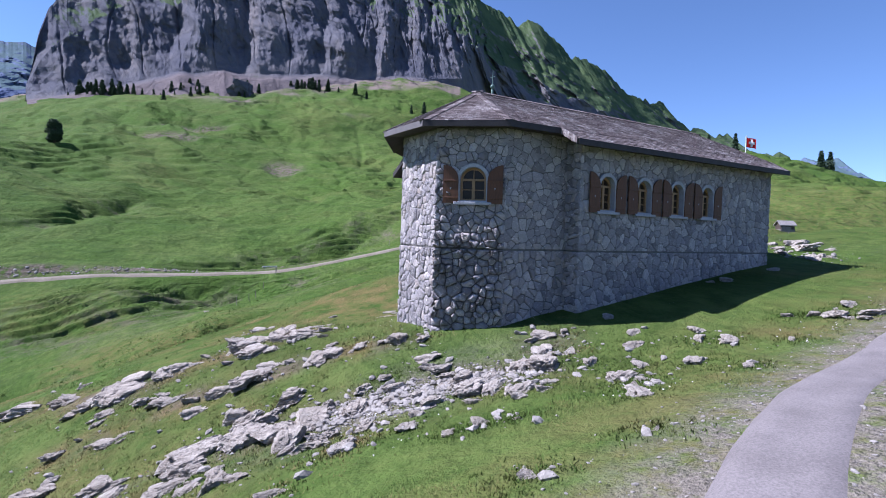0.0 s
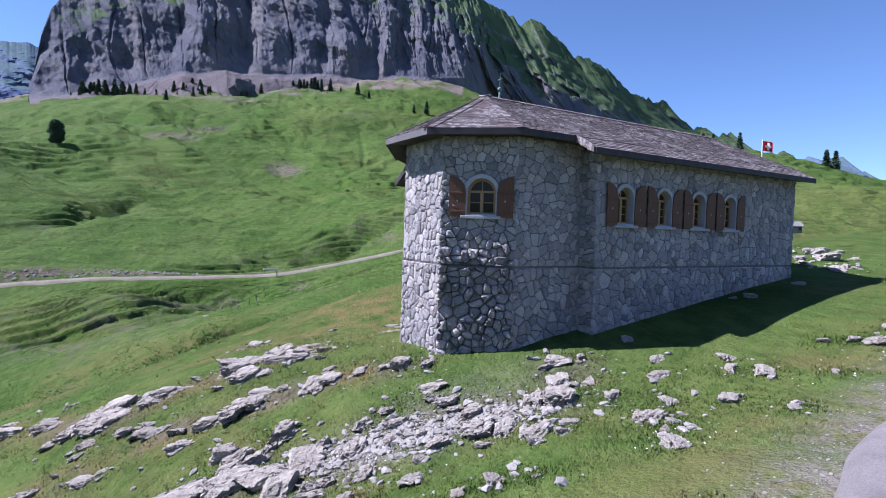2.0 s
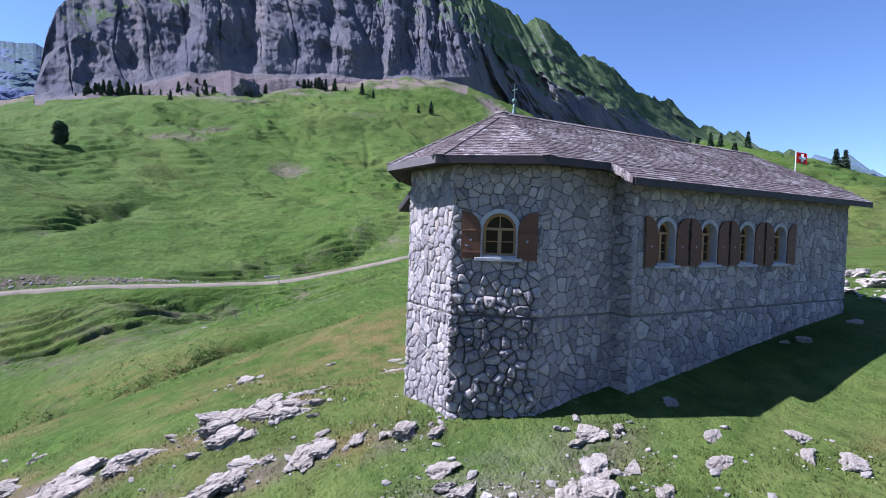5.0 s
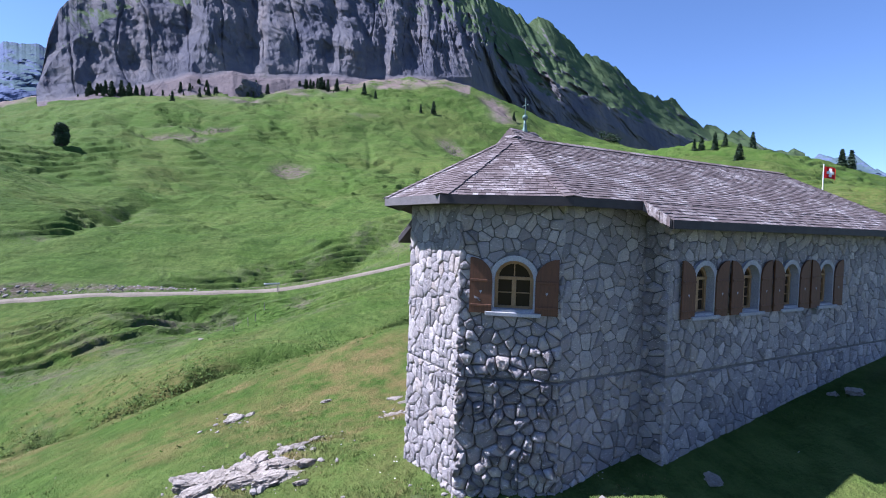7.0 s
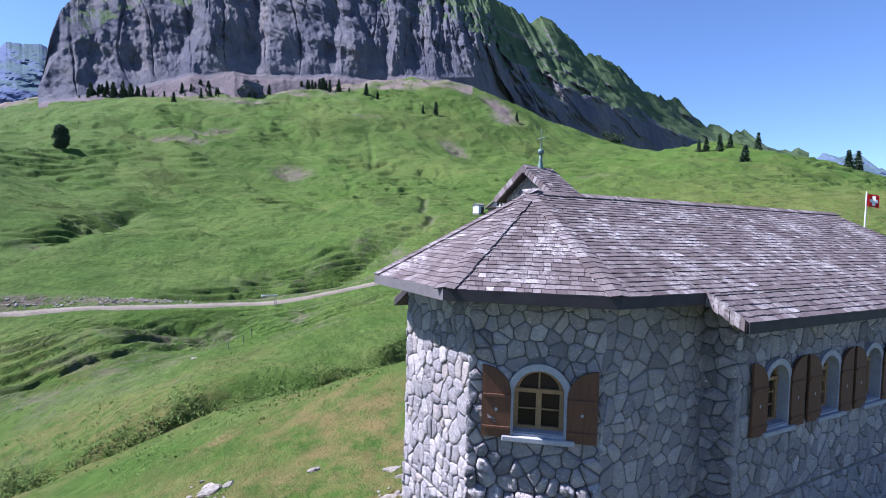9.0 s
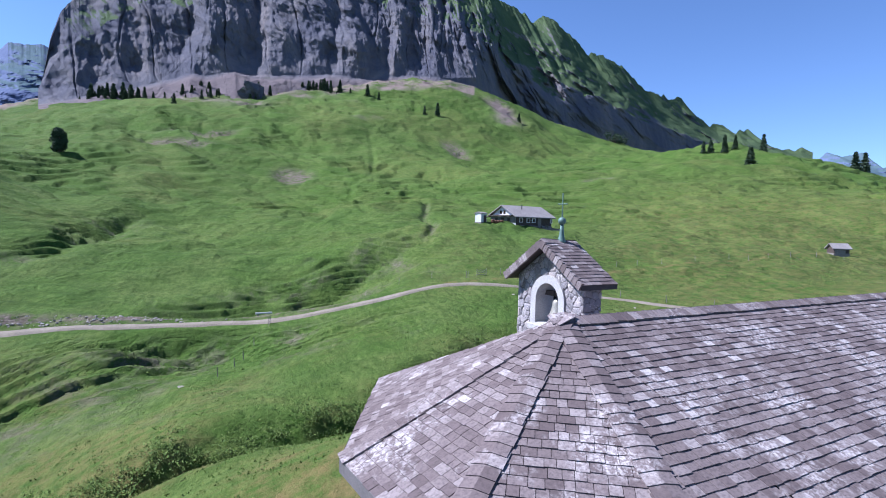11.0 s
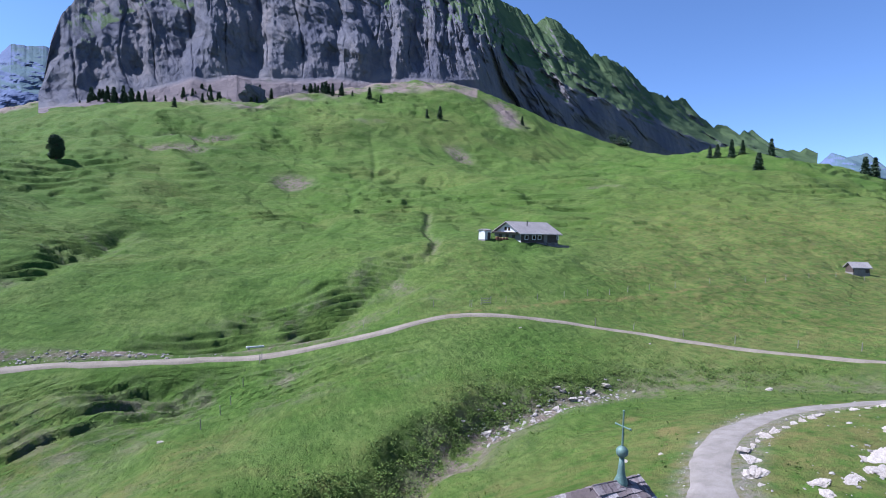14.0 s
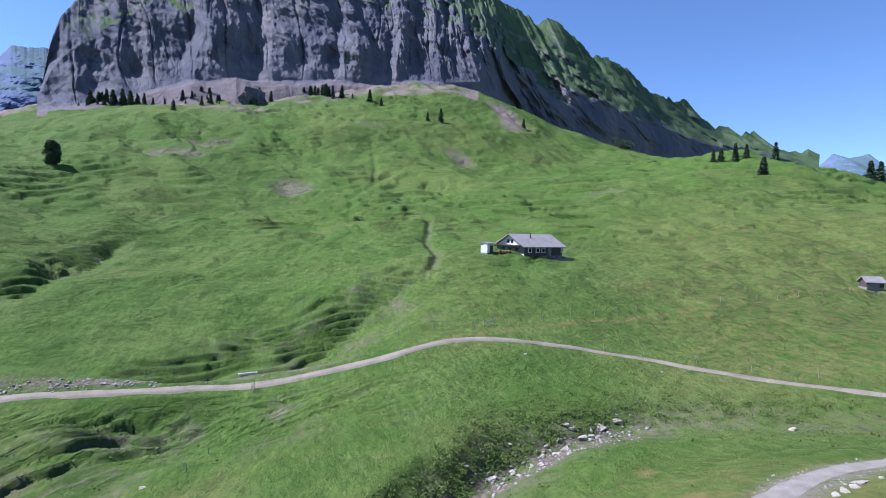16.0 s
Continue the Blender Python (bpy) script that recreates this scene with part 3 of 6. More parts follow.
        soil = np.maximum(soil, np.maximum(g, 0.6 * bare) * np.clip(0.1 + 0.6 * rough2(x, y, 4, 3, 95), 0, 1))
        # Bank scrub; the shade of the risers is put into the same dark green.
        scrub = np.maximum(scrub, bare * np.where((f < 0.3) | (line in (GULLY, UPPER_GULLY)), 0.9, 0.25))
    d, t = off_line(x, y, CREASE)
    z = z - 0.8 * np.exp(-(d / 1.6)**2) * (0.6 + 0.6 * rough2(x, y, 9, 2, 92))
    scrub = np.maximum(scrub, 0.6 * np.exp(-(d / 1.6)**2))
    for sx, sy, wx, wy in SCARS:
        g = np.exp(-(((x - sx) / wx)**2 + ((y - sy) / wy)**2)**2)
        z = z - g * 1.5
        soil = np.maximum(soil, g * 1.2)
    d, t = off_line(x, y, DITCH)
    g = np.exp(-(d / 0.9)**2)
    z = z - 0.9 * g
    soil, scrub = np.maximum(soil, 0.5 * g), np.maximum(scrub, 1.0 * g)
    for line, wide in (([(-12.4, 10.8), (-10.9, 7.9), (-9.6, 5.3), (-8.2, 5.3), (-6.8, 4.9), (-5.2, 5.1)], 0.55), ([(-10.6, 3.5), (-8.7, 3.5), (-7.2, 2.8), (-5.7, 2.4), (-4.0, 1.6)], 0.45), ([(-8.8, 0.5), (-7.7, 0.0), (-6.6, -0.3), (-4.0, -1.2), (-2.7, -1.9), (-1.6, -0.7)], 0.6)):
        d, t = off_line(x, y, line)
        soil = np.maximum(soil, 0.8 * np.exp(-(d / wide)**2) * np.clip(0.6 + rough2(x, y, 1.3, 3, 103), 0, 1))
    # cut bank above the track
    above = off_line(x + 0.05 * AX, y + 0.05 * AY, FARM_TRACK)[0] > d_track
    bank = above * (x < 20) * np.clip(0.45 + 0.8 * (x < -1) + 1.3 * rough2(x, y, 12, 2, 101), 0, 1)
    z = z + 0.75 * bank * np.exp(-((d_track - 3.4) / 1.5)**2)
    bank = bank * np.exp(-((d_track - 2.2) / 1.1)**2)
    soil = np.maximum(soil, bank * 1.3)
    if not masks:
        return z
    dry = np.clip(0.75 * rough2(x, y, 6, 3, 111) + 0.25 * (x < 0) * (y > 6) + 0.1, 0, 1) * np.clip(1.5 - v / 45, 0, 1)
    dry = np.maximum(dry, 0.8 * np.exp(-(np.minimum(d_road, d_path) / 2.6)**2))
    dry = np.maximum(dry, 1.0 * np.exp(-(off_line(x, y, FOOT_TRAIL)[0] / 0.55)**2))
    dry = np.maximum(dry, 0.55 * np.exp(-((x - 62) / 11)**2 - ((y - 56) / 5)**2))
    dry = np.maximum(dry, 0.28 * np.clip(rough2(x, y, 30, 4, 113) * 1.2 - 0.15, 0, 1) * np.clip((v - 40) / 30, 0, 1))
    scrub = np.maximum(scrub, 0.75 * slope * np.clip(0.35 + rough2(x, y, 16, 3, 123), 0, 1))
    scrub = np.maximum(scrub, np.clip(rough2(x, y, 60, 4, 121) * 1.1 - 0.25, 0, 1) * np.clip((v - 120) / 80, 0, 1) * 0.8)
    dry = np.maximum(dry, np.exp(-(off_line(x, y, [(-12.6, 11), (-10.9, 7.9), (-9.6, 5.5), (-8.2, 5.4), (-6.8, 5.0), (-5.2, 5.4)])[0] / 0.8)**2))
    dry = np.maximum(dry, np.exp(-(off_line(x, y, [(-10.6, 3.5), (-8.4, 3.0), (-6.8, 2.7), (-4.7, 2.1)])[0] / 0.7)**2))
    dry = np.maximum(dry, 0.75 * np.exp(-((x - 20) / 11)**2 - ((y - 14) / 9)**2))
    dry = np.maximum(dry, 0.52 * np.clip((a - 0.15) / 0.2, 0, 1) * np.clip((v - 45) / 20, 0, 1) * np.clip(3 - v / 75, 0, 1))
    for sx, sy, wx, wy in DRY_SPOTS:
        dry = np.maximum(dry, np.exp(-((x - sx) / wx)**2 - ((y - sy) / wy)**2))
    stony = np.maximum(0.95 * np.exp(-(np.maximum(d_road - 0.5, 0) / 0.62)**2), 0.8 * np.exp(-(np.maximum(d_path - 0.9, 0) / 0.5)**2))
    stony = np.maximum(stony, 0.75 * np.exp(-((x + 5.0) / 2.4)**2 - ((y + 0.9) / 0.9)**2))
    scree = np.clip((v - 425 - 60 * rough2(x, y, 60, 3, 131)) / 20, 0, 1) * (a < 0.05)
    scree = np.maximum(scree, 1.3 * np.exp(-(off_line(x, y, [(247, 362), (240, 348), (229, 322)])[0] / 8)**2))
    scree = np.maximum(scree, 1.2 * np.exp(-((x - 62) / 14)**2 - ((y - 402) / 16)**2))
    return z, np.clip(soil, 0, 1), np.clip(dry, 0, 1), np.clip(scrub, 0, 1), scree, stony


def build_ground():
    vs = [-400, -160, -70, -40, -28]
    v = -22.0
    while v < 520:
        vs.append(v)
        v += (0.22 + 0.0046 * max(v + 8, 0)) * (0.42 if 45 < v < 130 else 0.7 if v < 200 else 1)
    vs += [560, 640, 800, 1200, 2000, 3200]
    a = np.r_[-2.2, -1.7, -1.4, -1.2, np.linspace(-1.05, 1.05, 660), 1.2, 1.4, 1.7, 2.2]
    vs = np.array(vs)
    A, V = np.meshgrid(a, vs)
    U = A * (np.maximum(V, -5) + 12) + np.sign(A) * np.maximum(np.abs(A) - 1.05, 0)**2 * 500
    U = U * (1 + np.maximum(-V - 5, 0) / 12)
    X, Y = OX + V * AX + U * AY, OY + V * AY - U * AX
    Z, soil, dry, scrub, scree, stony = land(X, Y, True)
    Z = Z - np.maximum(V - 520, 0) * 0.05
    rows, cols = X.shape
    me = bpy.data.meshes.new("ground")
    idx = np.arange(rows * cols).reshape(rows, cols)
    quads = np.stack([idx[:-1, :-1], idx[:-1, 1:], idx[1:, 1:], idx[1:, :-1]], -1).reshape(-1, 4)
    me.vertices.add(rows * cols)
    me.vertices.foreach_set("co", np.stack([X, Y, Z], -1).ravel())
    me.loops.add(quads.size)
    me.loops.foreach_set("vertex_index", quads.ravel())
    me.polygons.add(len(quads))
    me.polygons.foreach_set("loop_start", np.arange(0, quads.size, 4))
    me.update(calc_edges=True)
    for name, values in (("soil", soil), ("dry", dry), ("scrub", scrub), ("scree", scree), ("stony", stony), ("far", np.clip((V - 22) / 25, 0, 1))):
        me.attributes.new(name, 'FLOAT', 'POINT').data.foreach_set("value", values.ravel().astype(np.float32))
    me.materials.append(MEADOW)
    me.shade_smooth()
    return tagged(new("ground", me), "green alpine meadow with eroded gullies and dry patches", "ground", kind="structure")


build_ground()


def strip(name, line, width, lift, material, label, wobble=0.15, step=0.4, narrow=0.0):
    """A road that follows the ground, slightly domed, with uneven edges."""
    pts = smooth_line(line, step)
    flat, faces, n = [], [], 7
    for k, (x, y) in enumerate(pts):
        (x0, y0), (x1, y1) = pts[max(k - 1, 0)], pts[min(k + 1, len(pts) - 1)]
        L = math.hypot(x1 - x0, y1 - y0)
        nx, ny = -(y1 - y0) / L, (x1 - x0) / L
        for s in range(n):
            f = s / (n - 1) * 2 - 1
            w = width / 2 * (1 - narrow * min(max((x - 26) / 12, 0), 1)) + wobble * float(rough2(k * step, 10 * (f > 0), 2.5, 3, 7))
            flat.append((x, y, x + nx * f * w, y + ny * f * w, lift * (1.0 if abs(f) < 0.99 else -1.5)))
        if k:
            for s in range(n - 1):
                b = (k - 1) * n + s
                faces.append((b, b + n, b + n + 1, b + 1))
    q = np.array(flat)
    z = 0.5 * land(q[:, 0], q[:, 1]) + 0.5 * land(q[:, 2], q[:, 3]) + q[:, 4]
    verts = [(float(a), float(b), float(c)) for a, b, c in zip(q[:, 2], q[:, 3], z)]
    return tagged(mesh_from(name, verts, faces, material, smooth=True), label, "road", kind="structure")


strip("road_asphalt", ROAD, 0.98, 0.05, ASPHALT, "narrow worn pale asphalt lane with crumbling edges", 0.05, 0.25)
strip("road_farm_track", FARM_TRACK, 1.5, 0.12, TRACK, "pale gravel farm track across the meadow", 0.2, 0.8, 0.5)
strip("road_chapel_path", CHAPEL_PATH, 1.85, 0.06, GRAVEL, "gravel path curving up behind the chapel", 0.25, 0.4)



# ---- mountains ----
BUTTRESS = [(-37, 26), (-34.5, 10), (-33, 18), (-30.5, 15), (-29, 24), (-25.4, 26), (-24.3, 3), (-23.2, 0), (-19.6, 27), (-18, 8), (-14.5, 1), (-11.2, 13), (-10.6, 5), (-8, 1), (-6.3, 8), (-5.5, 0), (-3.8, 13), (-1, 5), (3, 2), (8, 0)]
SCREE_TOP = [(-32, 0.03), (-30, 0.005), (-27.5, 0.015), (-25, 0.035), (-23.6, 0.02), (-21, 0.045), (-19.6, 0.025), (-16, 0.02), (-12, 0.028), (-9, 0.018), (-4, 0.018), (-1, 0.005), (2, -0.03), (6, -0.09)]


def massif(name, ridge, foot, material, label, depth_noise, cols=520, rows=110, seed=3, turf=1.0, main=True):
    """A mountain flank between a foot line and a ridge line (bearing, slope to it, distance), with buttresses, ledges and couloirs."""
    az = np.linspace(max(ridge[0][0], foot[0][0]), min(ridge[-1][0], foot[-1][0]), cols)
    r_t, r_d = np.interp(az, [r[0] for r in ridge], [r[1] for r in ridge]), np.interp(az, [r[0] for r in ridge], [r[2] for r in ridge])
    f_t, f_d = np.interp(az, [r[0] for r in foot], [r[1] for r in foot]), np.interp(az, [r[0] for r in foot], [r[2] for r in foot])
    wide = np.array([np.mean(np.interp(np.linspace(q - 2.2, q + 2.2, 25), az, r_t)) for q in az])
    jag = (r_t - wide) + (0.0045 if main else 0.0015) * rough2(az, az * 0, 1.3, 5, seed, 0.65) + 0.009 * np.clip((az - 3) / 8, 0, 1) * (0.35 - np.abs(rough2(az, az * 0, 1.6, 3, seed + 50, 0.6)))
    t = np.linspace(-0.08, 1, rows)[:, None]
    ct = np.clip(t, 0, 1)
    hz = f_t * f_d + (wide * r_d - f_t * f_d) * t + r_d * ct**3 * np.interp(az[None, :] - 7 * (1 - ct) * np.clip((az - 2) / 6, 0, 1)[None, :], az, jag)
    arc = np.radians(az) * 700
    A2 = arc[None, :] * np.ones_like(t)
    east = np.clip((az + 6) / 12, 0, 1)[None, :]**1.5 * np.ones_like(t)
    # a cliff below, a set-back slope above
    lean = A2 + (0.10 + 0.55 * east) * hz + 6 * rough2(A2, hz, 80, 2, seed + 40)
    edge = 0.40 + 0.09 * rough2(lean, 0 * hz, 30, 3, seed + 41) + 0.05 * rough2(lean, hz, 12, 2, seed + 42) + 0.10 * (1 - east)
    upper = np.clip((ct - edge) / (1 - edge), 0, 1)
    cliff = 0.14 * np.minimum(ct, edge) / edge + 0.86 * upper
    prof = cliff * east + (0.62 * ct**1.15 + 0.38 * cliff) * (1 - east)
    D0 = f_d + (r_d - f_d + 60 * east) * prof
    fade = np.clip((t + 0.02) * 6, 0, 1) * np.clip((1 - t) * 5, 0.15, 1)**0.6
    scree_t = np.interp(az, [q[0] for q in SCREE_TOP], [q[1] for q in SCREE_TOP])[None, :] * main
    scree_t = scree_t * (1 + 0.12 * rough2(A2, hz * 0.5, 18, 3, seed + 9))
    scree = np.clip((scree_t - t) * 40, 0, 1)
    if main:
        warp = lean + 2.2 * rough2(A2, hz, 26, 3, seed + 43)
        column = np.interp(az + 0.5 * rough2(A2, hz, 60, 3, seed + 44), [q[0] for q in BUTTRESS], [q[1] for q in BUTTRESS])
        rib = 0.5 - np.abs(rough2(warp, hz * 0.16, 58, 3, seed + 1, 0.5))
        face = facets(warp, hz * 0.42, 26, 5, seed + 5, 0.58)
        crack = np.maximum(0, 0.13 - np.abs(rough2(warp, hz * 0.18, 22, 2, seed + 6)))
        ledge = facets(A2 * 0.25 + hz * 0.1, hz, 24, 3, seed + 2, 0.55)
        relief = -0.9 * rib + 0.80 * face + 2.4 * crack * (1 - upper) + 0.26 * ledge
        gully = 0.9 * np.abs(rough2(lean + 0.35 * hz, hz * 0.30, 34, 4, seed + 7, 0.55)) * upper * east
        D = D0 + fade * (column * (1 - east) + depth_noise * (relief * (1 - 0.62 * upper * east) + gully))
        D = D + scree * (f_d - 3 - 260 * np.clip(scree_t - t, 0, 1) + 3 * rough2(A2, hz, 30, 3, seed + 10) - D)
    else:
        D = D0 + fade * depth_noise * (rough2(A2 * 1.6 + hz * 0.4, hz, 75, 5, seed + 60, 0.6) + 0.8 * np.abs(facets(A2 * 1.3 + hz, hz, 60, 3, seed + 61)))
    # keep the line of sight: height grows with the distance
    H = hz / (f_d + (r_d - f_d) * ct) * D
    ang = math.atan2(AY, AX) - np.radians(az)[None, :]
    X, Y, Z = -5 + D * np.cos(ang), D * np.sin(ang), 6 + H
    back = np.stack([-5 + (D[-1] + 250) * np.cos(ang[0]), (D[-1] + 250) * np.sin(ang[0]), 0 * Z[-1]], -1)
    P = np.concatenate([np.stack([X, Y, Z], -1), back[None]])
    n, c = P.shape[:2]
    faces = [(i * c + j, i * c + j + 1, (i + 1) * c + j + 1, (i + 1) * c + j) for i in range(n - 1) for j in range(c - 1)]
    ob = mesh_from(name, P.reshape(-1, 3), faces, material)
    low = np.concatenate([scree * np.ones_like(A2), np.zeros((1, c))])
    ob.data.attributes.new("scree", 'FLOAT', 'POINT').data.foreach_set("value", low.ravel().astype(np.float32))
    up2 = np.concatenate([upper, np.ones((1, c))])
    green = np.clip(up2 * 4, 0, 1) * (-0.10 + 0.46 * np.concatenate([east, east[:1]])) - 0.35 * (up2 <= 0) + (turf - 1) * 0.5
    ob.data.attributes.new("turf", 'FLOAT', 'POINT').data.foreach_set("value", green.ravel().astype(np.float32))
    return tagged(ob, label, "mountain", kind="structure")


RIDGE = [(-36.7, .166, 500), (-35.8, .263, 520), (-35.2, .295, 540), (-33.9, .336, 560), (-27, .466, 600), (-13.8, .553, 630), (-1.2, .505, 640), (4.8, .422, 640), (6.3, .406, 650), (8.8, .373, 680), (9.9, .386, 690), (11.8, .361, 705), (14.1, .321, 730), (16.2, .304, 760), (18, .290, 790), (19.6, .252, 830), (21.7, .230, 890), (23.6, .222, 960), (24.8, .193, 990), (25.9, .173, 1040), (26.7, .183, 1080), (27.8, .163, 1120), (29.2, .167, 1190), (30.6, .139, 1230), (33.5, .130, 1330), (34.3, .117, 1370)]
FOOT = [(-36.7, .160, 470), (-33, .178, 465), (-29.1, .208, 470), (-24.4, .233, 470), (-19.4, .244, 465), (-10.1, .256, 470), (-2, .270, 480), (3.3, .273, 485), (5.1, .240, 510), (7.5, .190, 560), (12.1, .165, 600), (18.7, .155, 700), (25.4, .130, 900), (34.3, .100, 1200)]
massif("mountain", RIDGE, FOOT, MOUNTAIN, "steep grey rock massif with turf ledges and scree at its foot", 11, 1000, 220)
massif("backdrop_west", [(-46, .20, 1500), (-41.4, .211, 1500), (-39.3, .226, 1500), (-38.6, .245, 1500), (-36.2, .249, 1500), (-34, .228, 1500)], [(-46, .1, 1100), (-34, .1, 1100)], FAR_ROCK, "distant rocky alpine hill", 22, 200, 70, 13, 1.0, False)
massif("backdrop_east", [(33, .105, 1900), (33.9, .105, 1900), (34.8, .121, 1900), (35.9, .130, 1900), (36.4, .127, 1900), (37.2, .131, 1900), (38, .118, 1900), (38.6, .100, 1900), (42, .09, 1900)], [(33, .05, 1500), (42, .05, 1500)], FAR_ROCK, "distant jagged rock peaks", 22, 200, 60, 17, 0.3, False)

# ---- chapel ----
CORNER_A, CORNER_L, CORNER_B = (-3.17, 1.53), (-3.18, 3.29), (-1.91, 0.50)
chapel = empty("chapel", "small grey rubble-stone chapel with polygonal apse and shingle roof", "chapel")
APSE_EAVE = 2.90


def wall_plane(p, q):
    """The frame of a wall from p to q: x along it, y inwards, z up."""
    d = Vector((q[0] - p[0], q[1] - p[1], 0))
    L = d.length
    d.normalize()
    n = Vector((-d.y, d.x, 0))
    m = Matrix(((d.x, n.x, 0, p[0]), (d.y, n.y, 0, p[1]), (0, 0, 1, 0), (0, 0, 0, 1)))
    return m, L


def arch(cx, z0, spring, half, extra=0.0, n=12):
    """Outline of a round-headed opening, anticlockwise from its lower left."""
    r = half + extra
    pts = [(cx - r, z0 - extra), (cx + r, z0 - extra)]
    pts += [(cx + r * math.cos(math.pi * k / n), spring + r * math.sin(math.pi * k / n)) for k in range(n + 1)]
    return pts


def wall_with_holes(name, p, q, z0, z1, holes, thick, parent, label=""):
    m, L = wall_plane(p, q)
    bm = bmesh.new()
    loops = []
    for outline in [[(0, z0), (L, z0), (L, z1), (0, z1)]] + holes:
        vs = [bm.verts.new((x, 0, z)) for x, z in outline]
        loops.append([bm.edges.new((vs[k], vs[(k + 1) % len(vs)])) for k in range(len(vs))])
    res = bmesh.ops.triangle_fill(bm, use_beauty=True, edges=[e for lp in loops for e in lp])
    front = [f for f in res["geom"] if isinstance(f, bmesh.types.BMFace)]
    for f in front:
        if f.normal.y > 0:
            f.normal_flip()
    ext = bmesh.ops.extrude_face_region(bm, geom=front)
    bmesh.ops.translate(bm, verts=[v for v in ext["geom"] if isinstance(v, bmesh.types.BMVert)], vec=(0, thick, 0))
    bmesh.ops.recalc_face_normals(bm, faces=bm.faces)
    bmesh.ops.transform(bm, verts=bm.verts, matrix=m)
    return part(name, bm, MORTAR, parent, label)


NAVE_WINDOWS = [0.87, 2.25, 3.62, 4.98]
NAVE_HOLES = [arch(c, 1.03, 1.62, 0.26, 0.05) for c in NAVE_WINDOWS]
APSE_C = 0.87
APSE_HOLE = arch(APSE_C, 1.12, 1.60, 0.31, 0.05)
BASE = -3.2
walls = {
    "nave_wall": wall_with_holes("nave_wall", (0, 0), (8.3, 0), BASE, 2.70, NAVE_HOLES, 0.45, chapel),
    "shoulder_wall": wall_with_holes("shoulder_wall", (0, 0.50), (0.001, 0.002), BASE, 2.70, [], 0.40, chapel),
    "side_wall": wall_with_holes("apse_side_wall", CORNER_B, (0.05, 0.50), BASE, 3.0, [], 0.40, chapel),
    "window_wall": wall_with_holes("apse_window_wall", CORNER_A, CORNER_B, BASE, 3.0, [APSE_HOLE], 0.40, chapel),
    "end_wall": wall_with_holes("apse_end_wall", CORNER_L, CORNER_A, BASE, 3.0, [], 0.40, chapel),
}
wall_with_holes("apse_back_wall", (-1.9, 5.45), CORNER_L, BASE, 2.95, [], 0.35, chapel)
wall_with_holes("north_wall", (8.3, 5.9), (-1.9, 5.9), BASE, 2.65, [], 0.4, chapel)
wall_with_holes("east_wall", (8.3, 0.45), (8.3, 5.5), BASE, 2.65, [], 0.4, chapel)

# roof planes: eave points, hip points and ridge
EA, EL, EB = (-3.66, 1.36, APSE_EAVE), (-3.71, 3.32, APSE_EAVE), (-2.13, 0.10, APSE_EAVE)
EI, EN, ER = (-0.64, 0.06, APSE_EAVE), (-0.58, -0.44, 2.61), (8.52, -0.44, 2.61)
APEX, RIDGE_E = (-1.12, 2.97, 4.25), (8.52, 2.97, 4.25)
EK, NL, NR = (-2.2, 5.9, APSE_EAVE), (-0.66, 6.45, 2.52), (8.52, 6.45, 2.52)
ROOF_FACES = [[EB, EI, APEX], [EI, (8.52, 0.06, APSE_EAVE), RIDGE_E, APEX], [EN, ER, (8.52, 0.06, APSE_EAVE), EI],
              [EA, EB, APEX], [EL, EA, APEX], [EK, EL, APEX], [NL, EK, APEX], [NR, NL, APEX, RIDGE_E]]
bm = bmesh.new()
for f in ROOF_FACES:
    bm.faces.new([bm.verts.new(p) for p in f])
bmesh.ops.remove_doubles(bm, verts=bm.verts, dist=0.001)
bmesh.ops.recalc_face_normals(bm, faces=bm.faces)
ext = bmesh.ops.extrude_face_region(bm, geom=bm.faces[:])
bmesh.ops.translate(bm, verts=[v for v in ext["geom"] if isinstance(v, bmesh.types.BMVert)], vec=(0, 0, -0.10))
bmesh.ops.recalc_face_normals(bm, faces=bm.faces)
roof = part("roof", bm, FASCIA, chapel)


# ---- rubble masonry ----
def clip_half(poly, nx, ny, c):
    """The part of a convex polygon where nx*x + ny*y <= c."""
    out = []
    for k, (x, y) in enumerate(poly):
        x2, y2 = poly[(k + 1) % len(poly)]
        a, b = nx * x + ny * y - c, nx * x2 + ny * y2 - c
        if a <= 0:
            out.append((x, y))
        if a * b < 0:
            t = a / (a - b)
            out.append((x + (x2 - x) * t, y + (y2 - y) * t))
    return out


def nearest_on(outline, x, y):
    best = None
    n = len(outline)
    inside = True
    for k in range(n):
        (x0, y0), (x1, y1) = outline[k], outline[(k + 1) % n]
        dx, dy = x1 - x0, y1 - y0
        if dx * (y - y0) - dy * (x - x0) < 0:
            inside = False
        t = max(0, min(1, ((x - x0) * dx + (y - y0) * dy) / max(dx * dx + dy * dy, 1e-9)))
        d = math.hypot(x - x0 - t * dx, y - y0 - t * dy)
        if best is None or d < best[0]:
            best = (d, x0 + t * dx, y0 + t * dy)
    return inside, best


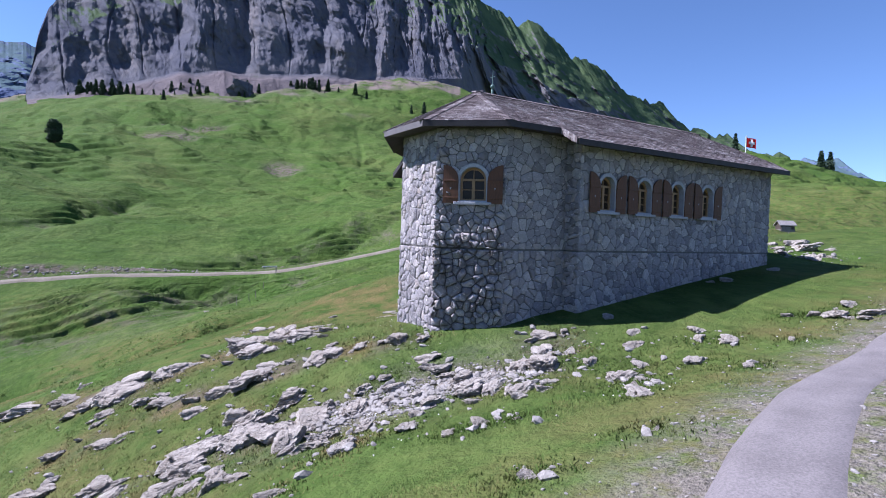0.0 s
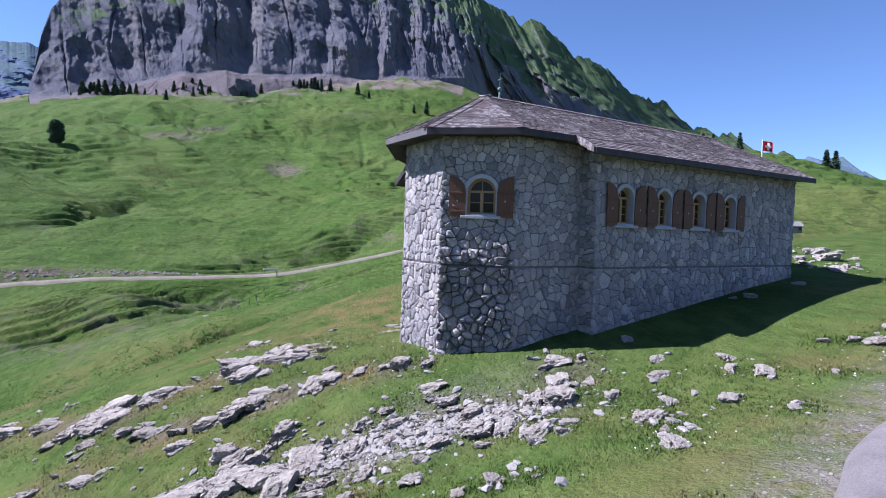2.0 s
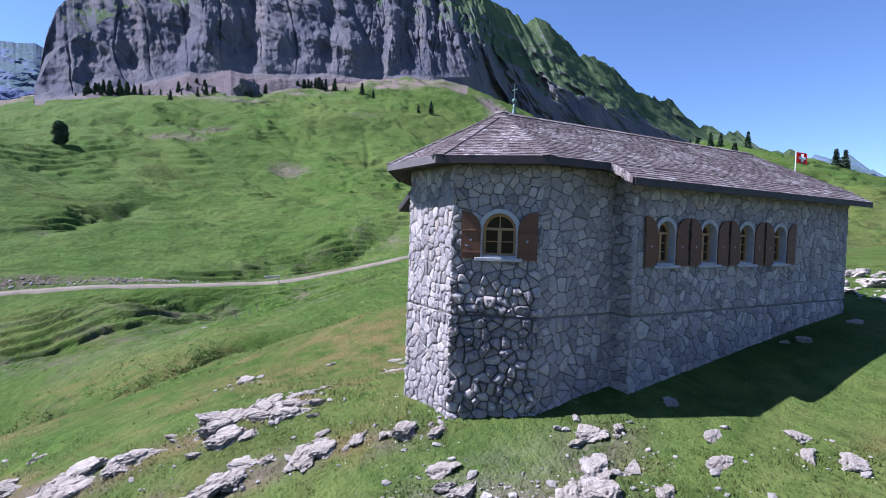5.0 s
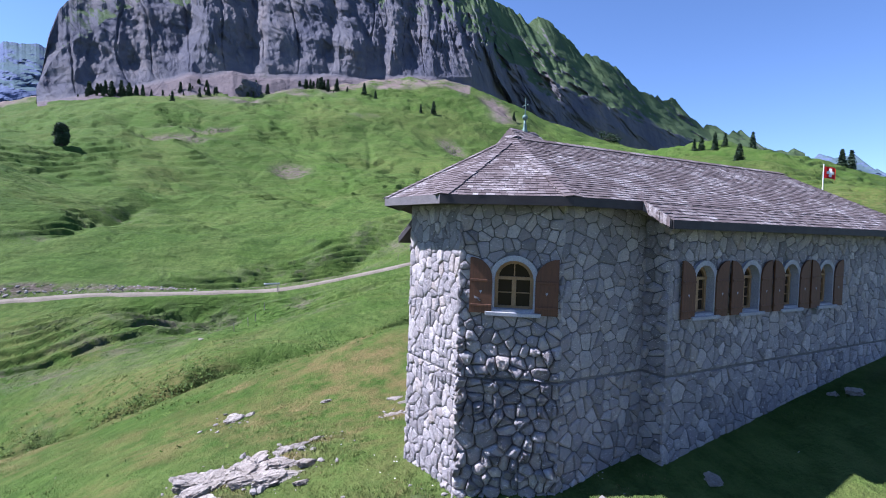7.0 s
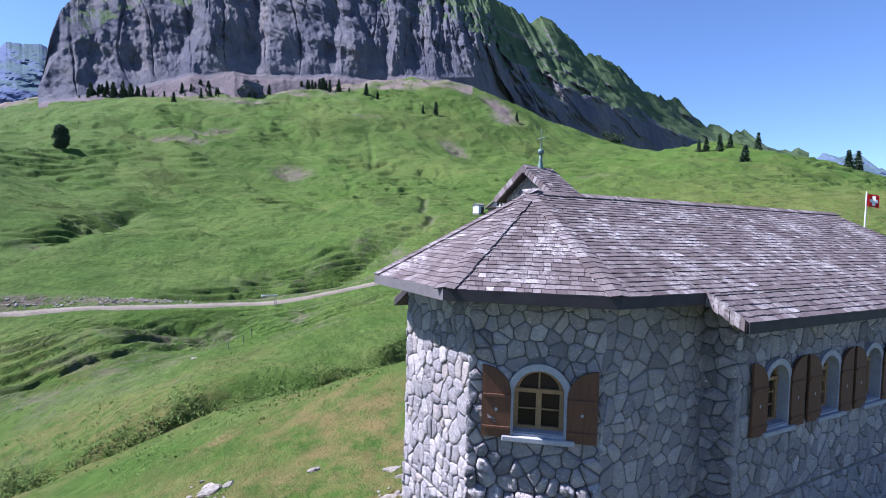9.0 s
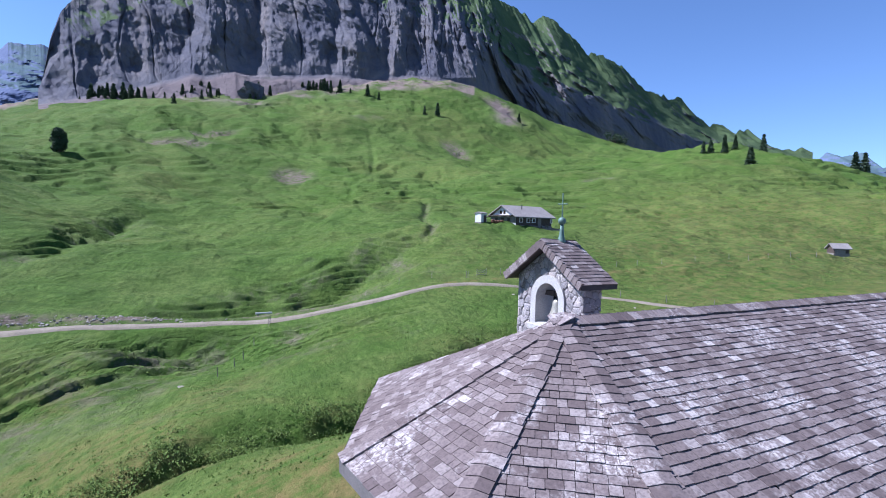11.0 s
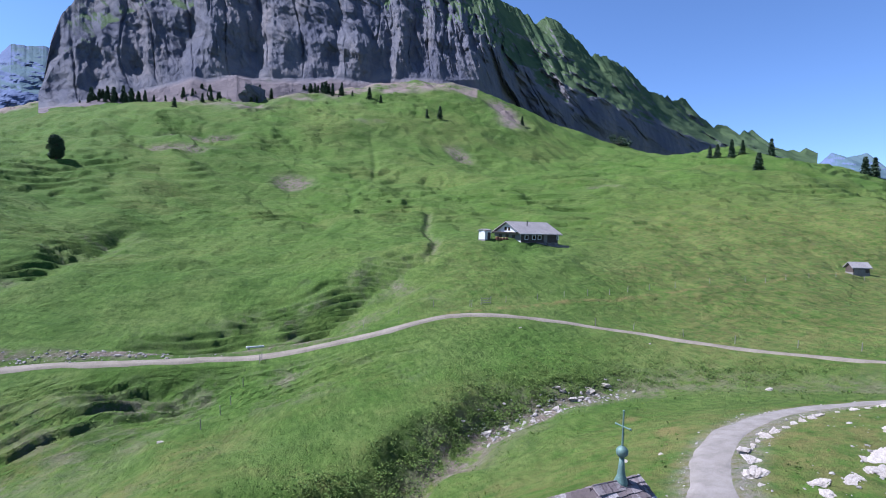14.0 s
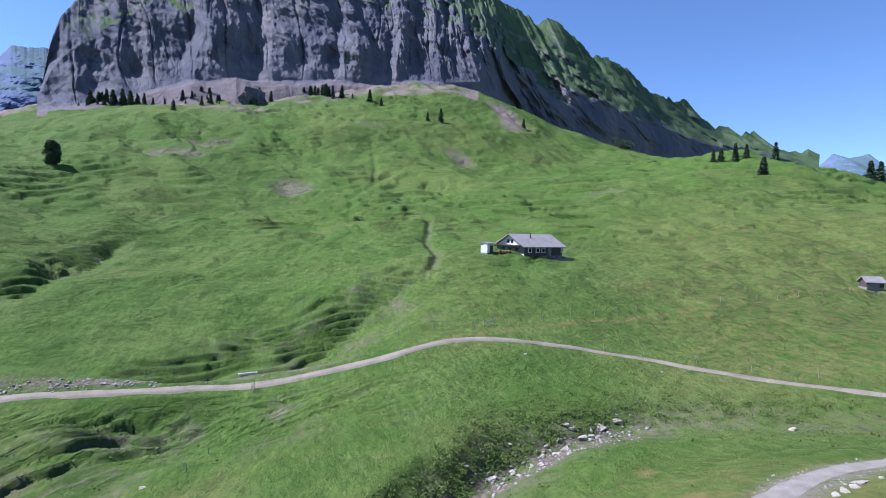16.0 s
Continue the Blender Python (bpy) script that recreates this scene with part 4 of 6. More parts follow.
def rubble_cells(x0, x1, z0, z1, size, stretch, holes, rng):
    """Irregular fitted stones over a wall, as convex outlines."""
    w, h = size, size * stretch
    cols, rows = int((x1 - x0) / w) + 3, int((z1 - z0) / h) + 3
    seeds = {}
    for j in range(-1, rows):
        for i in range(-1, cols):
            if rng.random() < 0.24:
                continue
            seeds[i, j] = (x0 + (i + 0.5 + 0.5 * (j % 2) + rng.uniform(-0.47, 0.47)) * w, z0 + (j + 0.5 + rng.uniform(-0.47, 0.47)) * h)
    cells = []
    for (i, j), (sx, sz) in seeds.items():
        poly = [(x0, z0), (x1, z0), (x1, z1), (x0, z1)]
        for dj in range(-3, 4):
            for di in range(-3, 4):
                o = seeds.get((i + di, j + dj))
                if o and (di or dj):
                    nx, nz = o[0] - sx, (o[1] - sz) / stretch**2
                    mx, mz = (o[0] + sx) / 2, (o[1] + sz) / 2
                    poly = clip_half(poly, nx, nz, nx * mx + nz * mz)
                    if len(poly) < 3:
                        break
            if len(poly) < 3:
                break
        if len(poly) < 3:
            continue
        gx, gz = sum(p[0] for p in poly) / len(poly), sum(p[1] for p in poly) / len(poly)
        drop = False
        for hole in holes:
            inside, (d, qx, qz) = nearest_on(hole, gx, gz)
            if inside:
                drop = True
                break
            if d < 1.5 * size and d > 1e-6:
                nx, nz = (qx - gx) / d, (qz - gz) / d
                poly = clip_half(poly, nx, nz, nx * qx + nz * qz)
        if drop or len(poly) < 3:
            continue
        area = 0.5 * sum(poly[k][0] * poly[(k + 1) % len(poly)][1] - poly[(k + 1) % len(poly)][0] * poly[k][1] for k in range(len(poly)))
        if area > 0.003:
            cells.append(poly)
    return cells


def shrink(poly, by):
    n = len(poly)
    out = poly
    for k in range(n):
        (x0, y0), (x1, y1) = poly[k], poly[(k + 1) % n]
        L = math.hypot(x1 - x0, y1 - y0)
        if L < 1e-6:
            continue
        nx, ny = (y1 - y0) / L, -(x1 - x0) / L
        out = clip_half(out, nx, ny, nx * x0 + ny * y0 - by)
        if len(out) < 3:
            return []
    return out


def chaikin(poly, f=0.14):
    out = []
    for k, (x, y) in enumerate(poly):
        x2, y2 = poly[(k + 1) % len(poly)]
        L = math.hypot(x2 - x, y2 - y)
        if L < 0.03:
            out.append(((x + x2) / 2, (y + y2) / 2))
        else:
            out += [(x + (x2 - x) * f, y + (y2 - y) * f), (x2 + (x - x2) * f, y2 + (y - y2) * f)]
    return out


def stone_mesh(poly, m, proud, joint, rng):
    """One stone: a rounded, uneven pillow on the wall face."""
    base = shrink(poly, joint * rng.uniform(0.6, 1.7))
    if len(base) < 3:
        return None
    base = chaikin(base)
    n = len(base)
    gx, gz = sum(p[0] for p in base) / n, sum(p[1] for p in base) / n
    tx, tz = rng.uniform(-0.4, 0.4) * proud, rng.uniform(-0.4, 0.4) * proud
    verts = []
    for f, d in ((1.0, 0.035), (0.985, -0.5 * proud), (0.90, -0.95 * proud), (0.5, -1.10 * proud)):
        for x, z in base:
            jit = rng.uniform(-0.38, 0.38) * proud if d < 0 else 0
            verts.append(m @ Vector((gx + (x - gx) * f, d + jit + (x - gx) * tx * 4 + (z - gz) * tz * 4, gz + (z - gz) * f)))
    faces = []
    for r in range(3):
        for k in range(n):
            faces.append((r * n + k, r * n + (k + 1) % n, (r + 1) * n + (k + 1) % n, (r + 1) * n + k))
    faces.append(tuple(3 * n + k for k in range(n)))
    return verts, faces


def lay_stones(wall, p, q, bands, size, stretch, holes, seed, singly, proud=0.036, joint=0.0055):
    m, L = wall_plane(p, q)
    rng = random.Random(seed)
    allv, allf = [], []
    for z0, z1, swell in bands:
        for poly in rubble_cells(-0.03, L + 0.03, z0, z1, size, stretch, holes, rng):
            cx, cz = sum(q[0] for q in poly) / len(poly), sum(q[1] for q in poly) / len(poly)
            out = swell(cx, cz) if callable(swell) else swell
            made = stone_mesh(poly, m, proud * out * rng.uniform(0.5, 1.5), joint, rng)
            if not made:
                continue
            if singly:
                mesh_from("stone", made[0], made[1], STONE, wall, smooth=True)
            else:
                b = len(allv)
                allv += made[0]
                allf += [tuple(i + b for i in f) for f in made[1]]
    if allv:
        tagged(mesh_from("stone_facing", allv, allf, STONE_JOINED, wall, smooth=True), kind="stuff")


def bossed(x, z):
    """Rough boulders low down and at the corner, flush stones higher up."""
    return 0.6 + 2.1 * min(max((0.95 - z) / 0.7, 0), 1) * (1 if x < 1.45 else 0.6) + (0.7 if x < 0.22 else 0)


APSE_OUT = arch(APSE_C, 1.12, 1.60, 0.31, 0.08)
NAVE_OUT = [arch(c, 1.03, 1.62, 0.26, 0.075) for c in NAVE_WINDOWS]
lay_stones(walls["end_wall"], CORNER_L, CORNER_A, [(-2.35, -0.012, 0.75), (0.012, 2.8, 0.55)], 0.15, 1.2, [], 11, True)
lay_stones(walls["window_wall"], CORNER_A, CORNER_B, [(-2.3, -0.015, bossed), (0.015, 2.82, bossed)], 0.172, 1.0, [APSE_OUT], 12, True)
lay_stones(walls["side_wall"], CORNER_B, (0.0, 0.50), [(-2.2, -0.015, 0.8), (0.015, 2.82, 0.45)], 0.18, 1.0, [], 13, True)
lay_stones(walls["shoulder_wall"], (0, 0.50), (0.001, 0.002), [(-2.0, -0.015, 1.0), (0.015, 2.72, 1.0)], 0.18, 0.8, [], 14, True)
lay_stones(walls["nave_wall"], (0, 0), (8.3, 0), [(-1.85, -0.015, 0.6), (0.015, 2.66, 0.45)], 0.175, 1.1, NAVE_OUT, 15, False)


# ---- windows and shutters ----
def ring(bm, inner, outer, m, y0, y1):
    n = len(inner)
    rows = [[bm.verts.new(m @ Vector((x, y, z))) for x, z in line] for line, y in ((inner, y0), (outer, y0), (outer, y1), (inner, y1))]
    for r in range(4):
        a, b = rows[r], rows[(r + 1) % 4]
        for k in range(n):
            bm.faces.new((a[k], b[k], b[(k + 1) % n], a[(k + 1) % n]))
    bmesh.ops.recalc_face_normals(bm, faces=bm.faces)
    return bm


def shutter_leaf(window, m, hinge, side, z0, spring, w):
    """An open leaf against the wall; its top falls in a quarter round towards the hinge."""
    outer = hinge + side * w
    pts = [(hinge, z0), (outer, z0)] + [(outer - side * w * math.sin(math.pi / 2 * k / 8), spring + w * 0.98 * math.cos(math.pi / 2 * k / 8)) for k in range(9)]
    if side < 0:
        pts = pts[::-1]
    leaf = part("shutter", prism(bmesh.new(), pts, m @ Matrix.Translation((0, -0.085, 0)), 0.03), SHUTTER, window)
    return leaf


def arched_window(wall_m, cx, z0, spring, half, shutters, label):
    win = new("window")
    win.parent = chapel
    tagged(win, label)
    hole, out = arch(cx, z0, spring, half), arch(cx, z0, spring, half, 0.085)
    part("surround", ring(bmesh.new(), hole, out, wall_m, -0.058, 0.30), PLASTER, win)
    part("sill", box(bmesh.new(), cx - half - 0.13, cx + half + 0.13, -0.12, 0.29, z0 - 0.095, z0 - 0.03, wall_m, 0.008), PLASTER, win)
    part("ledge", box(bmesh.new(), cx - half, cx + half, -0.03, 0.29, z0 - 0.03, z0 + 0.012, wall_m), PLASTER, win)
    part("frame", ring(bmesh.new(), arch(cx, z0 + 0.05, spring, half - 0.055), arch(cx, z0, spring, half, 0.003), wall_m, 0.10, 0.16), FRAME_WOOD, win)
    part("mullion", box(bmesh.new(), cx - 0.035, cx + 0.035, 0.095, 0.15, z0 + 0.03, spring + 0.02, wall_m), FRAME_WOOD, win)
    part("transom", box(bmesh.new(), cx - half, cx + half, 0.09, 0.15, spring - 0.005, spring + 0.045, wall_m), FRAME_WOOD, win)
    part("glazing_bar", box(bmesh.new(), cx - 0.010, cx + 0.010, 0.115, 0.145, spring + 0.03, spring + half - 0.02, wall_m), FRAME_WOOD, win)
    for k in ((1, 2) if half < 0.3 else (1,)):
        zb = z0 + 0.05 + (spring - z0 - 0.05) * k / (3 if half < 0.3 else 2)
        part("glazing_bar", box(bmesh.new(), cx - half + 0.03, cx + half - 0.03, 0.115, 0.145, zb - 0.008, zb + 0.008, wall_m), FRAME_WOOD, win)
    bm = bmesh.new()
    bm.faces.new([bm.verts.new(wall_m @ Vector((x, 0.138, z))) for x, z in arch(cx, z0, spring, half - 0.02)])
    part("pane", bm, GLASS, win)
    for side in (-1, 1):
        w = shutters
        hinge = cx + side * (half + 0.03)
        leaf = shutter_leaf(win, wall_m, hinge, side, z0 - 0.06, spring, w)
        for zb in (z0 + 0.06, spring - 0.02):
            a, b = sorted((hinge, hinge + side * w * 0.96))
            part("batten", box(bmesh.new(), a, b, -0.10, -0.083, zb - 0.02, zb + 0.02, wall_m, 0.004), SHUTTER, leaf)
        hx, hz = hinge + side * w * 0.5, (z0 + spring) / 2 + 0.05
        heart = [(hx, hz - 0.035), (hx + 0.02, hz), (hx + 0.012, hz + 0.018), (hx, hz + 0.008), (hx - 0.012, hz + 0.018), (hx - 0.02, hz)]
        part("heart", prism(bmesh.new(), heart, wall_m @ Matrix.Translation((0, -0.0865, 0)), 0.004), PLASTER, leaf)
    return win


NAVE_M, APSE_M = wall_plane((0, 0), (8.3, 0))[0], wall_plane(CORNER_A, CORNER_B)[0]
for c in NAVE_WINDOWS:
    arched_window(NAVE_M, c, 1.03, 1.62, 0.26, 0.35, "round-arched window with brown plank shutters")
arched_window(APSE_M, APSE_C, 1.12, 1.60, 0.31, 0.36, "wider round-arched apse window with brown shutters")


# ---- shingle roof ----
def shingle_verts(o, ax, up, nrm, x, s, w, length, thick, lift):
    """A thin slab lying on the roof, its lower end raised."""
    lo, hi = s - 0.02, s + length
    pts = []
    for d in (0.004, thick):
        for a, b in ((x, lo), (x + w, lo), (x + w, hi), (x, hi)):
            raise_by = lift * (1 - (b - lo) / (hi - lo)) + d
            pts.append(o + ax * a + up * b + nrm * raise_by)
    return pts


SH_FACES = ((4, 5, 6, 7), (0, 1, 5, 4), (1, 2, 6, 5), (3, 0, 4, 7))


def shingle_field(poly, seed, parent, singly, exposure=0.106, width=0.132):
    """Courses of shingles over a flat polygon whose first edge is the eave."""
    P = [Vector(p) for p in poly]
    ax = (P[1] - P[0]).normalized()
    nrm = ax.cross(P[2] - P[1]).normalized()
    if nrm.z < 0:
        nrm = -nrm
    up = nrm.cross(ax)
    if up.z < 0:
        up = -up
    flat = [((p - P[0]).dot(ax), (p - P[0]).dot(up)) for p in P]
    rng = random.Random(seed)
    top = max(f[1] for f in flat)
    allv, allf = [], []
    row = 0
    while row * exposure < top - 0.03:
        s = row * exposure
        mid = min(s + exposure * 0.5, top - 0.01)
        xs = []
        for k in range(len(flat)):
            (x0, y0), (x1, y1) = flat[k], flat[(k + 1) % len(flat)]
            if (y0 - mid) * (y1 - mid) < 0:
                xs.append(x0 + (x1 - x0) * (mid - y0) / (y1 - y0))
        if len(xs) >= 2:
            a, b = min(xs), max(xs)
            x = a - rng.uniform(0, width * 0.5)
            while x < b:
                w = width * rng.uniform(0.65, 1.35)
                x0, x1 = max(x, a), min(x + w, b)
                if x1 - x0 > 0.03:
                    vs = shingle_verts(P[0], ax, up, nrm, x0 + 0.003, s + rng.uniform(-0.008, 0.008), x1 - x0 - 0.006, min(exposure * 1.5, top - s + 0.02), 0.013, 0.013 + rng.uniform(0, 0.008))
                    if singly:
                        mesh_from("shingle", vs, SH_FACES, SHINGLE, parent)
                    else:
                        n = len(allv)
                        allv += vs
                        allf += [tuple(i + n for i in f) for f in SH_FACES]
                x += w
        row += 1
    if allv:
        tagged(mesh_from("shingles", allv, allf, SHINGLE_JOINED, parent), kind="stuff")


def cap_row(p, q, n1, n2, parent, seed, half=0.15, step=0.135):
    """Overlapping cap shingles along a hip or ridge, on both its sides."""
    rng = random.Random(seed)
    p, q = Vector(p), Vector(q)
    d = (q - p).normalized()
    allv, allf = [], []
    for nrm in (Vector(n1), Vector(n2)):
        side = d.cross(nrm).normalized()
        other = Vector(n2) if nrm == Vector(n1) else Vector(n1)
        if side.dot(other) > 0:
            side = -side
        k, L = 0, (q - p).length
        while k * step < L:
            vs = shingle_verts(p + nrm * 0.02, side, d, nrm, -0.01, k * step, half * rng.uniform(0.92, 1.06), step * 1.45, 0.015, 0.016)
            n = len(allv)
            allv += vs
            allf += [tuple(i + n for i in f) for f in ((4, 5, 6, 7), (0, 1, 5, 4), (1, 2, 6, 5), (3, 0, 4, 7))]
            k += 1
    tagged(mesh_from("cap_shingles", allv, allf, SHINGLE_JOINED, parent), kind="stuff")


def face_normal(poly):
    a, b, c = (Vector(p) for p in poly[:3])
    n = (b - a).cross(c - b).normalized()
    return n if n.z > 0 else -n


R_MID = (8.52, 0.06, APSE_EAVE)
shingle_field([EA, EB, APEX], 21, roof, True)
shingle_field([EL, EA, APEX], 22, roof, False)
shingle_field([EB, EI, APEX], 23, roof, False)
shingle_field([EI, R_MID, RIDGE_E, APEX], 24, roof, False)
shingle_field([EN, ER, R_MID, EI], 25, roof, False)
shingle_field([EK, EL, APEX], 26, roof, False)
shingle_field([NR, NL, APEX, RIDGE_E], 27, roof, False, 0.13, 0.18)
N_F, N_E, N_S, N_N, N_K = face_normal([EA, EB, APEX]), face_normal([EL, EA, APEX]), face_normal([EI, R_MID, RIDGE_E]), face_normal([NR, NL, APEX]), face_normal([EK, EL, APEX])
cap_row(EA, APEX, N_F, N_E, roof, 31)
cap_row(EB, APEX, N_F, N_S, roof, 32)
cap_row(EL, APEX, N_E, N_K, roof, 33)
cap_row(APEX, RIDGE_E, N_S, N_N, roof, 34, 0.17, 0.16)


def fascia_board(p, q, material, drop=0.125, thick=0.035, lift=0.015):
    p, q = Vector(p), Vector(q)
    d = (q - p).normalized()
    out = Vector((d.y, -d.x, 0)).normalized()
    bm = bmesh.new()
    vs = []
    for e in (p - d * 0.01, q + d * 0.01):
        for o, z in ((0.004, lift), (thick, lift), (thick, -drop), (0.004, -drop)):
            vs.append(bm.verts.new(e + out * o + Vector((0, 0, z))))
    for f in ((0, 1, 5, 4), (1, 2, 6, 5), (2, 3, 7, 6), (3, 0, 4, 7), (3, 2, 1, 0), (4, 5, 6, 7)):
        bm.faces.new([vs[i] for i in f])
    bmesh.ops.recalc_face_normals(bm, faces=bm.faces)
    return part("fascia", bm, material, chapel)


# Only the end board facing the sun takes the lighter, sunlit copy.
for p, q in ((EA, EB), (EL, EA), (EB, EI), (EN, ER), (EI, EN), (EK, EL), (NR, NL), (ER, R_MID)):
    fascia_board(p, q, FASCIA_SUNLIT if p == EL else FASCIA)


def verge_shingles(p, q, seed):
    """Small shingles hung side by side over a raking eave."""
    rng = random.Random(seed)
    p, q = Vector(p), Vector(q)
    d, L = (q - p).normalized(), (q - p).length
    out = Vector((d.y, -d.x, 0)).normalized()
    vv, ff, s = [], [], 0.0
    while s < L - 0.02:
        w = min(rng.uniform(0.055, 0.08), L - s)
        n, drop, tip = len(vv), rng.uniform(0.10, 0.13), rng.uniform(0.046, 0.056)
        for a in (s, s + w - 0.004):
            for o, z in ((0.036, 0.045), (tip, 0.045), (tip + 0.008, -drop), (0.036, -drop)):
                vv.append(p + d * a + out * o + Vector((0, 0, z)))
        ff += [tuple(n + i for i in f) for f in ((0, 4, 5, 1), (1, 5, 6, 2), (2, 6, 7, 3), (0, 1, 2, 3), (7, 6, 5, 4))]
        s += w
    tagged(mesh_from("verge_shingles", vv, ff, SHINGLE_JOINED, roof), kind="stuff")


verge_shingles(EI, EN, 35)
bm = bmesh.new()
SOFFIT = [(EL, CORNER_L), (EA, CORNER_A), (EB, CORNER_B), (EI, (0.0, 0.5))]
for (e0, w0), (e1, w1) in zip(SOFFIT, SOFFIT[1:]):
    bm.faces.new([bm.verts.new(v) for v in ((e0[0], e0[1], 2.795), (e1[0], e1[1], 2.795), (w1[0], w1[1], 2.83), (w0[0], w0[1], 2.83))])
bm.faces.new([bm.verts.new(v) for v in ((0, -0.42, 2.50), (8.5, -0.42, 2.50), (8.5, 0.1, 2.58), (0, 0.1, 2.58))])
bm.faces.new([bm.verts.new(v) for v in ((-0.56, -0.42, 2.49), (0, -0.42, 2.49), (0, 0.52, 2.98), (-0.56, 0.52, 2.98))])
part("soffit", bm, FASCIA, chapel)

# low side roof and wall beyond the apse
side_wing = empty("side_porch", "low stone side porch with shingled lean-to roof", "porch")
bm = bmesh.new()
box(bm, -1.98, -0.2, 4.3, 5.62, BASE, 2.12)
part("wall", bm, MORTAR, side_wing)
lay_stones(side_wing, (-1.98, 5.62), (-1.98, 4.3), [(-2.6, 2.1, 1.0)], 0.21, 1.2, [], 16, False)
PR = [(-2.26, 5.86, 2.14), (0.6, 5.86, 2.14), (0.6, 4.3, 3.05), (-2.26, 4.3, 3.05)]
bm = bmesh.new()
top = [bm.verts.new(p) for p in PR]
low = [bm.verts.new((x, y, z - 0.13)) for x, y, z in PR]
for a, b, c, d in ((0, 1, 2, 3),):
    bm.faces.new([top[i] for i in (a, b, c, d)])
    bm.faces.new([low[i] for i in (d, c, b, a)])
for k in range(4):
    bm.faces.new((top[(k + 1) % 4], top[k], low[k], low[(k + 1) % 4]))
bmesh.ops.recalc_face_normals(bm, faces=bm.faces)
wing_roof = part("roof", bm, FASCIA, side_wing)
shingle_field([PR[1], PR[0], PR[3], PR[2]], 28, wing_roof, False)

# ---- bell turret ----
turret = empty("bell_turret", "stone bell gable with arched opening and steep shingle roof", "bell turret", (1.6, 6.08, 2.2))


def turret_m():
    return Matrix(((0, 1, 0, 1.33), (-1, 0, 0, 7.0), (0, 0, 1, 0), (0, 0, 0, 1)))


TM, TW, TD = turret_m(), 1.86, 0.40
bm = bmesh.new()
hole = arch(0.93, 3.50, 3.98, 0.33)
wall_hole = arch(0.93, 3.50, 3.98, 0.33, 0.05)
outer = [(0, 2.0), (TW, 2.0), (TW, 4.44), (TW / 2, 5.03), (0, 4.44)]
edges = []
for line in (outer, wall_hole):
    vs = [bm.verts.new((x, 0, z)) for x, z in line]
    edges += [bm.edges.new((vs[k], vs[(k + 1) % len(vs)])) for k in range(len(vs))]
res = bmesh.ops.triangle_fill(bm, use_beauty=True, edges=edges)
ext = bmesh.ops.extrude_face_region(bm, geom=[f for f in res["geom"] if isinstance(f, bmesh.types.BMFace)])
bmesh.ops.translate(bm, verts=[v for v in ext["geom"] if isinstance(v, bmesh.types.BMVert)], vec=(0, TD, 0))
bmesh.ops.recalc_face_normals(bm, faces=bm.faces)
bmesh.ops.transform(bm, verts=bm.verts, matrix=Matrix.Translation((-1.6, -6.08, -2.2)) @ TM)
TLOC = Matrix.Translation((-1.6, -6.08, -2.2)) @ TM
turret_wall = part("wall", bm, MORTAR, turret)
rng = random.Random(41)
gable = [(0, 4.44), (TW / 2, 5.03), (TW, 4.44)]
for x0, x1, z0, z1, m in ((-0.02, TW + 0.02, 2.2, 4.98, TLOC), (-0.02, TD + 0.02, 2.2, 4.42, TLOC @ Matrix(((0, -1, 0, TW), (1, 0, 0, 0), (0, 0, 1, 0), (0, 0, 0, 1)))), (-0.02, TD + 0.02, 2.2, 4.42, TLOC @ Matrix(((0, 1, 0, 0), (-1, 0, 0, TD), (0, 0, 1, 0), (0, 0, 0, 1))))):
    for poly in rubble_cells(x0, x1, z0, z1, 0.125, 1.1, [arch(0.93, 3.48, 3.98, 0.33, 0.14)] if x1 > 1 else [], rng):
        if x1 > 1:
            poly = clip_half(poly, -0.59, 0.93, 0.93 * 4.44 - 0.02)
            poly = clip_half(poly, 0.59, 0.93, 0.59 * TW + 0.93 * 4.44 - 0.02) if len(poly) > 2 else poly
        made = stone_mesh(poly, m, 0.015 * rng.uniform(0.5, 1.5), 0.003, rng) if len(poly) > 2 else None
        if made:
            mesh_from("stone", made[0], made[1], STONE, turret_wall, smooth=True)
part("surround", ring(bmesh.new(), hole, arch(0.93, 3.50, 3.98, 0.33, 0.155), TLOC, -0.055, TD + 0.03), PALE_PLASTER, turret)
part("sill", box(bmesh.new(), 0.93 - 0.53, 0.93 + 0.53, -0.09, TD + 0.08, 3.36, 3.475, TLOC, 0.01), PALE_PLASTER, turret)
part("sill_top", box(bmesh.new(), 0.93 - 0.325, 0.93 + 0.325, -0.02, TD, 3.475, 3.515, TLOC), PALE_PLASTER, turret)
for x0, x1, y0, y1 in ((-0.05, TW + 0.05, -0.075, -0.050), ):
    bm = bmesh.new()
    pts = [(x0, 2.10), (x1, 2.10), (x1, 3.36), (x0, 2.46)]
    prism(bm, pts, TLOC @ Matrix.Translation((0, -0.075, 0)), 0.03)
    part("flashing", bm, COPPER, turret)
part("side_flashing", box(bmesh.new(), TW + 0.045, TW + 0.07, -0.075, TD + 0.07, 2.3, 3.36, TLOC), COPPER, turret)
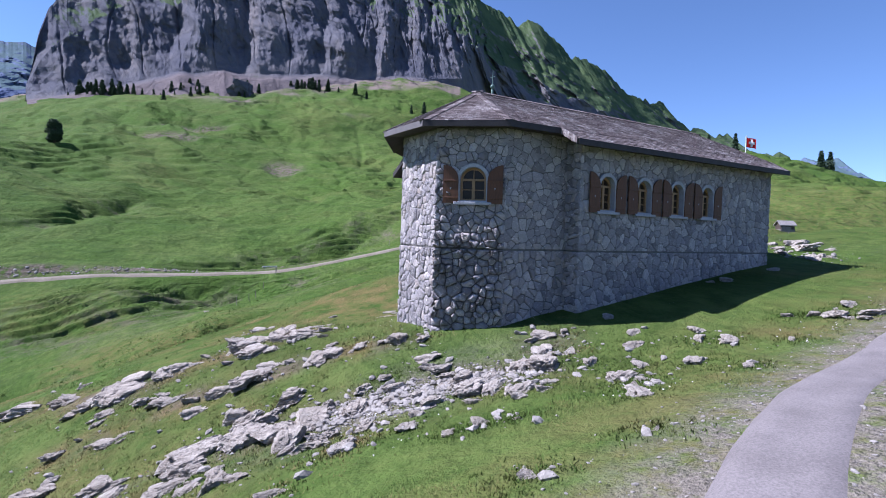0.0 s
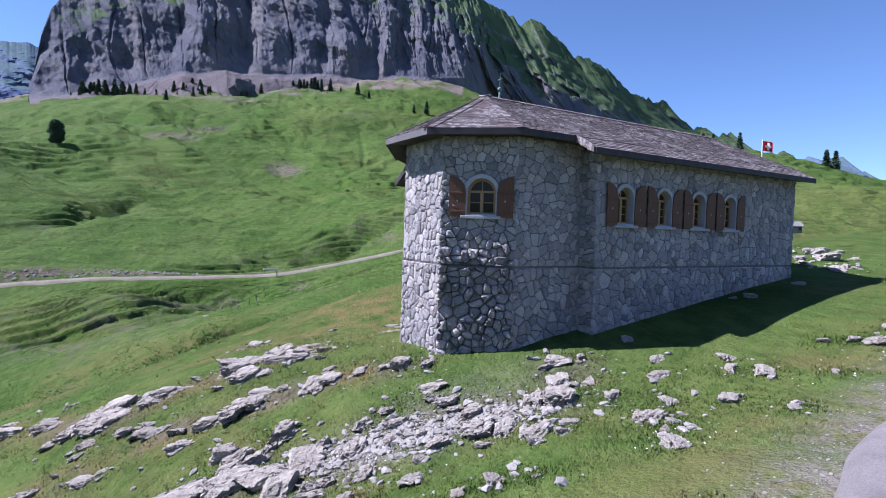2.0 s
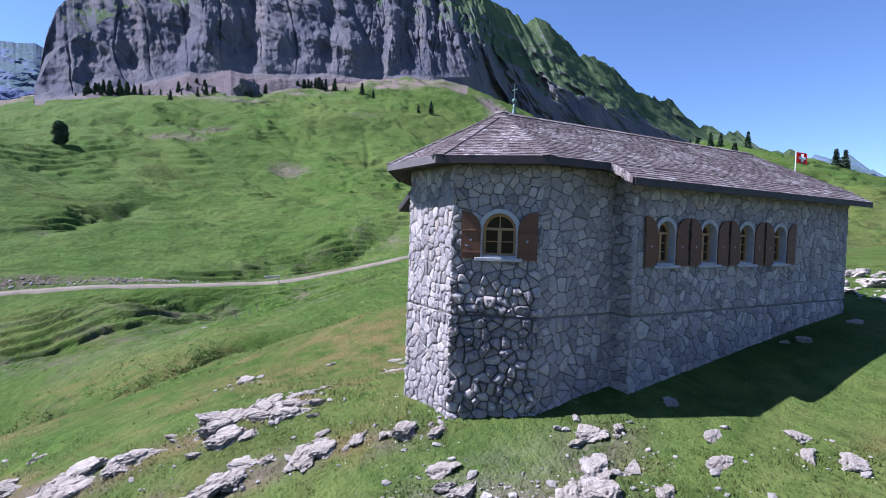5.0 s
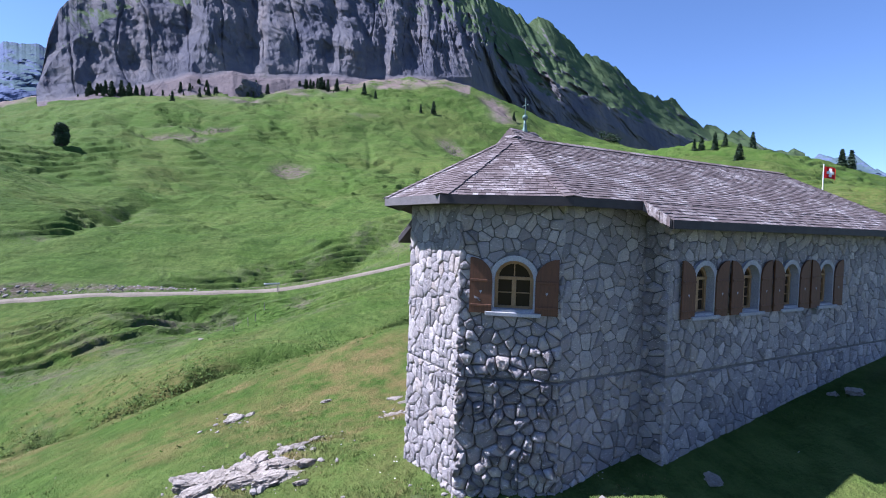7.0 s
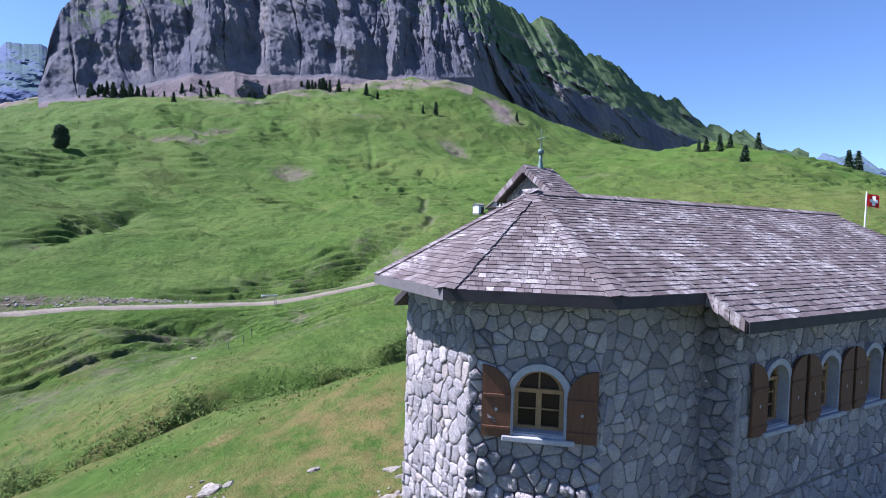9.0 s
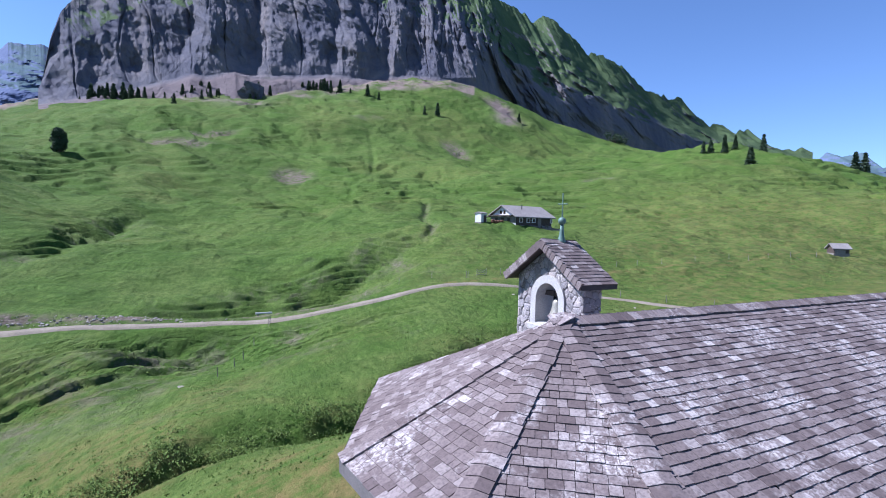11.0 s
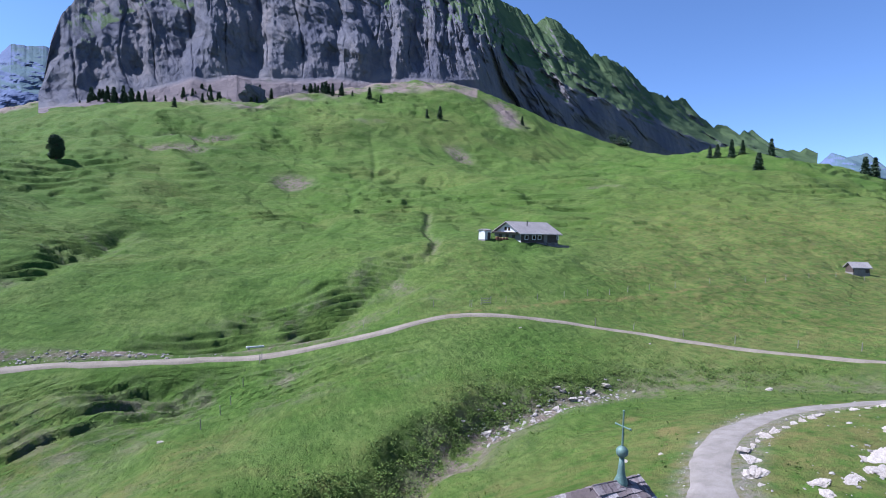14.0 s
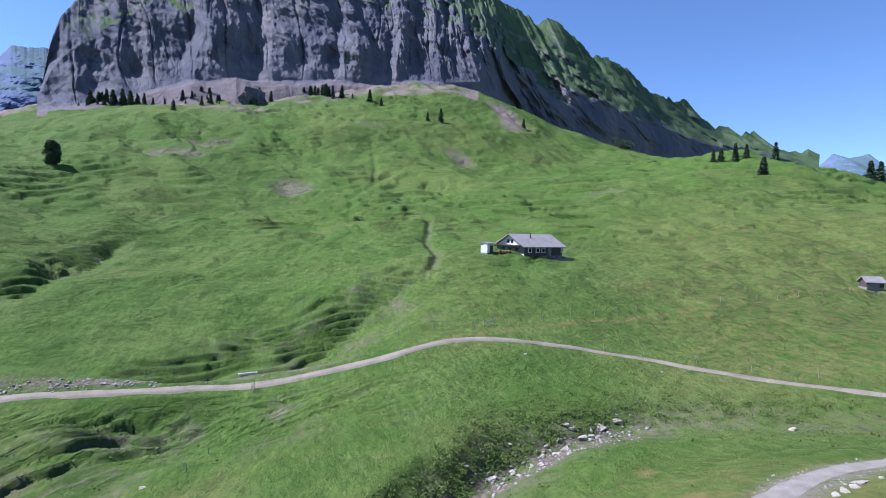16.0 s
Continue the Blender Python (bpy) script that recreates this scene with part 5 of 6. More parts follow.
# turret roof: two pitches with shingles
T_PK, T_LE, T_RE, T_X0, T_X1 = 5.12, 7.21, 4.95, 1.10, 1.95
for ye, seed, side in ((T_RE, 51, -1), (T_LE, 52, 1)):
    q = [(T_X0, ye, 4.385), (T_X1, ye, 4.385), (T_X1, 6.08, T_PK), (T_X0, 6.08, T_PK)]
    bm = bmesh.new()
    top = [bm.verts.new((x - 1.6, y - 6.08, z - 2.2)) for x, y, z in q]
    low = [bm.verts.new((x - 1.6, y - 6.08, z - 2.2 - 0.085)) for x, y, z in q]
    bm.faces.new(top)
    bm.faces.new(low[::-1])
    for k in range(4):
        bm.faces.new((top[(k + 1) % 4], top[k], low[k], low[(k + 1) % 4]))
    bmesh.ops.recalc_face_normals(bm, faces=bm.faces)
    pitch = part("roof_pitch", bm, FASCIA, turret)
    shingle_field([(x - 1.6, y - 6.08, z - 2.2) for x, y, z in q], seed, pitch, True, 0.098, 0.125)
    # shingled verge along the front gable
    a, b = Vector((T_X0 - 1.6, ye - 6.08, 4.385 - 2.2)), Vector((T_X0 - 1.6, 0, T_PK - 2.2))
    d = (b - a).normalized()
    vv, ff = [], []
    for k in range(int((b - a).length / 0.12)):
        o = a + d * k * 0.12
        n = len(vv)
        up = Vector((0, -d.z, d.y)) * (1 if d.y > 0 else -1)
        for e in (0, 0.135):
            for h in (0.045 - e * 0.15, -0.11):
                for t in (-0.035 + 0.06 * e, 0.02):
                    vv.append(o + d * e + up * h + Vector((t, 0, 0)))
        ff += [tuple(n + i for i in f) for f in ((0, 4, 6, 2), (0, 1, 5, 4), (2, 6, 7, 3), (0, 2, 3, 1), (4, 5, 7, 6))]
    tagged(mesh_from("verge_shingles", vv, ff, SHINGLE_JOINED, pitch), kind="stuff")
bm = bmesh.new()
for k in range(7):
    for s in (-1, 1):
        box(bm, -0.50 + k * 0.118, -0.50 + k * 0.118 + 0.14, -0.075 + s * 0.06, 0.075 + s * 0.06, -0.01, 0.012, Matrix.Translation((0, 0, T_PK - 2.2 + 0.01)) @ Euler((-s * 0.55, 0.06, 0)).to_matrix().to_4x4())
part("ridge_cap", bm, SHINGLE_JOINED, turret)


def lathe(bm, profile, m, sides=20):
    rings = [[bm.verts.new(m @ Vector((r * math.cos(2 * math.pi * s / sides), r * math.sin(2 * math.pi * s / sides), z))) for s in range(sides)] for r, z in profile]
    for a, b in zip(rings, rings[1:]):
        for s in range(sides):
            bm.faces.new((a[s], a[(s + 1) % sides], b[(s + 1) % sides], b[s]))
    bm.faces.new(rings[0][::-1])
    bm.faces.new(rings[-1])
    return bm


# cross on its copper finial
cross = empty("roof_cross", "green copper finial with ball and thin wrought cross", "cross", (1.60, 6.08, 5.10))
part("finial", lathe(bmesh.new(), [(0.10, -0.03), (0.085, 0.03), (0.055, 0.10), (0.040, 0.22), (0.030, 0.36)], Matrix()), VERDIGRIS, cross, smooth=True)
bm = bmesh.new()
bmesh.ops.create_uvsphere(bm, u_segments=18, v_segments=12, radius=0.078, matrix=Matrix.Translation((0, 0, 0.41)))
part("ball", bm, VERDIGRIS, cross, smooth=True)
bm = tube(bmesh.new(), [(0, 0, 0.47), (0, 0, 0.94)], [0.014, 0.010], 8)
part("upright", bm, VERDIGRIS, cross)
part("crossbar", tube(bmesh.new(), [(0, -0.12, 0.74), (0, 0.12, 0.74)], [0.010, 0.010], 8), VERDIGRIS, cross)
for y, z in ((-0.12, 0.74), (0.12, 0.74), (0, 0.94)):
    bm = bmesh.new()
    bmesh.ops.create_icosphere(bm, subdivisions=1, radius=0.018, matrix=Matrix.Translation((0, y, z)))
    part("cross_tip", bm, VERDIGRIS, cross)

# bell
bell = empty("bell", "small bronze bell hanging from a timber beam", "bell", (1.56, 6.07, 4.02))
part("bell_body", lathe(bmesh.new(), [(0.175, -0.36), (0.165, -0.34), (0.130, -0.26), (0.108, -0.16), (0.100, -0.08), (0.075, -0.04), (0.03, -0.02)], Matrix()), BRONZE, bell, smooth=True)
part("crown", tube(bmesh.new(), [(0, 0, -0.03), (0, 0, 0.10)], [0.035, 0.03], 8), IRON, bell)
part("clapper", tube(bmesh.new(), [(0, 0, -0.2), (0, 0, -0.40), (0, 0, -0.44)], [0.012, 0.014, 0.026], 8), IRON, bell)
part("beam", box(bmesh.new(), -0.055, 0.055, -0.36, 0.36, 0.02, 0.12, None, 0.006), DARK_WOOD, bell)
for y in (-0.05, 0.05):
    part("strap", box(bmesh.new(), -0.065, 0.065, y - 0.012, y + 0.012, -0.05, 0.13), IRON, bell)
part("bell_rope", tube(bmesh.new(), [(0.0, 0, -0.42), (0.02, 0, -0.52)], [0.006, 0.006], 6), GREY_WOOD, bell)

# ---- flag ----
FX, FY = 15.84, 5.26
FZ = float(land(FX, FY))
flag = empty("flagpole", "white flagpole flying a red flag with white cross", "flag", (FX, FY, FZ))
part("pole", tube(bmesh.new(), [(0, 0, -0.3), (0, 0, 5.34 - FZ)], [0.035, 0.022], 10), WHITE_PAINT, flag)
wave = lambda s: 0.05 * math.sin(s * 7) * s
verts, faces = [], []
for i in range(13):
    for j in range(9):
        s, h = i / 12, j / 8
        verts.append((0.03 + s * 0.50 * 0.874 + wave(s), -s * 0.50 * 0.487 + wave(s) * 1.5, 5.26 - FZ - 0.45 * (1 - h) - 0.10 * s * s))
for i in range(12):
    for j in range(8):
        faces.append((i * 9 + j, i * 9 + 9 + j, i * 9 + 10 + j, i * 9 + 1 + j))
cloth = mesh_from("flag_cloth", verts, faces, RED_CLOTH, flag, smooth=True)
cloth.data.materials.append(WHITE_PAINT)
for p in cloth.data.polygons:
    i, j = p.index // 8, p.index % 8
    if (5 <= i <= 6 and 1 <= j <= 6) or (3 <= i <= 8 and 3 <= j <= 4):
        p.material_index = 1


# ---- farmhouse, privy and hut ----
def gabled(name, label, category, base, along, length, width, wall_h, rise, over, walls_mat, end_mat, roof_mat):
    """A small gabled building: base corner, direction of its long wall."""
    d = Vector((along[0], along[1], 0)).normalized()
    n = Vector((-d.y, d.x, 0))
    ob = empty(name, label, category, base)
    m = Matrix(((d.x, n.x, 0, 0), (d.y, n.y, 0, 0), (0, 0, 1, 0), (0, 0, 0, 1)))
    part("plinth", box(bmesh.new(), -0.05, length + 0.05, -0.05, width + 0.05, -2.0, 0.5, m), GREY_WOOD, ob)
    for y in (0.0, width - 0.2):
        part("wall", box(bmesh.new(), 0, length, y, y + 0.2, 0.3, wall_h, m), walls_mat, ob)
    turn = m @ Matrix(((0, 1, 0, 0), (1, 0, 0, 0), (0, 0, 1, 0), (0, 0, 0, 1)))
    for x in (0.0, length - 0.2):
        part("gable_wall", prism(bmesh.new(), [(0.01, 0.3), (width - 0.01, 0.3), (width - 0.01, wall_h), (width / 2, wall_h + rise), (0.01, wall_h)], turn @ Matrix.Translation((0, x - 0.01, 0)), 0.22), end_mat, ob)
    k = rise / (width / 2)
    for s in (0, 1):
        y0, y1 = (-over, width / 2) if s == 0 else (width + over, width / 2)
        z0 = wall_h - k * over
        bm = bmesh.new()
        vs = [bm.verts.new(m @ Vector(p)) for p in ((-over, y0, z0), (length + over, y0, z0), (length + over, y1, wall_h + rise), (-over, y1, wall_h + rise))]
        vt = [bm.verts.new(v.co + Vector((0, 0, 0.16))) for v in vs]
        bm.faces.new(vt)
        bm.faces.new(vs[::-1])
        for i in range(4):
            bm.faces.new((vt[(i + 1) % 4], vt[i], vs[i], vs[(i + 1) % 4]))
        bmesh.ops.recalc_face_normals(bm, faces=bm.faces)
        part("roof_pitch", bm, roof_mat, ob)
    return ob, m


HB = (52.5, 75.2, float(land(52.5, 75.2)) - 0.5)
house, hm = gabled("farmhouse", "alpine farmhouse with dark timber walls, white gable and grey roof", "house", HB, (0.995, 0.06), 8.6, 7.2, 2.15, 1.8, 0.6, DARK_WOOD, WHITE_WALL, GREY_ROOF)
for x, w in ((0.8, 0.8), (2.5, 0.8), (3.8, 0.8), (8.3, 0.45)):
    win = part("window", box(bmesh.new(), x, x + w, -0.06, 0.02, 1.0, 1.85, hm), WHITE_PAINT, house)
    part("pane", box(bmesh.new(), x + 0.12, x + w - 0.12, -0.075, 0.0, 1.1, 1.75, hm), GLASS, win)
part("door", box(bmesh.new(), 5.2, 6.0, -0.07, 0.02, 0.3, 2.0, hm), GREY_WOOD, house)
part("gable_boards", box(bmesh.new(), -0.10, -0.02, 0.02, 7.18, 0.9, 2.1, hm), GREY_WOOD, house)
for y in (1.4, 3.2, 5.0):
    win = part("window", box(bmesh.new(), -0.14, -0.08, y, y + 0.8, 1.2, 1.8, hm), DARK_WOOD, house)
for y in (2.9, 3.9):
    part("window", box(bmesh.new(), -0.07, -0.01, y, y + 0.55, 2.5, 3.1, hm), GLASS, house)
part("balcony", box(bmesh.new(), -0.9, -0.1, 0.3, 6.9, 2.12, 2.25, hm), DARK_WOOD, house)
part("stove_pipe", tube(bmesh.new(), [hm @ Vector((3.2, 2.2, 2.8)), hm @ Vector((3.2, 2.2, 4.3))], [0.09, 0.09], 8), IRON, house)
part("terrace", box(bmesh.new(), 4.2, 10.2, -1.3, -0.1, -1.0, 0.06, hm), GRAVEL, house)
for k, (x, w, h) in enumerate(((4.6, 0.9, 0.75), (6.3, 0.7, 0.9))):
    t = empty("garden_bench", "pale wooden bench on the terrace of the farmhouse", "bench", HB, "terrace benches")
    part("seat", box(bmesh.new(), x, x + w, -1.1, -0.7, 0.5, 0.57, hm), GREY_WOOD, t)
    for px in (x + 0.05, x + w - 0.13):
        part("leg", box(bmesh.new(), px, px + 0.08, -1.05, -0.75, 0.12, 0.5, hm), GREY_WOOD, t)

PB = (46.9, 77.8, float(land(46.9, 77.8)) - 0.25)
privy, pm = gabled("privy", "small white shed with a flat light roof beside the farmhouse", "shed", PB, (0.95, 0.3), 1.5, 1.4, 1.95, 0.2, 0.15, WHITE_WALL, WHITE_WALL, GREY_ROOF)
part("door", box(bmesh.new(), 0.65, 1.4, -0.05, 0.02, 0.3, 1.7, pm), DARK_WOOD, privy)
for k in range(4):
    LX, LY = 49.0 + 0.45 * k, 77.2 - 0.25 * k
    pile = empty("firewood_stack", "reddish split firewood stacked on the grass", "firewood", (LX, LY, float(land(LX, LY))), "firewood by the shed")
    part("logs", box(bmesh.new(), -0.3, 0.3, -0.3, 0.3, -0.1, 0.55 - 0.08 * k, None, 0.12), SHUTTER, pile)

UB = (97.9, 45.7, float(land(97.5, 45.6)) - 0.1)
hut, um = gabled("hay_hut", "small weathered timber hay hut with grey roof", "hut", UB, (0.80, -0.60), 2.45, 2.1, 1.35, 0.7, 0.3, DARK_WOOD, DARK_WOOD, GREY_ROOF)
part("stone_front", box(bmesh.new(), 0.1, 1.8, -0.06, -0.01, 0.2, 1.05, um), GREY_WOOD, hut)


# ---- fences, gate, trough ----
def post(x, y, h=0.8, r=0.04, label="weathered grey fence post in the meadow", group="fence posts"):
    z = float(land(x, y))
    ob = empty("fence_post", label, "fence post", (x, y, z), group)
    part("post", tube(bmesh.new(), [(0, 0, -0.4), (0.02, 0.01, h)], [r, r * 0.8], 7), GREY_WOOD, ob)
    return ob


first_post = post(29.2, 53.8)
PRNG = random.Random(61)
for line in ([(29.2, 53.8), (38.0, 52.3), (44.7, 51.2), (51.5, 50.4), (59.2, 49.8), (71.0, 47.0), (79, 46.3), (95, 43)], [(15, 63), (29.2, 53.8)], [(5.5, 56), (3, 50), (0, 45)], [(36, 47), (42, 41), (47, 33), (53, 25)]):
    pts = smooth_line(line, 4.2)
    for x, y in pts[1:]:
        x, y = x + PRNG.uniform(-0.3, 0.3), y + PRNG.uniform(-0.3, 0.3)
        copy_thing(first_post, Matrix.Translation((x, y, float(land(x, y)))) @ Euler((PRNG.uniform(-0.1, 0.1), PRNG.uniform(-0.1, 0.1), 0)).to_matrix().to_4x4())
gate = empty("field_gate", "grey wooden field gate beside the gravel track", "gate", (30.6, 53.6, float(land(30.6, 53.6))))
gate.scale = (0.62, 0.62, 0.75)
for x in (0, 2.2):
    part("gate_post", tube(bmesh.new(), [(x, 0, -0.4), (x, 0, 1.25)], [0.06, 0.06], 8), GREY_WOOD, gate)
for z in (0.3, 0.65, 1.0):
    part("rail", box(bmesh.new(), 0, 2.2, -0.03, 0.03, z - 0.04, z + 0.04), GREY_WOOD, gate)
part("brace", tube(bmesh.new(), [(0.1, 0, 0.25), (2.1, 0, 1.05)], [0.03, 0.03], 6), GREY_WOOD, gate)
track_gate = copy_thing(gate, Matrix.Translation((6.2, 55.4, float(land(6.2, 55.4)))) @ Euler((0, 0, 1.1)).to_matrix().to_4x4() @ Matrix.Diagonal((0.6, 0.6, 1, 1)))
trough = empty("water_trough", "pale hollowed-log water trough on posts by the track", "trough", (6.6, 60.0, float(land(6.6, 60.0))))
trough.scale = (0.7, 0.5, 0.5)
part("trough_body", box(bmesh.new(), -1.3, 1.3, -0.25, 0.25, 0.25, 0.6, None, 0.05), WHITE_WALL, trough)
part("trough_water", box(bmesh.new(), -1.15, 1.15, -0.15, 0.15, 0.55, 0.605), WATER, trough)
for x in (-0.9, 0.9):
    part("trough_leg", box(bmesh.new(), x - 0.1, x + 0.1, -0.2, 0.2, -0.4, 0.26), GREY_WOOD, trough)


# ---- rocks ----
def rock_mesh(seed, levels=4, broken=1.0):
    """A bedded limestone block: cut by joints, split into ledges, edges broken."""
    rng = random.Random(seed * 17)
    bm = bmesh.new()
    bmesh.ops.create_icosphere(bm, subdivisions=levels, radius=1)
    off = Vector((seed * 3.7, seed * 1.9, seed * 5.3))
    cuts = [(Vector((rng.gauss(0, 1), rng.gauss(0, 1), rng.gauss(0, 0.45))).normalized(), rng.uniform(0.40, 0.80)) for k in range(12)]
    cuts.append((Vector((rng.uniform(-0.2, 0.2), rng.uniform(-0.2, 0.2), 1)).normalized(), rng.uniform(0.5, 0.75)))
    dip = Vector((rng.uniform(-0.3, 0.3), rng.uniform(-0.3, 0.3), 1))
    for v in bm.verts:
        q = v.co.copy()
        p = q * (1 + 0.30 * noise.noise(q * 1.3 + off))
        for c, far in cuts:
            d = p.dot(c) - far
            if d > 0:
                p -= c * d
        # beds of unequal reach, parted by dark joints
        h = p.dot(dip) / 0.21 + 0.6 * noise.noise(Vector((p.x, p.y, 0)) * 1.1 + off)
        bed, f = math.floor(h), h - math.floor(h)
        reach = 1 + 0.30 * broken * noise.noise(Vector((bed * 3.1, seed, math.atan2(p.y, p.x) * 1.1)))
        if f < 0.22:
            reach -= 0.16 * (1 - f / 0.22) * broken
        p.x, p.y = p.x * reach, p.y * reach
        # upright cracks
        near = noise.voronoi(Vector((p.x, p.y, p.z * 0.4)) * 2.1 + off)[0]
        gap = near[1] - near[0]
        if gap < 0.16:
            p -= (p.normalized() * 0.15 + Vector((0, 0, 0.08))) * (1 - gap / 0.16) * broken
        p += Vector((noise.noise(q * 5 + off), noise.noise(q * 5 - off), noise.noise(q * 5.5 + off))) * 0.06
        p += Vector((noise.noise(q * 13 + off), noise.noise(q * 13 - off), noise.noise(q * 13.5 + off))) * 0.035
        v.co = p * 1.25
    me = bpy.data.meshes.new("rock")
    bm.to_mesh(me)
    bm.free()
    me.materials.append(ROCK)
    return me


ROCK_MESHES = [rock_mesh(k + 1) for k in range(12)]
BIG_ROCKS = [rock_mesh(k + 41, 5) for k in range(8)]
SLABS = [rock_mesh(k + 61, 5, 0.35) for k in range(6)]
SLAB = [(-8.8, 0.5, 0.98), (-8.3, 0.4, 1.29), (-7.7, 0.0, 1.35), (-7.2, -0.3, 1.22), (-6.6, -0.3, 1.13), (-7.6, 1.2, 1.04), (-7.2, 0.5, 0.88), (-6.6, 1.1, 0.81), (-7.3, -1.0, 1.05), (-8.4, -1.5, 0.80), (-8.6, 0.0, 0.83), (-7.0, -1.6, 0.81)]
WEST = [(-6.8, 4.9, 1.35), (-5.7, 5.3, 1.71), (-5.2, 5.1, 1.24), (-6.7, 4.3, 1.30), (-8.2, 5.3, 1.38), (-8.6, 5.2, 0.76), (-7.2, 2.8, 1.43), (-7.6, 2.7, 1.16), (-6.8, 2.7, 1.04), (-5.7, 2.4, 1.29), (-5.3, 2.3, 1.03), (-4.7, 2.1, 0.77), (-5.8, 4.8, 1.06)]
LOW = [(-10.8, 2.0, 1.13), (-9.8, 0.8, 1.12), (-8.8, -0.5, 0.79), (-11.8, 9.7, 2.21), (-10.9, 7.9, 1.63), (-9.6, 5.3, 2.00), (-9.1, 4.3, 0.86), (-9.8, 4.5, 0.73), (-8.7, 3.7, 0.83), (-10.6, 3.5, 0.83), (-9.8, 3.0, 0.80), (-9.1, -0.5, 0.80), (-8.0, -3.2, 0.51), (-8.7, -1.0, 0.57), (-12.4, 10.8, 1.49), (-10.2, 5.7, 1.11)]
MID = [(-6.0, -2.7, 0.58), (-4.0, 1.6, 0.89), (-3.6, 1.2, 0.6), (-4.1, 0.2, 0.69), (-5.0, 0.1, 0.55), (-5.5, 0.1, 0.66), (-5.1, -0.5, 0.63), (-5.0, -1.7, 0.77), (-4.0, -0.5, 0.77), (-5.0, -1.2, 0.60), (-5.4, -0.9, 0.51), (-4.3, -1.8, 0.88), (-6.8, -2.4, 0.49), (-6.2, -1.7, 0.55), (-7.0, -2.6, 0.48)]
APRON = [(-1.6, -0.6, 0.85), (-1.1, -0.8, 0.49), (-2.3, -1.4, 0.78), (-3.1, -1.7, 0.94), (-2.7, -2.0, 1.05), (-1.8, -1.7, 0.56), (-2.1, -2.5, 0.63), (-4.0, -1.2, 0.73), (-4.1, -2.2, 0.86), (-3.9, -2.7, 0.74), (-3.4, -2.8, 0.48), (-1.7, -3.3, 0.52), (-2.4, -3.5, 0.68), (-2.4, -3.9, 0.38), (-3.2, -4.5, 0.59), (-0.9, -2.5, 0.57), (0.1, -3.2, 0.58), (0.3, -3.7, 0.58), (-1.1, -4.0, 0.62), (-1.1, -4.9, 0.39), (-4.9, -6.1, 0.19), (-6.5, -6.0, 0.26), (-5.0, -4.0, 0.27), (-5.4, -3.7, 0.46), (-5.8, -3.6, 0.38), (-2.7, -4.0, 0.36)]
ROADSIDE = [(3.3, -4.8, 0.82), (3.0, -4.3, 0.82), (3.0, -3.9, 0.55), (4.0, -4.1, 0.59), (2.7, -3.5, 0.41), (0.9, -4.5, 0.35)]
NORTH = [(-5.1, 11.0, 1.08), (-5.9, 5.2, 1.10), (-5.3, 4.5, 1.40), (-6.3, 5.5, 1.01), (-4.4, 6.1, 0.80), (-4.9, 5.9, 0.65), (-1.8, 6.9, 0.59), (-4.0, 6.3, 0.54)]
EAST = [(15.7, 2.9, 1.33), (13.9, 1.5, 1.47), (11.6, 1.2, 0.90), (11.4, 0.1, 1.09), (12.5, 0.3, 0.91), (16.8, 3.0, 1.11), (13.3, 2.2, 0.73)]
PAVEMENT = [(20.3, 10.4, 1.66), (23.8, 11.4, 2.18), (25.8, 11.7, 2.31), (18.3, 9.9, 1.54), (21.1, 9.9, 1.97), (16.6, 9.9, 1.46), (15.0, 9.8, 1.15), (18.4, 9.2, 1.53), (18.2, 8.4, 1.51)]
SHADE = [(5.25, -0.62, 0.75), (7.6, -0.6, 0.5), (0.3, -0.75, 0.45), (-0.26, -1.95, 0.5), (0.6, -2.8, 0.55)]
CORNER_STONES = [(-0.95, 8.4, 0.55), (-1.15, 8.5, 0.35), (-1.0, 7.85, 0.4), (-1.55, 7.0, 0.35), (-2.6, 9.95, 0.65)]
KERB_LINE = [(14.6, 11.6), (16.7, 13.3), (18.5, 14.3), (20.1, 14.5), (22.1, 14.9), (25.3, 15.0), (27.5, 14.6), (30, 13.6)]
KERB = [(18.5, 14.3, 0.54), (16.7, 13.3, 0.55), (15.3, 12.3, 0.51), (20.1, 14.5, 0.68), (22.1, 14.9, 0.72), (23.5, 15.0, 0.69), (25.3, 15.0, 0.79), (26.9, 14.8, 1.03), (26.8, 14.3, 1.01), (38.1, 24.7, 1.27), (16.0, 16.8, 0.42), (14.5, 17.4, 0.51)]
BED = [(19.6, 33.0, 1.63), (17.8, 32.9, 1.58), (23.3, 32.9, 1.28), (24.5, 33.1, 1.74), (26.4, 33.4, 2.25), (28.6, 33.8, 2.33), (30.4, 33.8, 1.91), (25.9, 34.7, 1.35), (26.1, 34.3, 1.35), (27.2, 33.3, 1.36), (21.7, 32.5, 1.24), (-2.7, 44.8, 0.98), (40.1, 37.5, 0.78), (30.4, 45.8, 0.66)]
RRNG = random.Random(71)
KERB = KERB[-3:] + [(x + RRNG.uniform(-0.12, 0.12), y + RRNG.uniform(-0.12, 0.12), RRNG.uniform(0.4, 1.35)) for x, y in smooth_line(KERB_LINE, 0.75)]


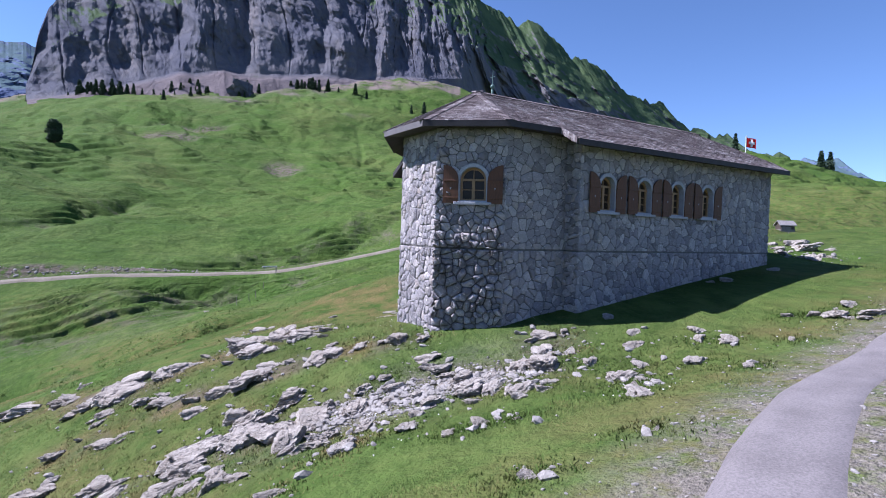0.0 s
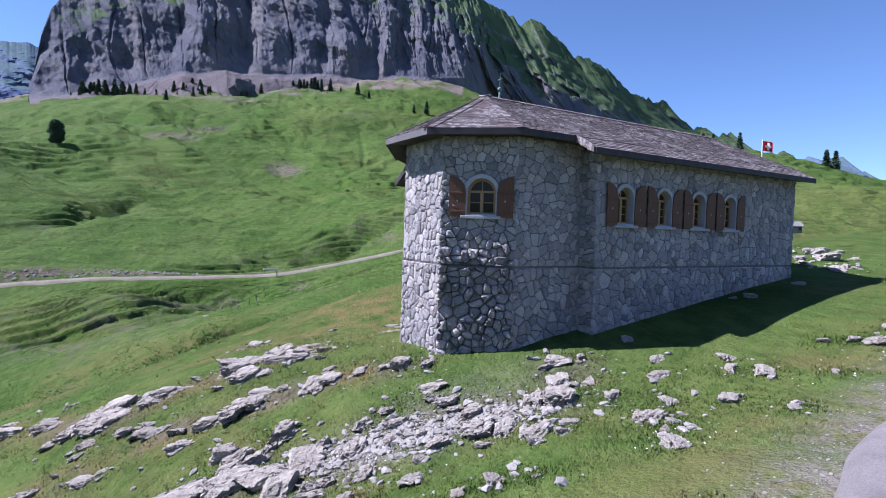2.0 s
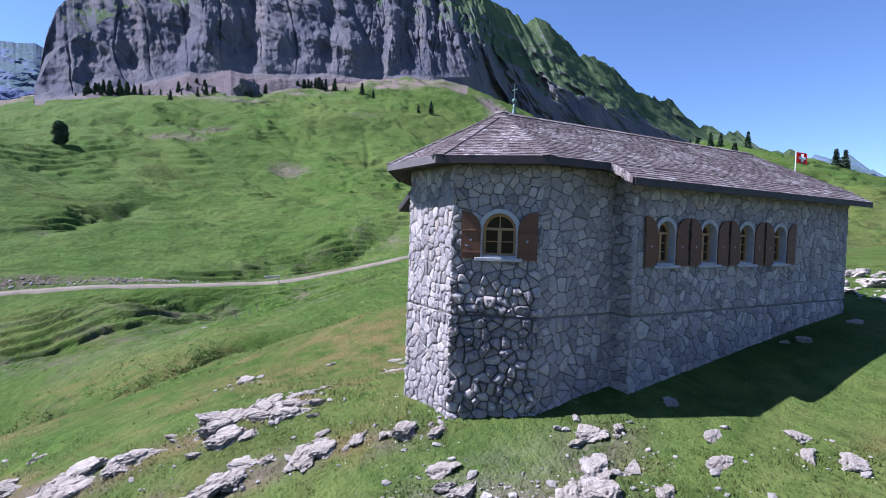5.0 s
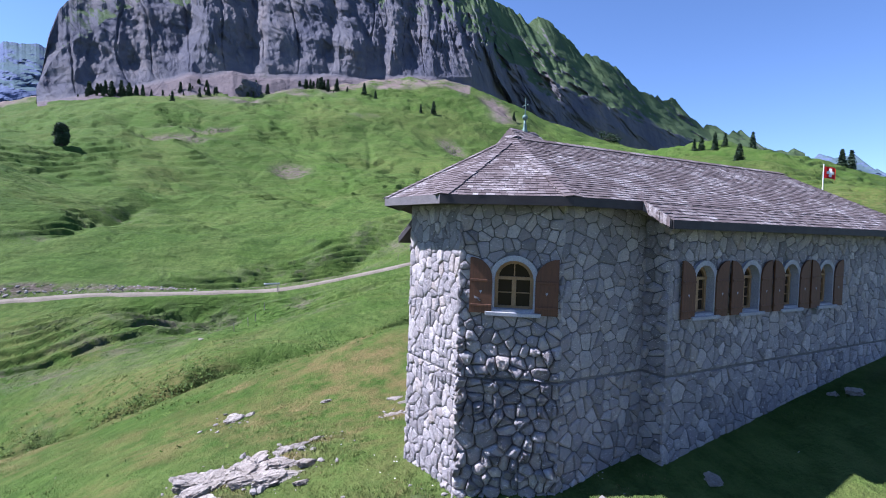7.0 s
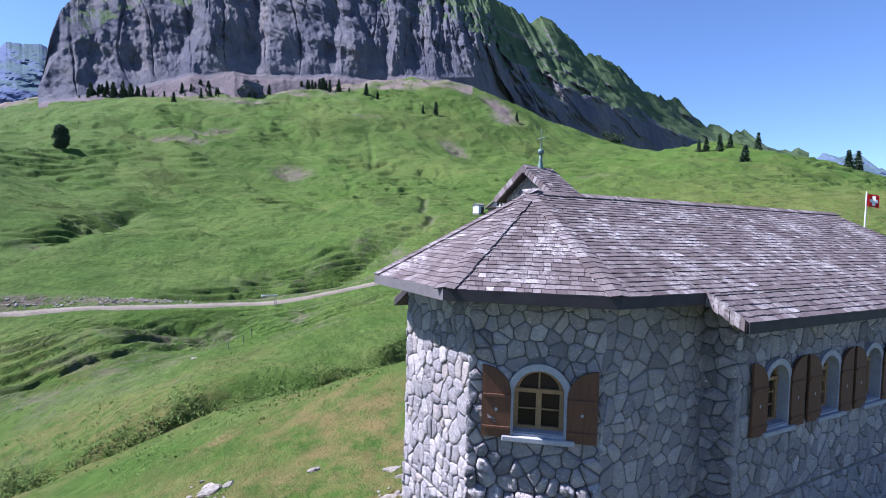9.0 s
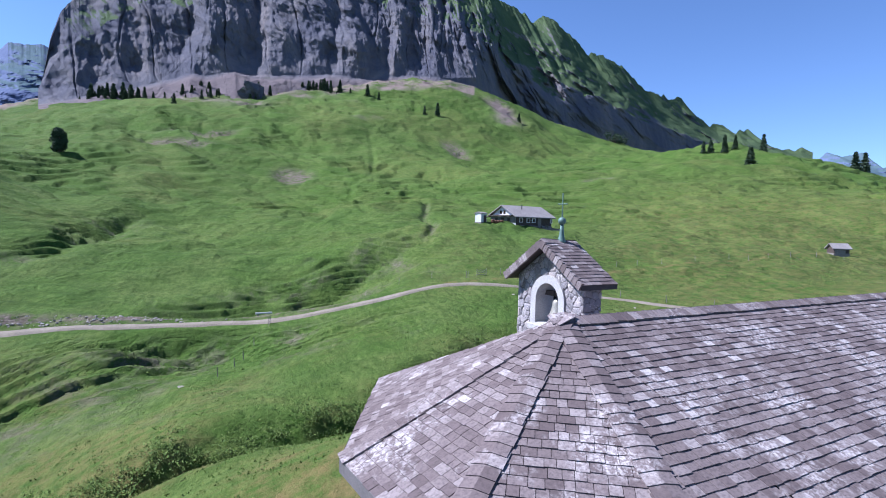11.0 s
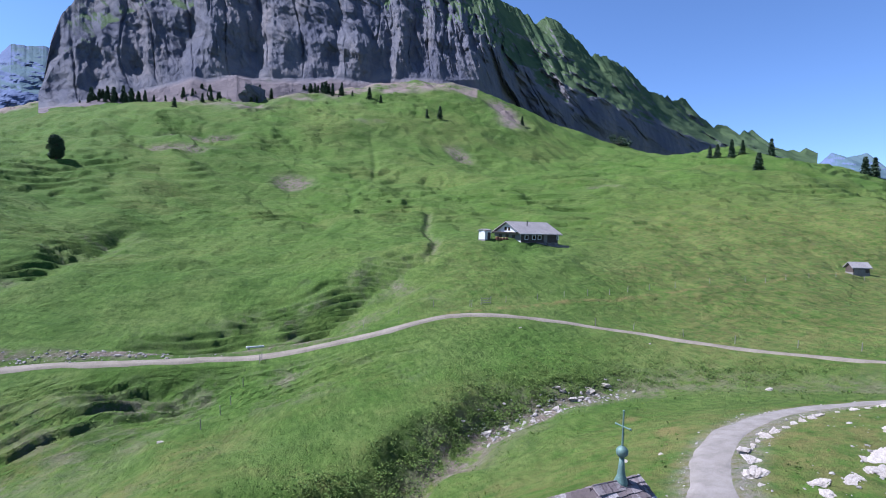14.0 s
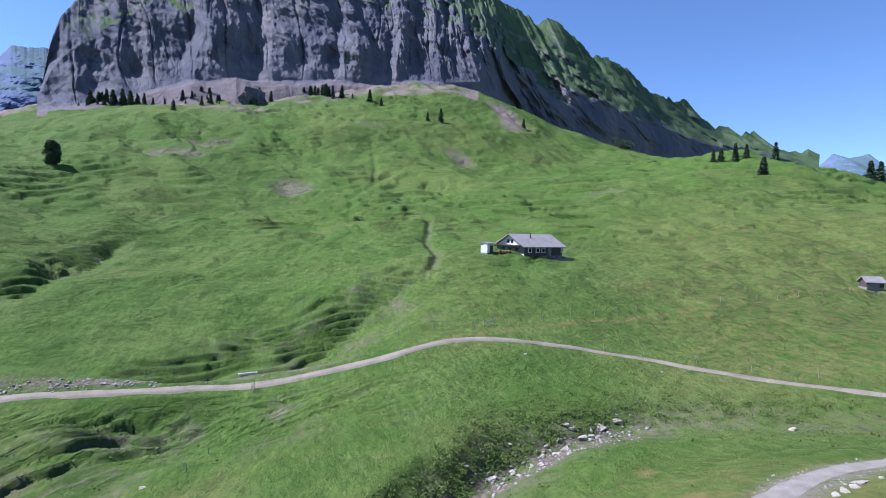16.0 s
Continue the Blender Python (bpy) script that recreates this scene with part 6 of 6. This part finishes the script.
def set_rock(x, y, L, flat, sink, label, group, lean=0.12):
    ob = new("rock", RRNG.choice((SLABS if flat > 0.41 or L > 1.3 else BIG_ROCKS) if L > 0.72 and x < 10 else ROCK_MESHES))
    hz = L * flat * RRNG.uniform(0.8, 1.25)
    turn = Euler((RRNG.uniform(-lean, lean), RRNG.uniform(-lean, lean) - 0.10, RRNG.uniform(-0.5, 0.5) + 0.35))
    ob.matrix_world = Matrix.LocRotScale((x, y, float(land(x, y)) + hz * sink), turn, (L * 0.53, L * RRNG.uniform(0.26, 0.40), hz * 0.5))
    return tagged(ob, label, "rock", group)


for spots, flat, sink, label in ((SLAB, 0.42, 0.03, "large pale limestone slab bedded in the turf"), (WEST, 0.28, 0.03, "weathered layered limestone ledge in dry grass"), (LOW, 0.28, 0.03, "low grey limestone outcrop in the turf"),
                                 (MID, 0.38, 0.05, "grey limestone block among meadow grass"), (APRON, 0.34, 0.03, "pale broken limestone block below the chapel"), (ROADSIDE, 0.3, 0.1, "flat pale boulder beside the lane"),
                                 (NORTH, 0.26, 0.04, "flat limestone ledge on the grassy slope"), (EAST, 0.36, 0.05, "pale limestone boulder behind the chapel"), (PAVEMENT, 0.16, 0.1, "bare white limestone pavement block"),
                                 (SHADE, 0.3, 0.05, "flat grey stone in the turf below the wall"), (CORNER_STONES, 0.25, 0.05, "flat pale stone on the slope behind the apse"), (KERB, 0.24, 0.12, "pale stone edging the gravel path"), (BED, 0.4, 0.12, "pale boulder in the stream bed")):
    for x, y, L in spots:
        set_rock(x, y, L * (0.72 if spots in (WEST, NORTH, LOW) else 0.65 if spots is PAVEMENT else 0.5 if spots is BED else 0.84), flat, sink, label, label.split(" ")[-1] + " rocks")
        if L > 0.7 and spots is not BED and spots is not KERB:
            for k in range(2):
                set_rock(x + RRNG.uniform(-0.65, 0.65) * L, y + RRNG.uniform(-0.45, 0.45) * L, L * RRNG.uniform(0.22, 0.6), flat * 0.95, sink * 0.7, label, label.split(" ")[-1] + " rocks", 0.25)
crag = new("rock", rock_mesh(33, 4))
crag.data.materials[0] = MOUNTAIN
crag.matrix_world = Matrix.LocRotScale((70, 420, float(land(70, 420)) + 3), Euler((0, 0, 0.4)), (11, 8, 9.5))
tagged(crag, "dark wooded rock knoll on the upper meadow", "rock")


def pebbles(name, count, place, lo, hi, label, seed):
    """Many small stones in one mesh."""
    rng = random.Random(seed)
    bm = bmesh.new()
    bmesh.ops.create_icosphere(bm, subdivisions=1, radius=1)
    base = [v.co.copy() for v in bm.verts]
    tris = [tuple(v.index for v in f.verts) for f in bm.faces]
    bm.free()
    verts, faces, got = [], [], 0
    spots = [place(rng) for _ in range(count)]
    zs = land(np.array([s[0] for s in spots]), np.array([s[1] for s in spots]))
    for (x, y), z in zip(spots, zs):
        s = lo * (hi / lo)**(rng.random()**2.2)
        e = Euler((rng.uniform(-0.4, 0.4), rng.uniform(-0.4, 0.4), rng.uniform(0, 6.3))).to_matrix()
        n = len(verts)
        for c in base:
            q = e @ Vector((c.x * s * rng.uniform(0.7, 1.3), c.y * s * rng.uniform(0.5, 0.9), c.z * s * rng.uniform(0.3, 0.6)))
            verts.append((x + q.x, y + q.y, float(z) + s * 0.18 + q.z))
        faces += [tuple(i + n for i in f) for f in tris]
    return tagged(mesh_from(name, verts, faces, RUBBLE), label, "stones", kind="stuff")


def on_rubble(rng):
    t = rng.random()
    return (-6.6 + 3.4 * t + rng.gauss(0, 0.35), -0.4 - 1.4 * t + rng.gauss(0, 0.35))


def round_rocks(rng):
    x, y, L = rng.choice(rng.choice((SLAB, WEST, LOW, MID, APRON, APRON, NORTH, EAST, PAVEMENT)))
    return (x + rng.gauss(0, 0.55) * max(L, 0.6), y + rng.gauss(0, 0.5) * max(L, 0.6))


ROAD_FINE = smooth_line(ROAD, 0.3)
PATH_FINE = smooth_line(CHAPEL_PATH, 0.3)


def verge_of(line, inner, outer):
    def pick(rng):
        k = rng.randrange(1, len(line) - 1)
        (x0, y0), (x1, y1) = line[k - 1], line[k + 1]
        L = math.hypot(x1 - x0, y1 - y0)
        s = rng.choice((-1, 1)) * (inner + (outer - inner) * rng.random()**1.6)
        return line[k][0] - (y1 - y0) / L * s + rng.gauss(0, 0.1), line[k][1] + (x1 - x0) / L * s + rng.gauss(0, 0.1)
    return pick


pebbles("rubble", 1700, on_rubble, 0.02, 0.12, "loose limestone rubble strewn over the turf", 81)
pebbles("scattered_stones", 1100, round_rocks, 0.02, 0.13, "small grey stones scattered round the outcrops", 82)
pebbles("verge_gravel", 2600, verge_of(ROAD_FINE, 0.46, 1.5), 0.008, 0.035, "loose gravel along the asphalt lane", 83)
pebbles("path_gravel", 500, verge_of(PATH_FINE, 0.8, 1.6), 0.02, 0.10, "stones along the gravel path", 84)


pebbles("bank_stones", 420, verge_of(smooth_line([(-30, 70.6), (-14, 66.9), (-7.4, 64.5), (-0.4, 61.9), (4, 60)], 0.4), 0.0, 1.3), 0.04, 0.28, "grey stones fallen from the bank above the track", 86)


def in_stream(rng):
    t = rng.random()
    k = int(t * 5)
    x0, y0 = STREAM[5 + k]
    x1, y1 = STREAM[6 + k]
    f = rng.random()
    return (x0 + (x1 - x0) * f + rng.gauss(0, 0.9), y0 + (y1 - y0) * f + rng.gauss(0, 0.9))


pebbles("stream_stones", 420, in_stream, 0.04, 0.24, "pale stones filling the stream bed", 85)


# ---- trees and scrub ----
def leaf_cloud(bm, centre, radius, count, size, rng, droop=0.0):
    for _ in range(count):
        d = Vector((rng.gauss(0, 1), rng.gauss(0, 1), rng.gauss(0, 1)))
        d = d.normalized() * rng.random()**0.4
        p = Vector(centre) + Vector((d.x * radius[0], d.y * radius[1], d.z * radius[2]))
        a = Vector((rng.gauss(0, 1), rng.gauss(0, 1), rng.gauss(-droop, 0.6))).normalized() * size * rng.uniform(0.6, 1.4)
        b = a.cross(Vector((rng.gauss(0, 1), rng.gauss(0, 1), rng.gauss(0, 1)))).normalized() * size * rng.uniform(0.3, 0.7)
        bm.faces.new([bm.verts.new(q) for q in (p - a, p + b, p + a, p - b)])


def spruce(seed, label):
    """A spruce of 10 m: trunk and whorls of drooping boughs."""
    rng = random.Random(seed)
    tree = empty("spruce", label, "tree", (0, 0, 0), "mountain conifers")
    part("trunk", tube(bmesh.new(), [(0, 0, -1.5), (0.05, 0, 4), (0, 0.05, 9.7)], [0.26, 0.16, 0.02], 8), BARK, tree)
    bm = bmesh.new()
    z = 0.6
    while z < 9.8:
        reach = (1 - z / 10.2)**0.85 * 2.1 + 0.12
        for k in range(6):
            a = rng.uniform(0, 6.3)
            r = reach * rng.uniform(0.65, 1.15)
            for s in range(4):
                f = (s + 0.6) / 4
                leaf_cloud(bm, (math.cos(a) * r * f, math.sin(a) * r * f, z - 0.45 * r * f * f + 0.1), (0.3, 0.3, 0.2), 3, 0.38 + 0.1 * reach / 2, rng, 0.4)
        z += 0.42
    part("crown", bm, NEEDLES, tree)
    return tree


def broad_tree(seed, label, height=13, spread=4.2):
    rng = random.Random(seed)
    tree = empty("tree", label, "tree")
    part("trunk", tube(bmesh.new(), [(0, 0, -1.5), (0.1, 0, height * 0.3), (0, 0.1, height * 0.85)], [0.45, 0.32, 0.06], 9), BARK, tree)
    limbs, crown = bmesh.new(), bmesh.new()
    for k in range(52):
        a, zc = rng.uniform(0, 6.3), height * rng.uniform(0.10, 0.93)
        r = spread * math.sin(math.pi * min(0.97, (zc / height) * 0.85 + 0.12))**0.7 * rng.uniform(0.35, 0.8)
        end = (math.cos(a) * r, math.sin(a) * r, zc)
        tube(limbs, [(0, 0, zc * 0.7), end], [0.12, 0.03], 5)
        leaf_cloud(crown, end, (1.2, 1.2, 1.3), 200, 0.34, rng)
    part("limbs", limbs, BARK, tree)
    part("crown", crown, NEEDLES, tree)
    return tree


big_tree = broad_tree(91, "lone dark conifer standing on the open slope", 8.6, 2.7)
big_tree.matrix_world = Matrix.Translation((-31.6, 244.7, float(land(-31.6, 244.7)))) @ Matrix.Diagonal((1, 1, 0.98, 1))
kinds = [spruce(92 + k, "dark green spruce below the rock face") for k in range(3)]
TRNG = random.Random(95)
FOOT_TREES = [(-36, 464), (-31, 462), (-26, 459), (-22, 456), (-16, 452), (-11, 447), (-6, 443), (3, 448), (14, 398), (22, 446), (30, 444), (38, 442), (30, 462), (33, 458), (35, 452), (39, 427), (47, 458), (60, 470), (66, 420), (72, 424), (97, 458), (107, 445), (112, 433), (115, 430), (119, 417), (121, 420), (124, 413), (129, 407), (142, 381), (147, 371), (166, 334), (174, 330), (238, 322)]
CREST_TREES = [(250, 179), (249, 174), (251, 168), (256, 171), (252, 163), (264, 156), (221, 136), (294, 129), (301, 128)]
for spots, lo, hi in ((FOOT_TREES, 0.45, 1.05), (CREST_TREES, 0.55, 0.9)):
    for x, y in spots:
        for k in range(5 if spots is FOOT_TREES and y > 400 else 1):
            px, py = x + (TRNG.uniform(-8, 8) if k else 0), y + (TRNG.uniform(-7, 7) if k else 0)
            s = TRNG.uniform(lo, hi) * (TRNG.uniform(0.3, 0.85) if k else 1) * (1.4 if x < 0 else 1.1)
            w = s * TRNG.uniform(1.0, 1.6)
            m = Matrix.Translation((px, py, float(land(px, py)))) @ Euler((0, 0, TRNG.uniform(0, 6.3))).to_matrix().to_4x4() @ Matrix.Diagonal((w, w, s, 1))
            if kinds[0].location.length < 0.001:
                kinds[0].matrix_world = m
            elif kinds[1].location.length < 0.001:
                kinds[1].matrix_world = m
            elif kinds[2].location.length < 0.001:
                kinds[2].matrix_world = m
            else:
                src = kinds[TRNG.randrange(3)]
                t = copy_thing(src, m)
                t.matrix_basis = m


def shrub(seed, label, s):
    rng = random.Random(seed)
    ob = empty("shrub", label, "shrub")
    bm = bmesh.new()
    for k in range(9):
        tube(bm, [(0, 0, -0.2), (rng.gauss(0, 0.5) * s, rng.gauss(0, 0.4) * s, rng.uniform(0.5, 0.9) * s)], [0.05 * s, 0.02 * s], 5)
    part("stems", bm, BARK, ob)
    bm = bmesh.new()
    for k in range(14):
        leaf_cloud(bm, (rng.gauss(0, 0.55) * s, rng.gauss(0, 0.4) * s, rng.uniform(0.2, 0.85) * s), (0.4 * s, 0.4 * s, 0.32 * s), 60, 0.10 * s, rng)
    part("foliage", bm, NEEDLES, ob)
    return ob


crest_bush = shrub(101, "dark rounded conifer thicket on the ridge crest", 7.5)
crest_bush.matrix_world = Matrix.Translation((333, 318, float(land(333, 318)) - 0.5))


def scrub_patch():
    """Low alder and alpine-rose scrub along the stream and gullies, one mesh of small leaves."""
    rng = np.random.RandomState(7)
    pts = []
    for line, n, wide, sx in ((STREAM[2:10], 480, 1.8, (0.3, 0.8)), (STREAM[4:10], 160, 4.0, (0.8, 2.0)), (STREAM[9:17], 900, 1.7, (0.0, 0.9))):
        for _ in range(n):
            k = rng.randint(len(line) - 1)
            f = rng.rand()
            x = line[k][0] + (line[k + 1][0] - line[k][0]) * f + rng.normal() * wide + sx[0]
            y = line[k][1] + (line[k + 1][1] - line[k][1]) * f + abs(rng.normal()) * wide * 0.8 + sx[1]
            pts.append((x, y, rng.uniform(0.15, 0.5)))
    pts = np.array(pts)
    pts = pts[off_line(pts[:, 0], pts[:, 1], FARM_TRACK)[0] > 2.2]
    z = land(pts[:, 0], pts[:, 1])
    n = 42
    c = np.repeat(np.c_[pts[:, :2], z + pts[:, 2] * 0.25], n, 0)
    s = np.repeat(pts[:, 2], n)[:, None]
    c = c + rng.normal(size=c.shape) * s * np.array([0.55, 0.55, 0.26])
    a = rng.normal(size=c.shape)
    a = a / np.linalg.norm(a, axis=1)[:, None] * s * 0.16
    b = np.cross(a, rng.normal(size=c.shape))
    b = b / np.linalg.norm(b, axis=1)[:, None] * s * 0.09
    facing = np.cross(a, b) @ np.array([-0.5, -0.8, 0.8])
    b = b * np.where(facing < 0, 1, -1)[:, None]
    up = rng.normal(size=c.shape) * 0.4 + np.array([0, 0, 1.0])
    quads(c, a, b, "scrub", SHRUB, "low dark green scrub along stream and gullies", "scrub", None, up)


def quads(c, a, b, name, material, label, category, blade=None, normals=None, dry=None):
    v = np.stack([c - b, c + b, c + a], 1) if blade is not None else np.stack([c - a, c + b, c + a, c - b], 1)
    k = v.shape[1]
    me = bpy.data.meshes.new(name)
    me.vertices.add(len(c) * k)
    me.vertices.foreach_set("co", v.reshape(-1).astype(np.float32))
    me.loops.add(len(c) * k)
    me.loops.foreach_set("vertex_index", np.arange(len(c) * k, dtype=np.int32))
    me.polygons.add(len(c))
    me.polygons.foreach_set("loop_start", np.arange(0, len(c) * k, k, dtype=np.int32))
    me.update(calc_edges=True)
    me.materials.append(material)
    normals = blade if normals is None else normals
    if normals is not None:
        me.normals_split_custom_set_from_vertices(np.repeat(normals / np.linalg.norm(normals, axis=1)[:, None], k, 0).astype(np.float32))
    if dry is not None:
        me.attributes.new("dry", 'FLOAT', 'POINT').data.foreach_set("value", np.repeat(dry, k).astype(np.float32))
    return tagged(new(name, me), label, category, kind="stuff")


scrub_patch()


def meadow_grass(count, v0, v1, lo, hi, name, seed, west=False):
    rng = np.random.RandomState(seed)
    v = v0 + (v1 - v0) * rng.rand(count)**1.3
    u = (rng.rand(count) * 2 - 1) * (v * 0.9 + 3.5)
    if west:
        u = -rng.rand(count) * (v * 0.95 + 3)
    x, y = OX + v * AX + u * AY, OY + v * AY - u * AX
    keep = (off_line(x, y, ROAD)[0] > 0.6 + 0.5 * rng.rand(count)**2) & (off_line(x, y, CHAPEL_PATH)[0] > 1.0)
    keep &= ~((x > -0.1) & (x < 8.4) & (y > -0.1) & (y < 6)) & ~((x > -3.2) & (x < 0.2) & (y > 1.2) & (y < 6))
    keep &= rough2(x, y, 1.1, 3, 141) > -0.45
    x, y = x[keep], y[keep]
    z, soil, dry, scrub, scree, stony = land(x, y, True)
    keep = np.maximum(soil, stony) < 0.25 + 0.6 * rng.rand(len(x))
    x, y, z, dry = x[keep], y[keep], z[keep], dry[keep]
    n = len(x)
    h = (lo + (hi - lo) * rng.rand(n)**2) * np.clip(0.8 + 0.6 * rough2(x, y, 2.0, 2, 151), 0.4, 1.6)
    a = np.stack([rng.normal(size=n) * 0.45 * h, rng.normal(size=n) * 0.45 * h, h], 1)
    t = math.atan2(-AX, AY) + rng.normal(size=n) * 0.7
    w = 0.005 + 0.06 * h
    b = np.stack([np.cos(t) * w, np.sin(t) * w, 0 * w], 1)
    b = b * np.where(np.cross(b, a) @ np.array([-AX, -AY, 0.3]) > 0, 1, -1)[:, None]
    up = np.stack([0.35 * rng.normal(size=n), 0.35 * rng.normal(size=n), 1 + 0 * h], 1)
    quads(np.stack([x, y, z - 0.01], 1), a, b, name, BLADE, "short green meadow grass with taller tufts", "grass", up, None, dry)


meadow_grass(520000, 1.0, 16, 0.014, 0.052, "grass", 161)
meadow_grass(90000, 14, 45, 0.03, 0.10, "meadow_grass", 162)
meadow_grass(230000, 13, 34, 0.02, 0.07, "slope_grass", 163, True)


def meadow_tufts(count, v0, v1, seed):
    """Coarse tussocks and dwarf shrubs over the far slopes, three leaves each."""
    rng = np.random.RandomState(seed)
    v = v0 * (v1 / v0)**rng.rand(count)
    u = (rng.rand(count) * 2 - 1) * 0.92 * (v + 4)
    x, y = OX + v * AX + u * AY, OY + v * AY - u * AX
    patch = 0.7 * rough2(x, y, 6, 3, 201) + 0.5 * rough2(x, y, 30, 3, 202)
    keep = (off_line(x, y, FARM_TRACK)[0] > 1.8) & (off_line(x, y, CHAPEL_PATH)[0] > 1.8) & ((y > 7) | (v > 40))
    keep &= ~((np.abs(x - 57) < 7) & (np.abs(y - 78) < 6))
    x, y, v, patch = x[keep], y[keep], v[keep], patch[keep]
    z, soil, dry, scrub, scree, stony = land(x, y, True)
    wild = 0.22 * scrub + 0.12 * np.clip((58 - v) / 20, 0, 1) * np.clip(patch + 0.2, 0, 1)
    keep = (np.maximum(soil, scree) < 0.4 * rng.rand(len(x)) + 0.2) & (wild > rng.rand(len(x)))
    x, y, z, v, dry, scrub = (np.repeat(q[keep], 3) for q in (x, y, z, v, dry, scrub))
    n = len(x)
    h = (0.05 + 0.0013 * np.minimum(v, 170)) * (0.4 + 0.8 * rng.rand(n))
    a = np.stack([rng.normal(size=n) * 0.6 * h, rng.normal(size=n) * 0.6 * h, h], 1)
    t = math.atan2(-AX, AY) + rng.normal(size=n) * 0.9
    b = np.stack([np.cos(t) * h * 0.55, np.sin(t) * h * 0.55, 0 * h], 1)
    up = np.stack([0.45 * rng.normal(size=n), 0.45 * rng.normal(size=n), 1 + 0 * h], 1)
    c = np.stack([x + rng.normal(size=n) * h * 0.6, y + rng.normal(size=n) * h * 0.6, z - 0.03 * h], 1)
    quads(c, a, b, "tussocks", TUSSOCK, "coarse grass tussocks over the far slopes", "grass", up, None, dry * 0.7)


meadow_tufts(260000, 17, 300, 191)

def rock_tufts(count, seed):
    """Taller, half-withered grass and heath between the ledges."""
    rng = np.random.RandomState(seed)
    spots = np.array([q for group in (SLAB, WEST, LOW, MID, APRON, NORTH, ROADSIDE) for q in group])
    k = rng.randint(len(spots), size=count // 9)
    reach = np.maximum(spots[k, 2], 0.5)
    cx, cy = spots[k, 0] + rng.normal(size=len(k)) * 0.55 * reach, spots[k, 1] + rng.normal(size=len(k)) * 0.45 * reach
    brown = np.clip(rough2(cx, cy, 1.4, 2, 211) * 1.2 + 0.45, 0, 1)
    cx, cy, brown = (np.repeat(q, 9) for q in (cx, cy, brown))
    n = len(cx)
    x, y = cx + rng.normal(size=n) * 0.035, cy + rng.normal(size=n) * 0.035
    h = 0.02 + 0.045 * rng.rand(n)**1.5
    a = np.stack([rng.normal(size=n) * 0.5 * h, rng.normal(size=n) * 0.5 * h, h], 1)
    t = rng.rand(n) * 6.3
    b = np.stack([np.cos(t), np.sin(t), 0 * t], 1) * (0.004 + 0.05 * h)[:, None]
    up = np.stack([0.4 * rng.normal(size=n), 0.4 * rng.normal(size=n), 1 + 0 * h], 1)
    quads(np.stack([x, y, land(x, y) - 0.01], 1), a, b, "ledge_grass", BLADE, "taller half-withered grass between the rock ledges", "grass", up, None, brown)


rock_tufts(110000, 221)
frng = np.random.RandomState(171)
fx, fy = -7 + 9 * frng.rand(900), -5 + 11 * frng.rand(900)
ok = (rough2(fx, fy, 1.6, 2, 181) > 0.15) & ~((fx > -3.4) & (fy > 0.4))
fx, fy = fx[ok], fy[ok]
fz = land(fx, fy) + 0.07 + 0.06 * frng.rand(len(fx))
quads(np.stack([fx, fy, fz], 1), np.stack([0.014 + 0 * fx, 0 * fx, 0.004 * frng.normal(size=len(fx))], 1), np.stack([0 * fx, 0.014 + 0 * fx, 0.006 * frng.normal(size=len(fx))], 1), "flowers", WHITE_PAINT, "tiny white meadow flowers", "flowers")

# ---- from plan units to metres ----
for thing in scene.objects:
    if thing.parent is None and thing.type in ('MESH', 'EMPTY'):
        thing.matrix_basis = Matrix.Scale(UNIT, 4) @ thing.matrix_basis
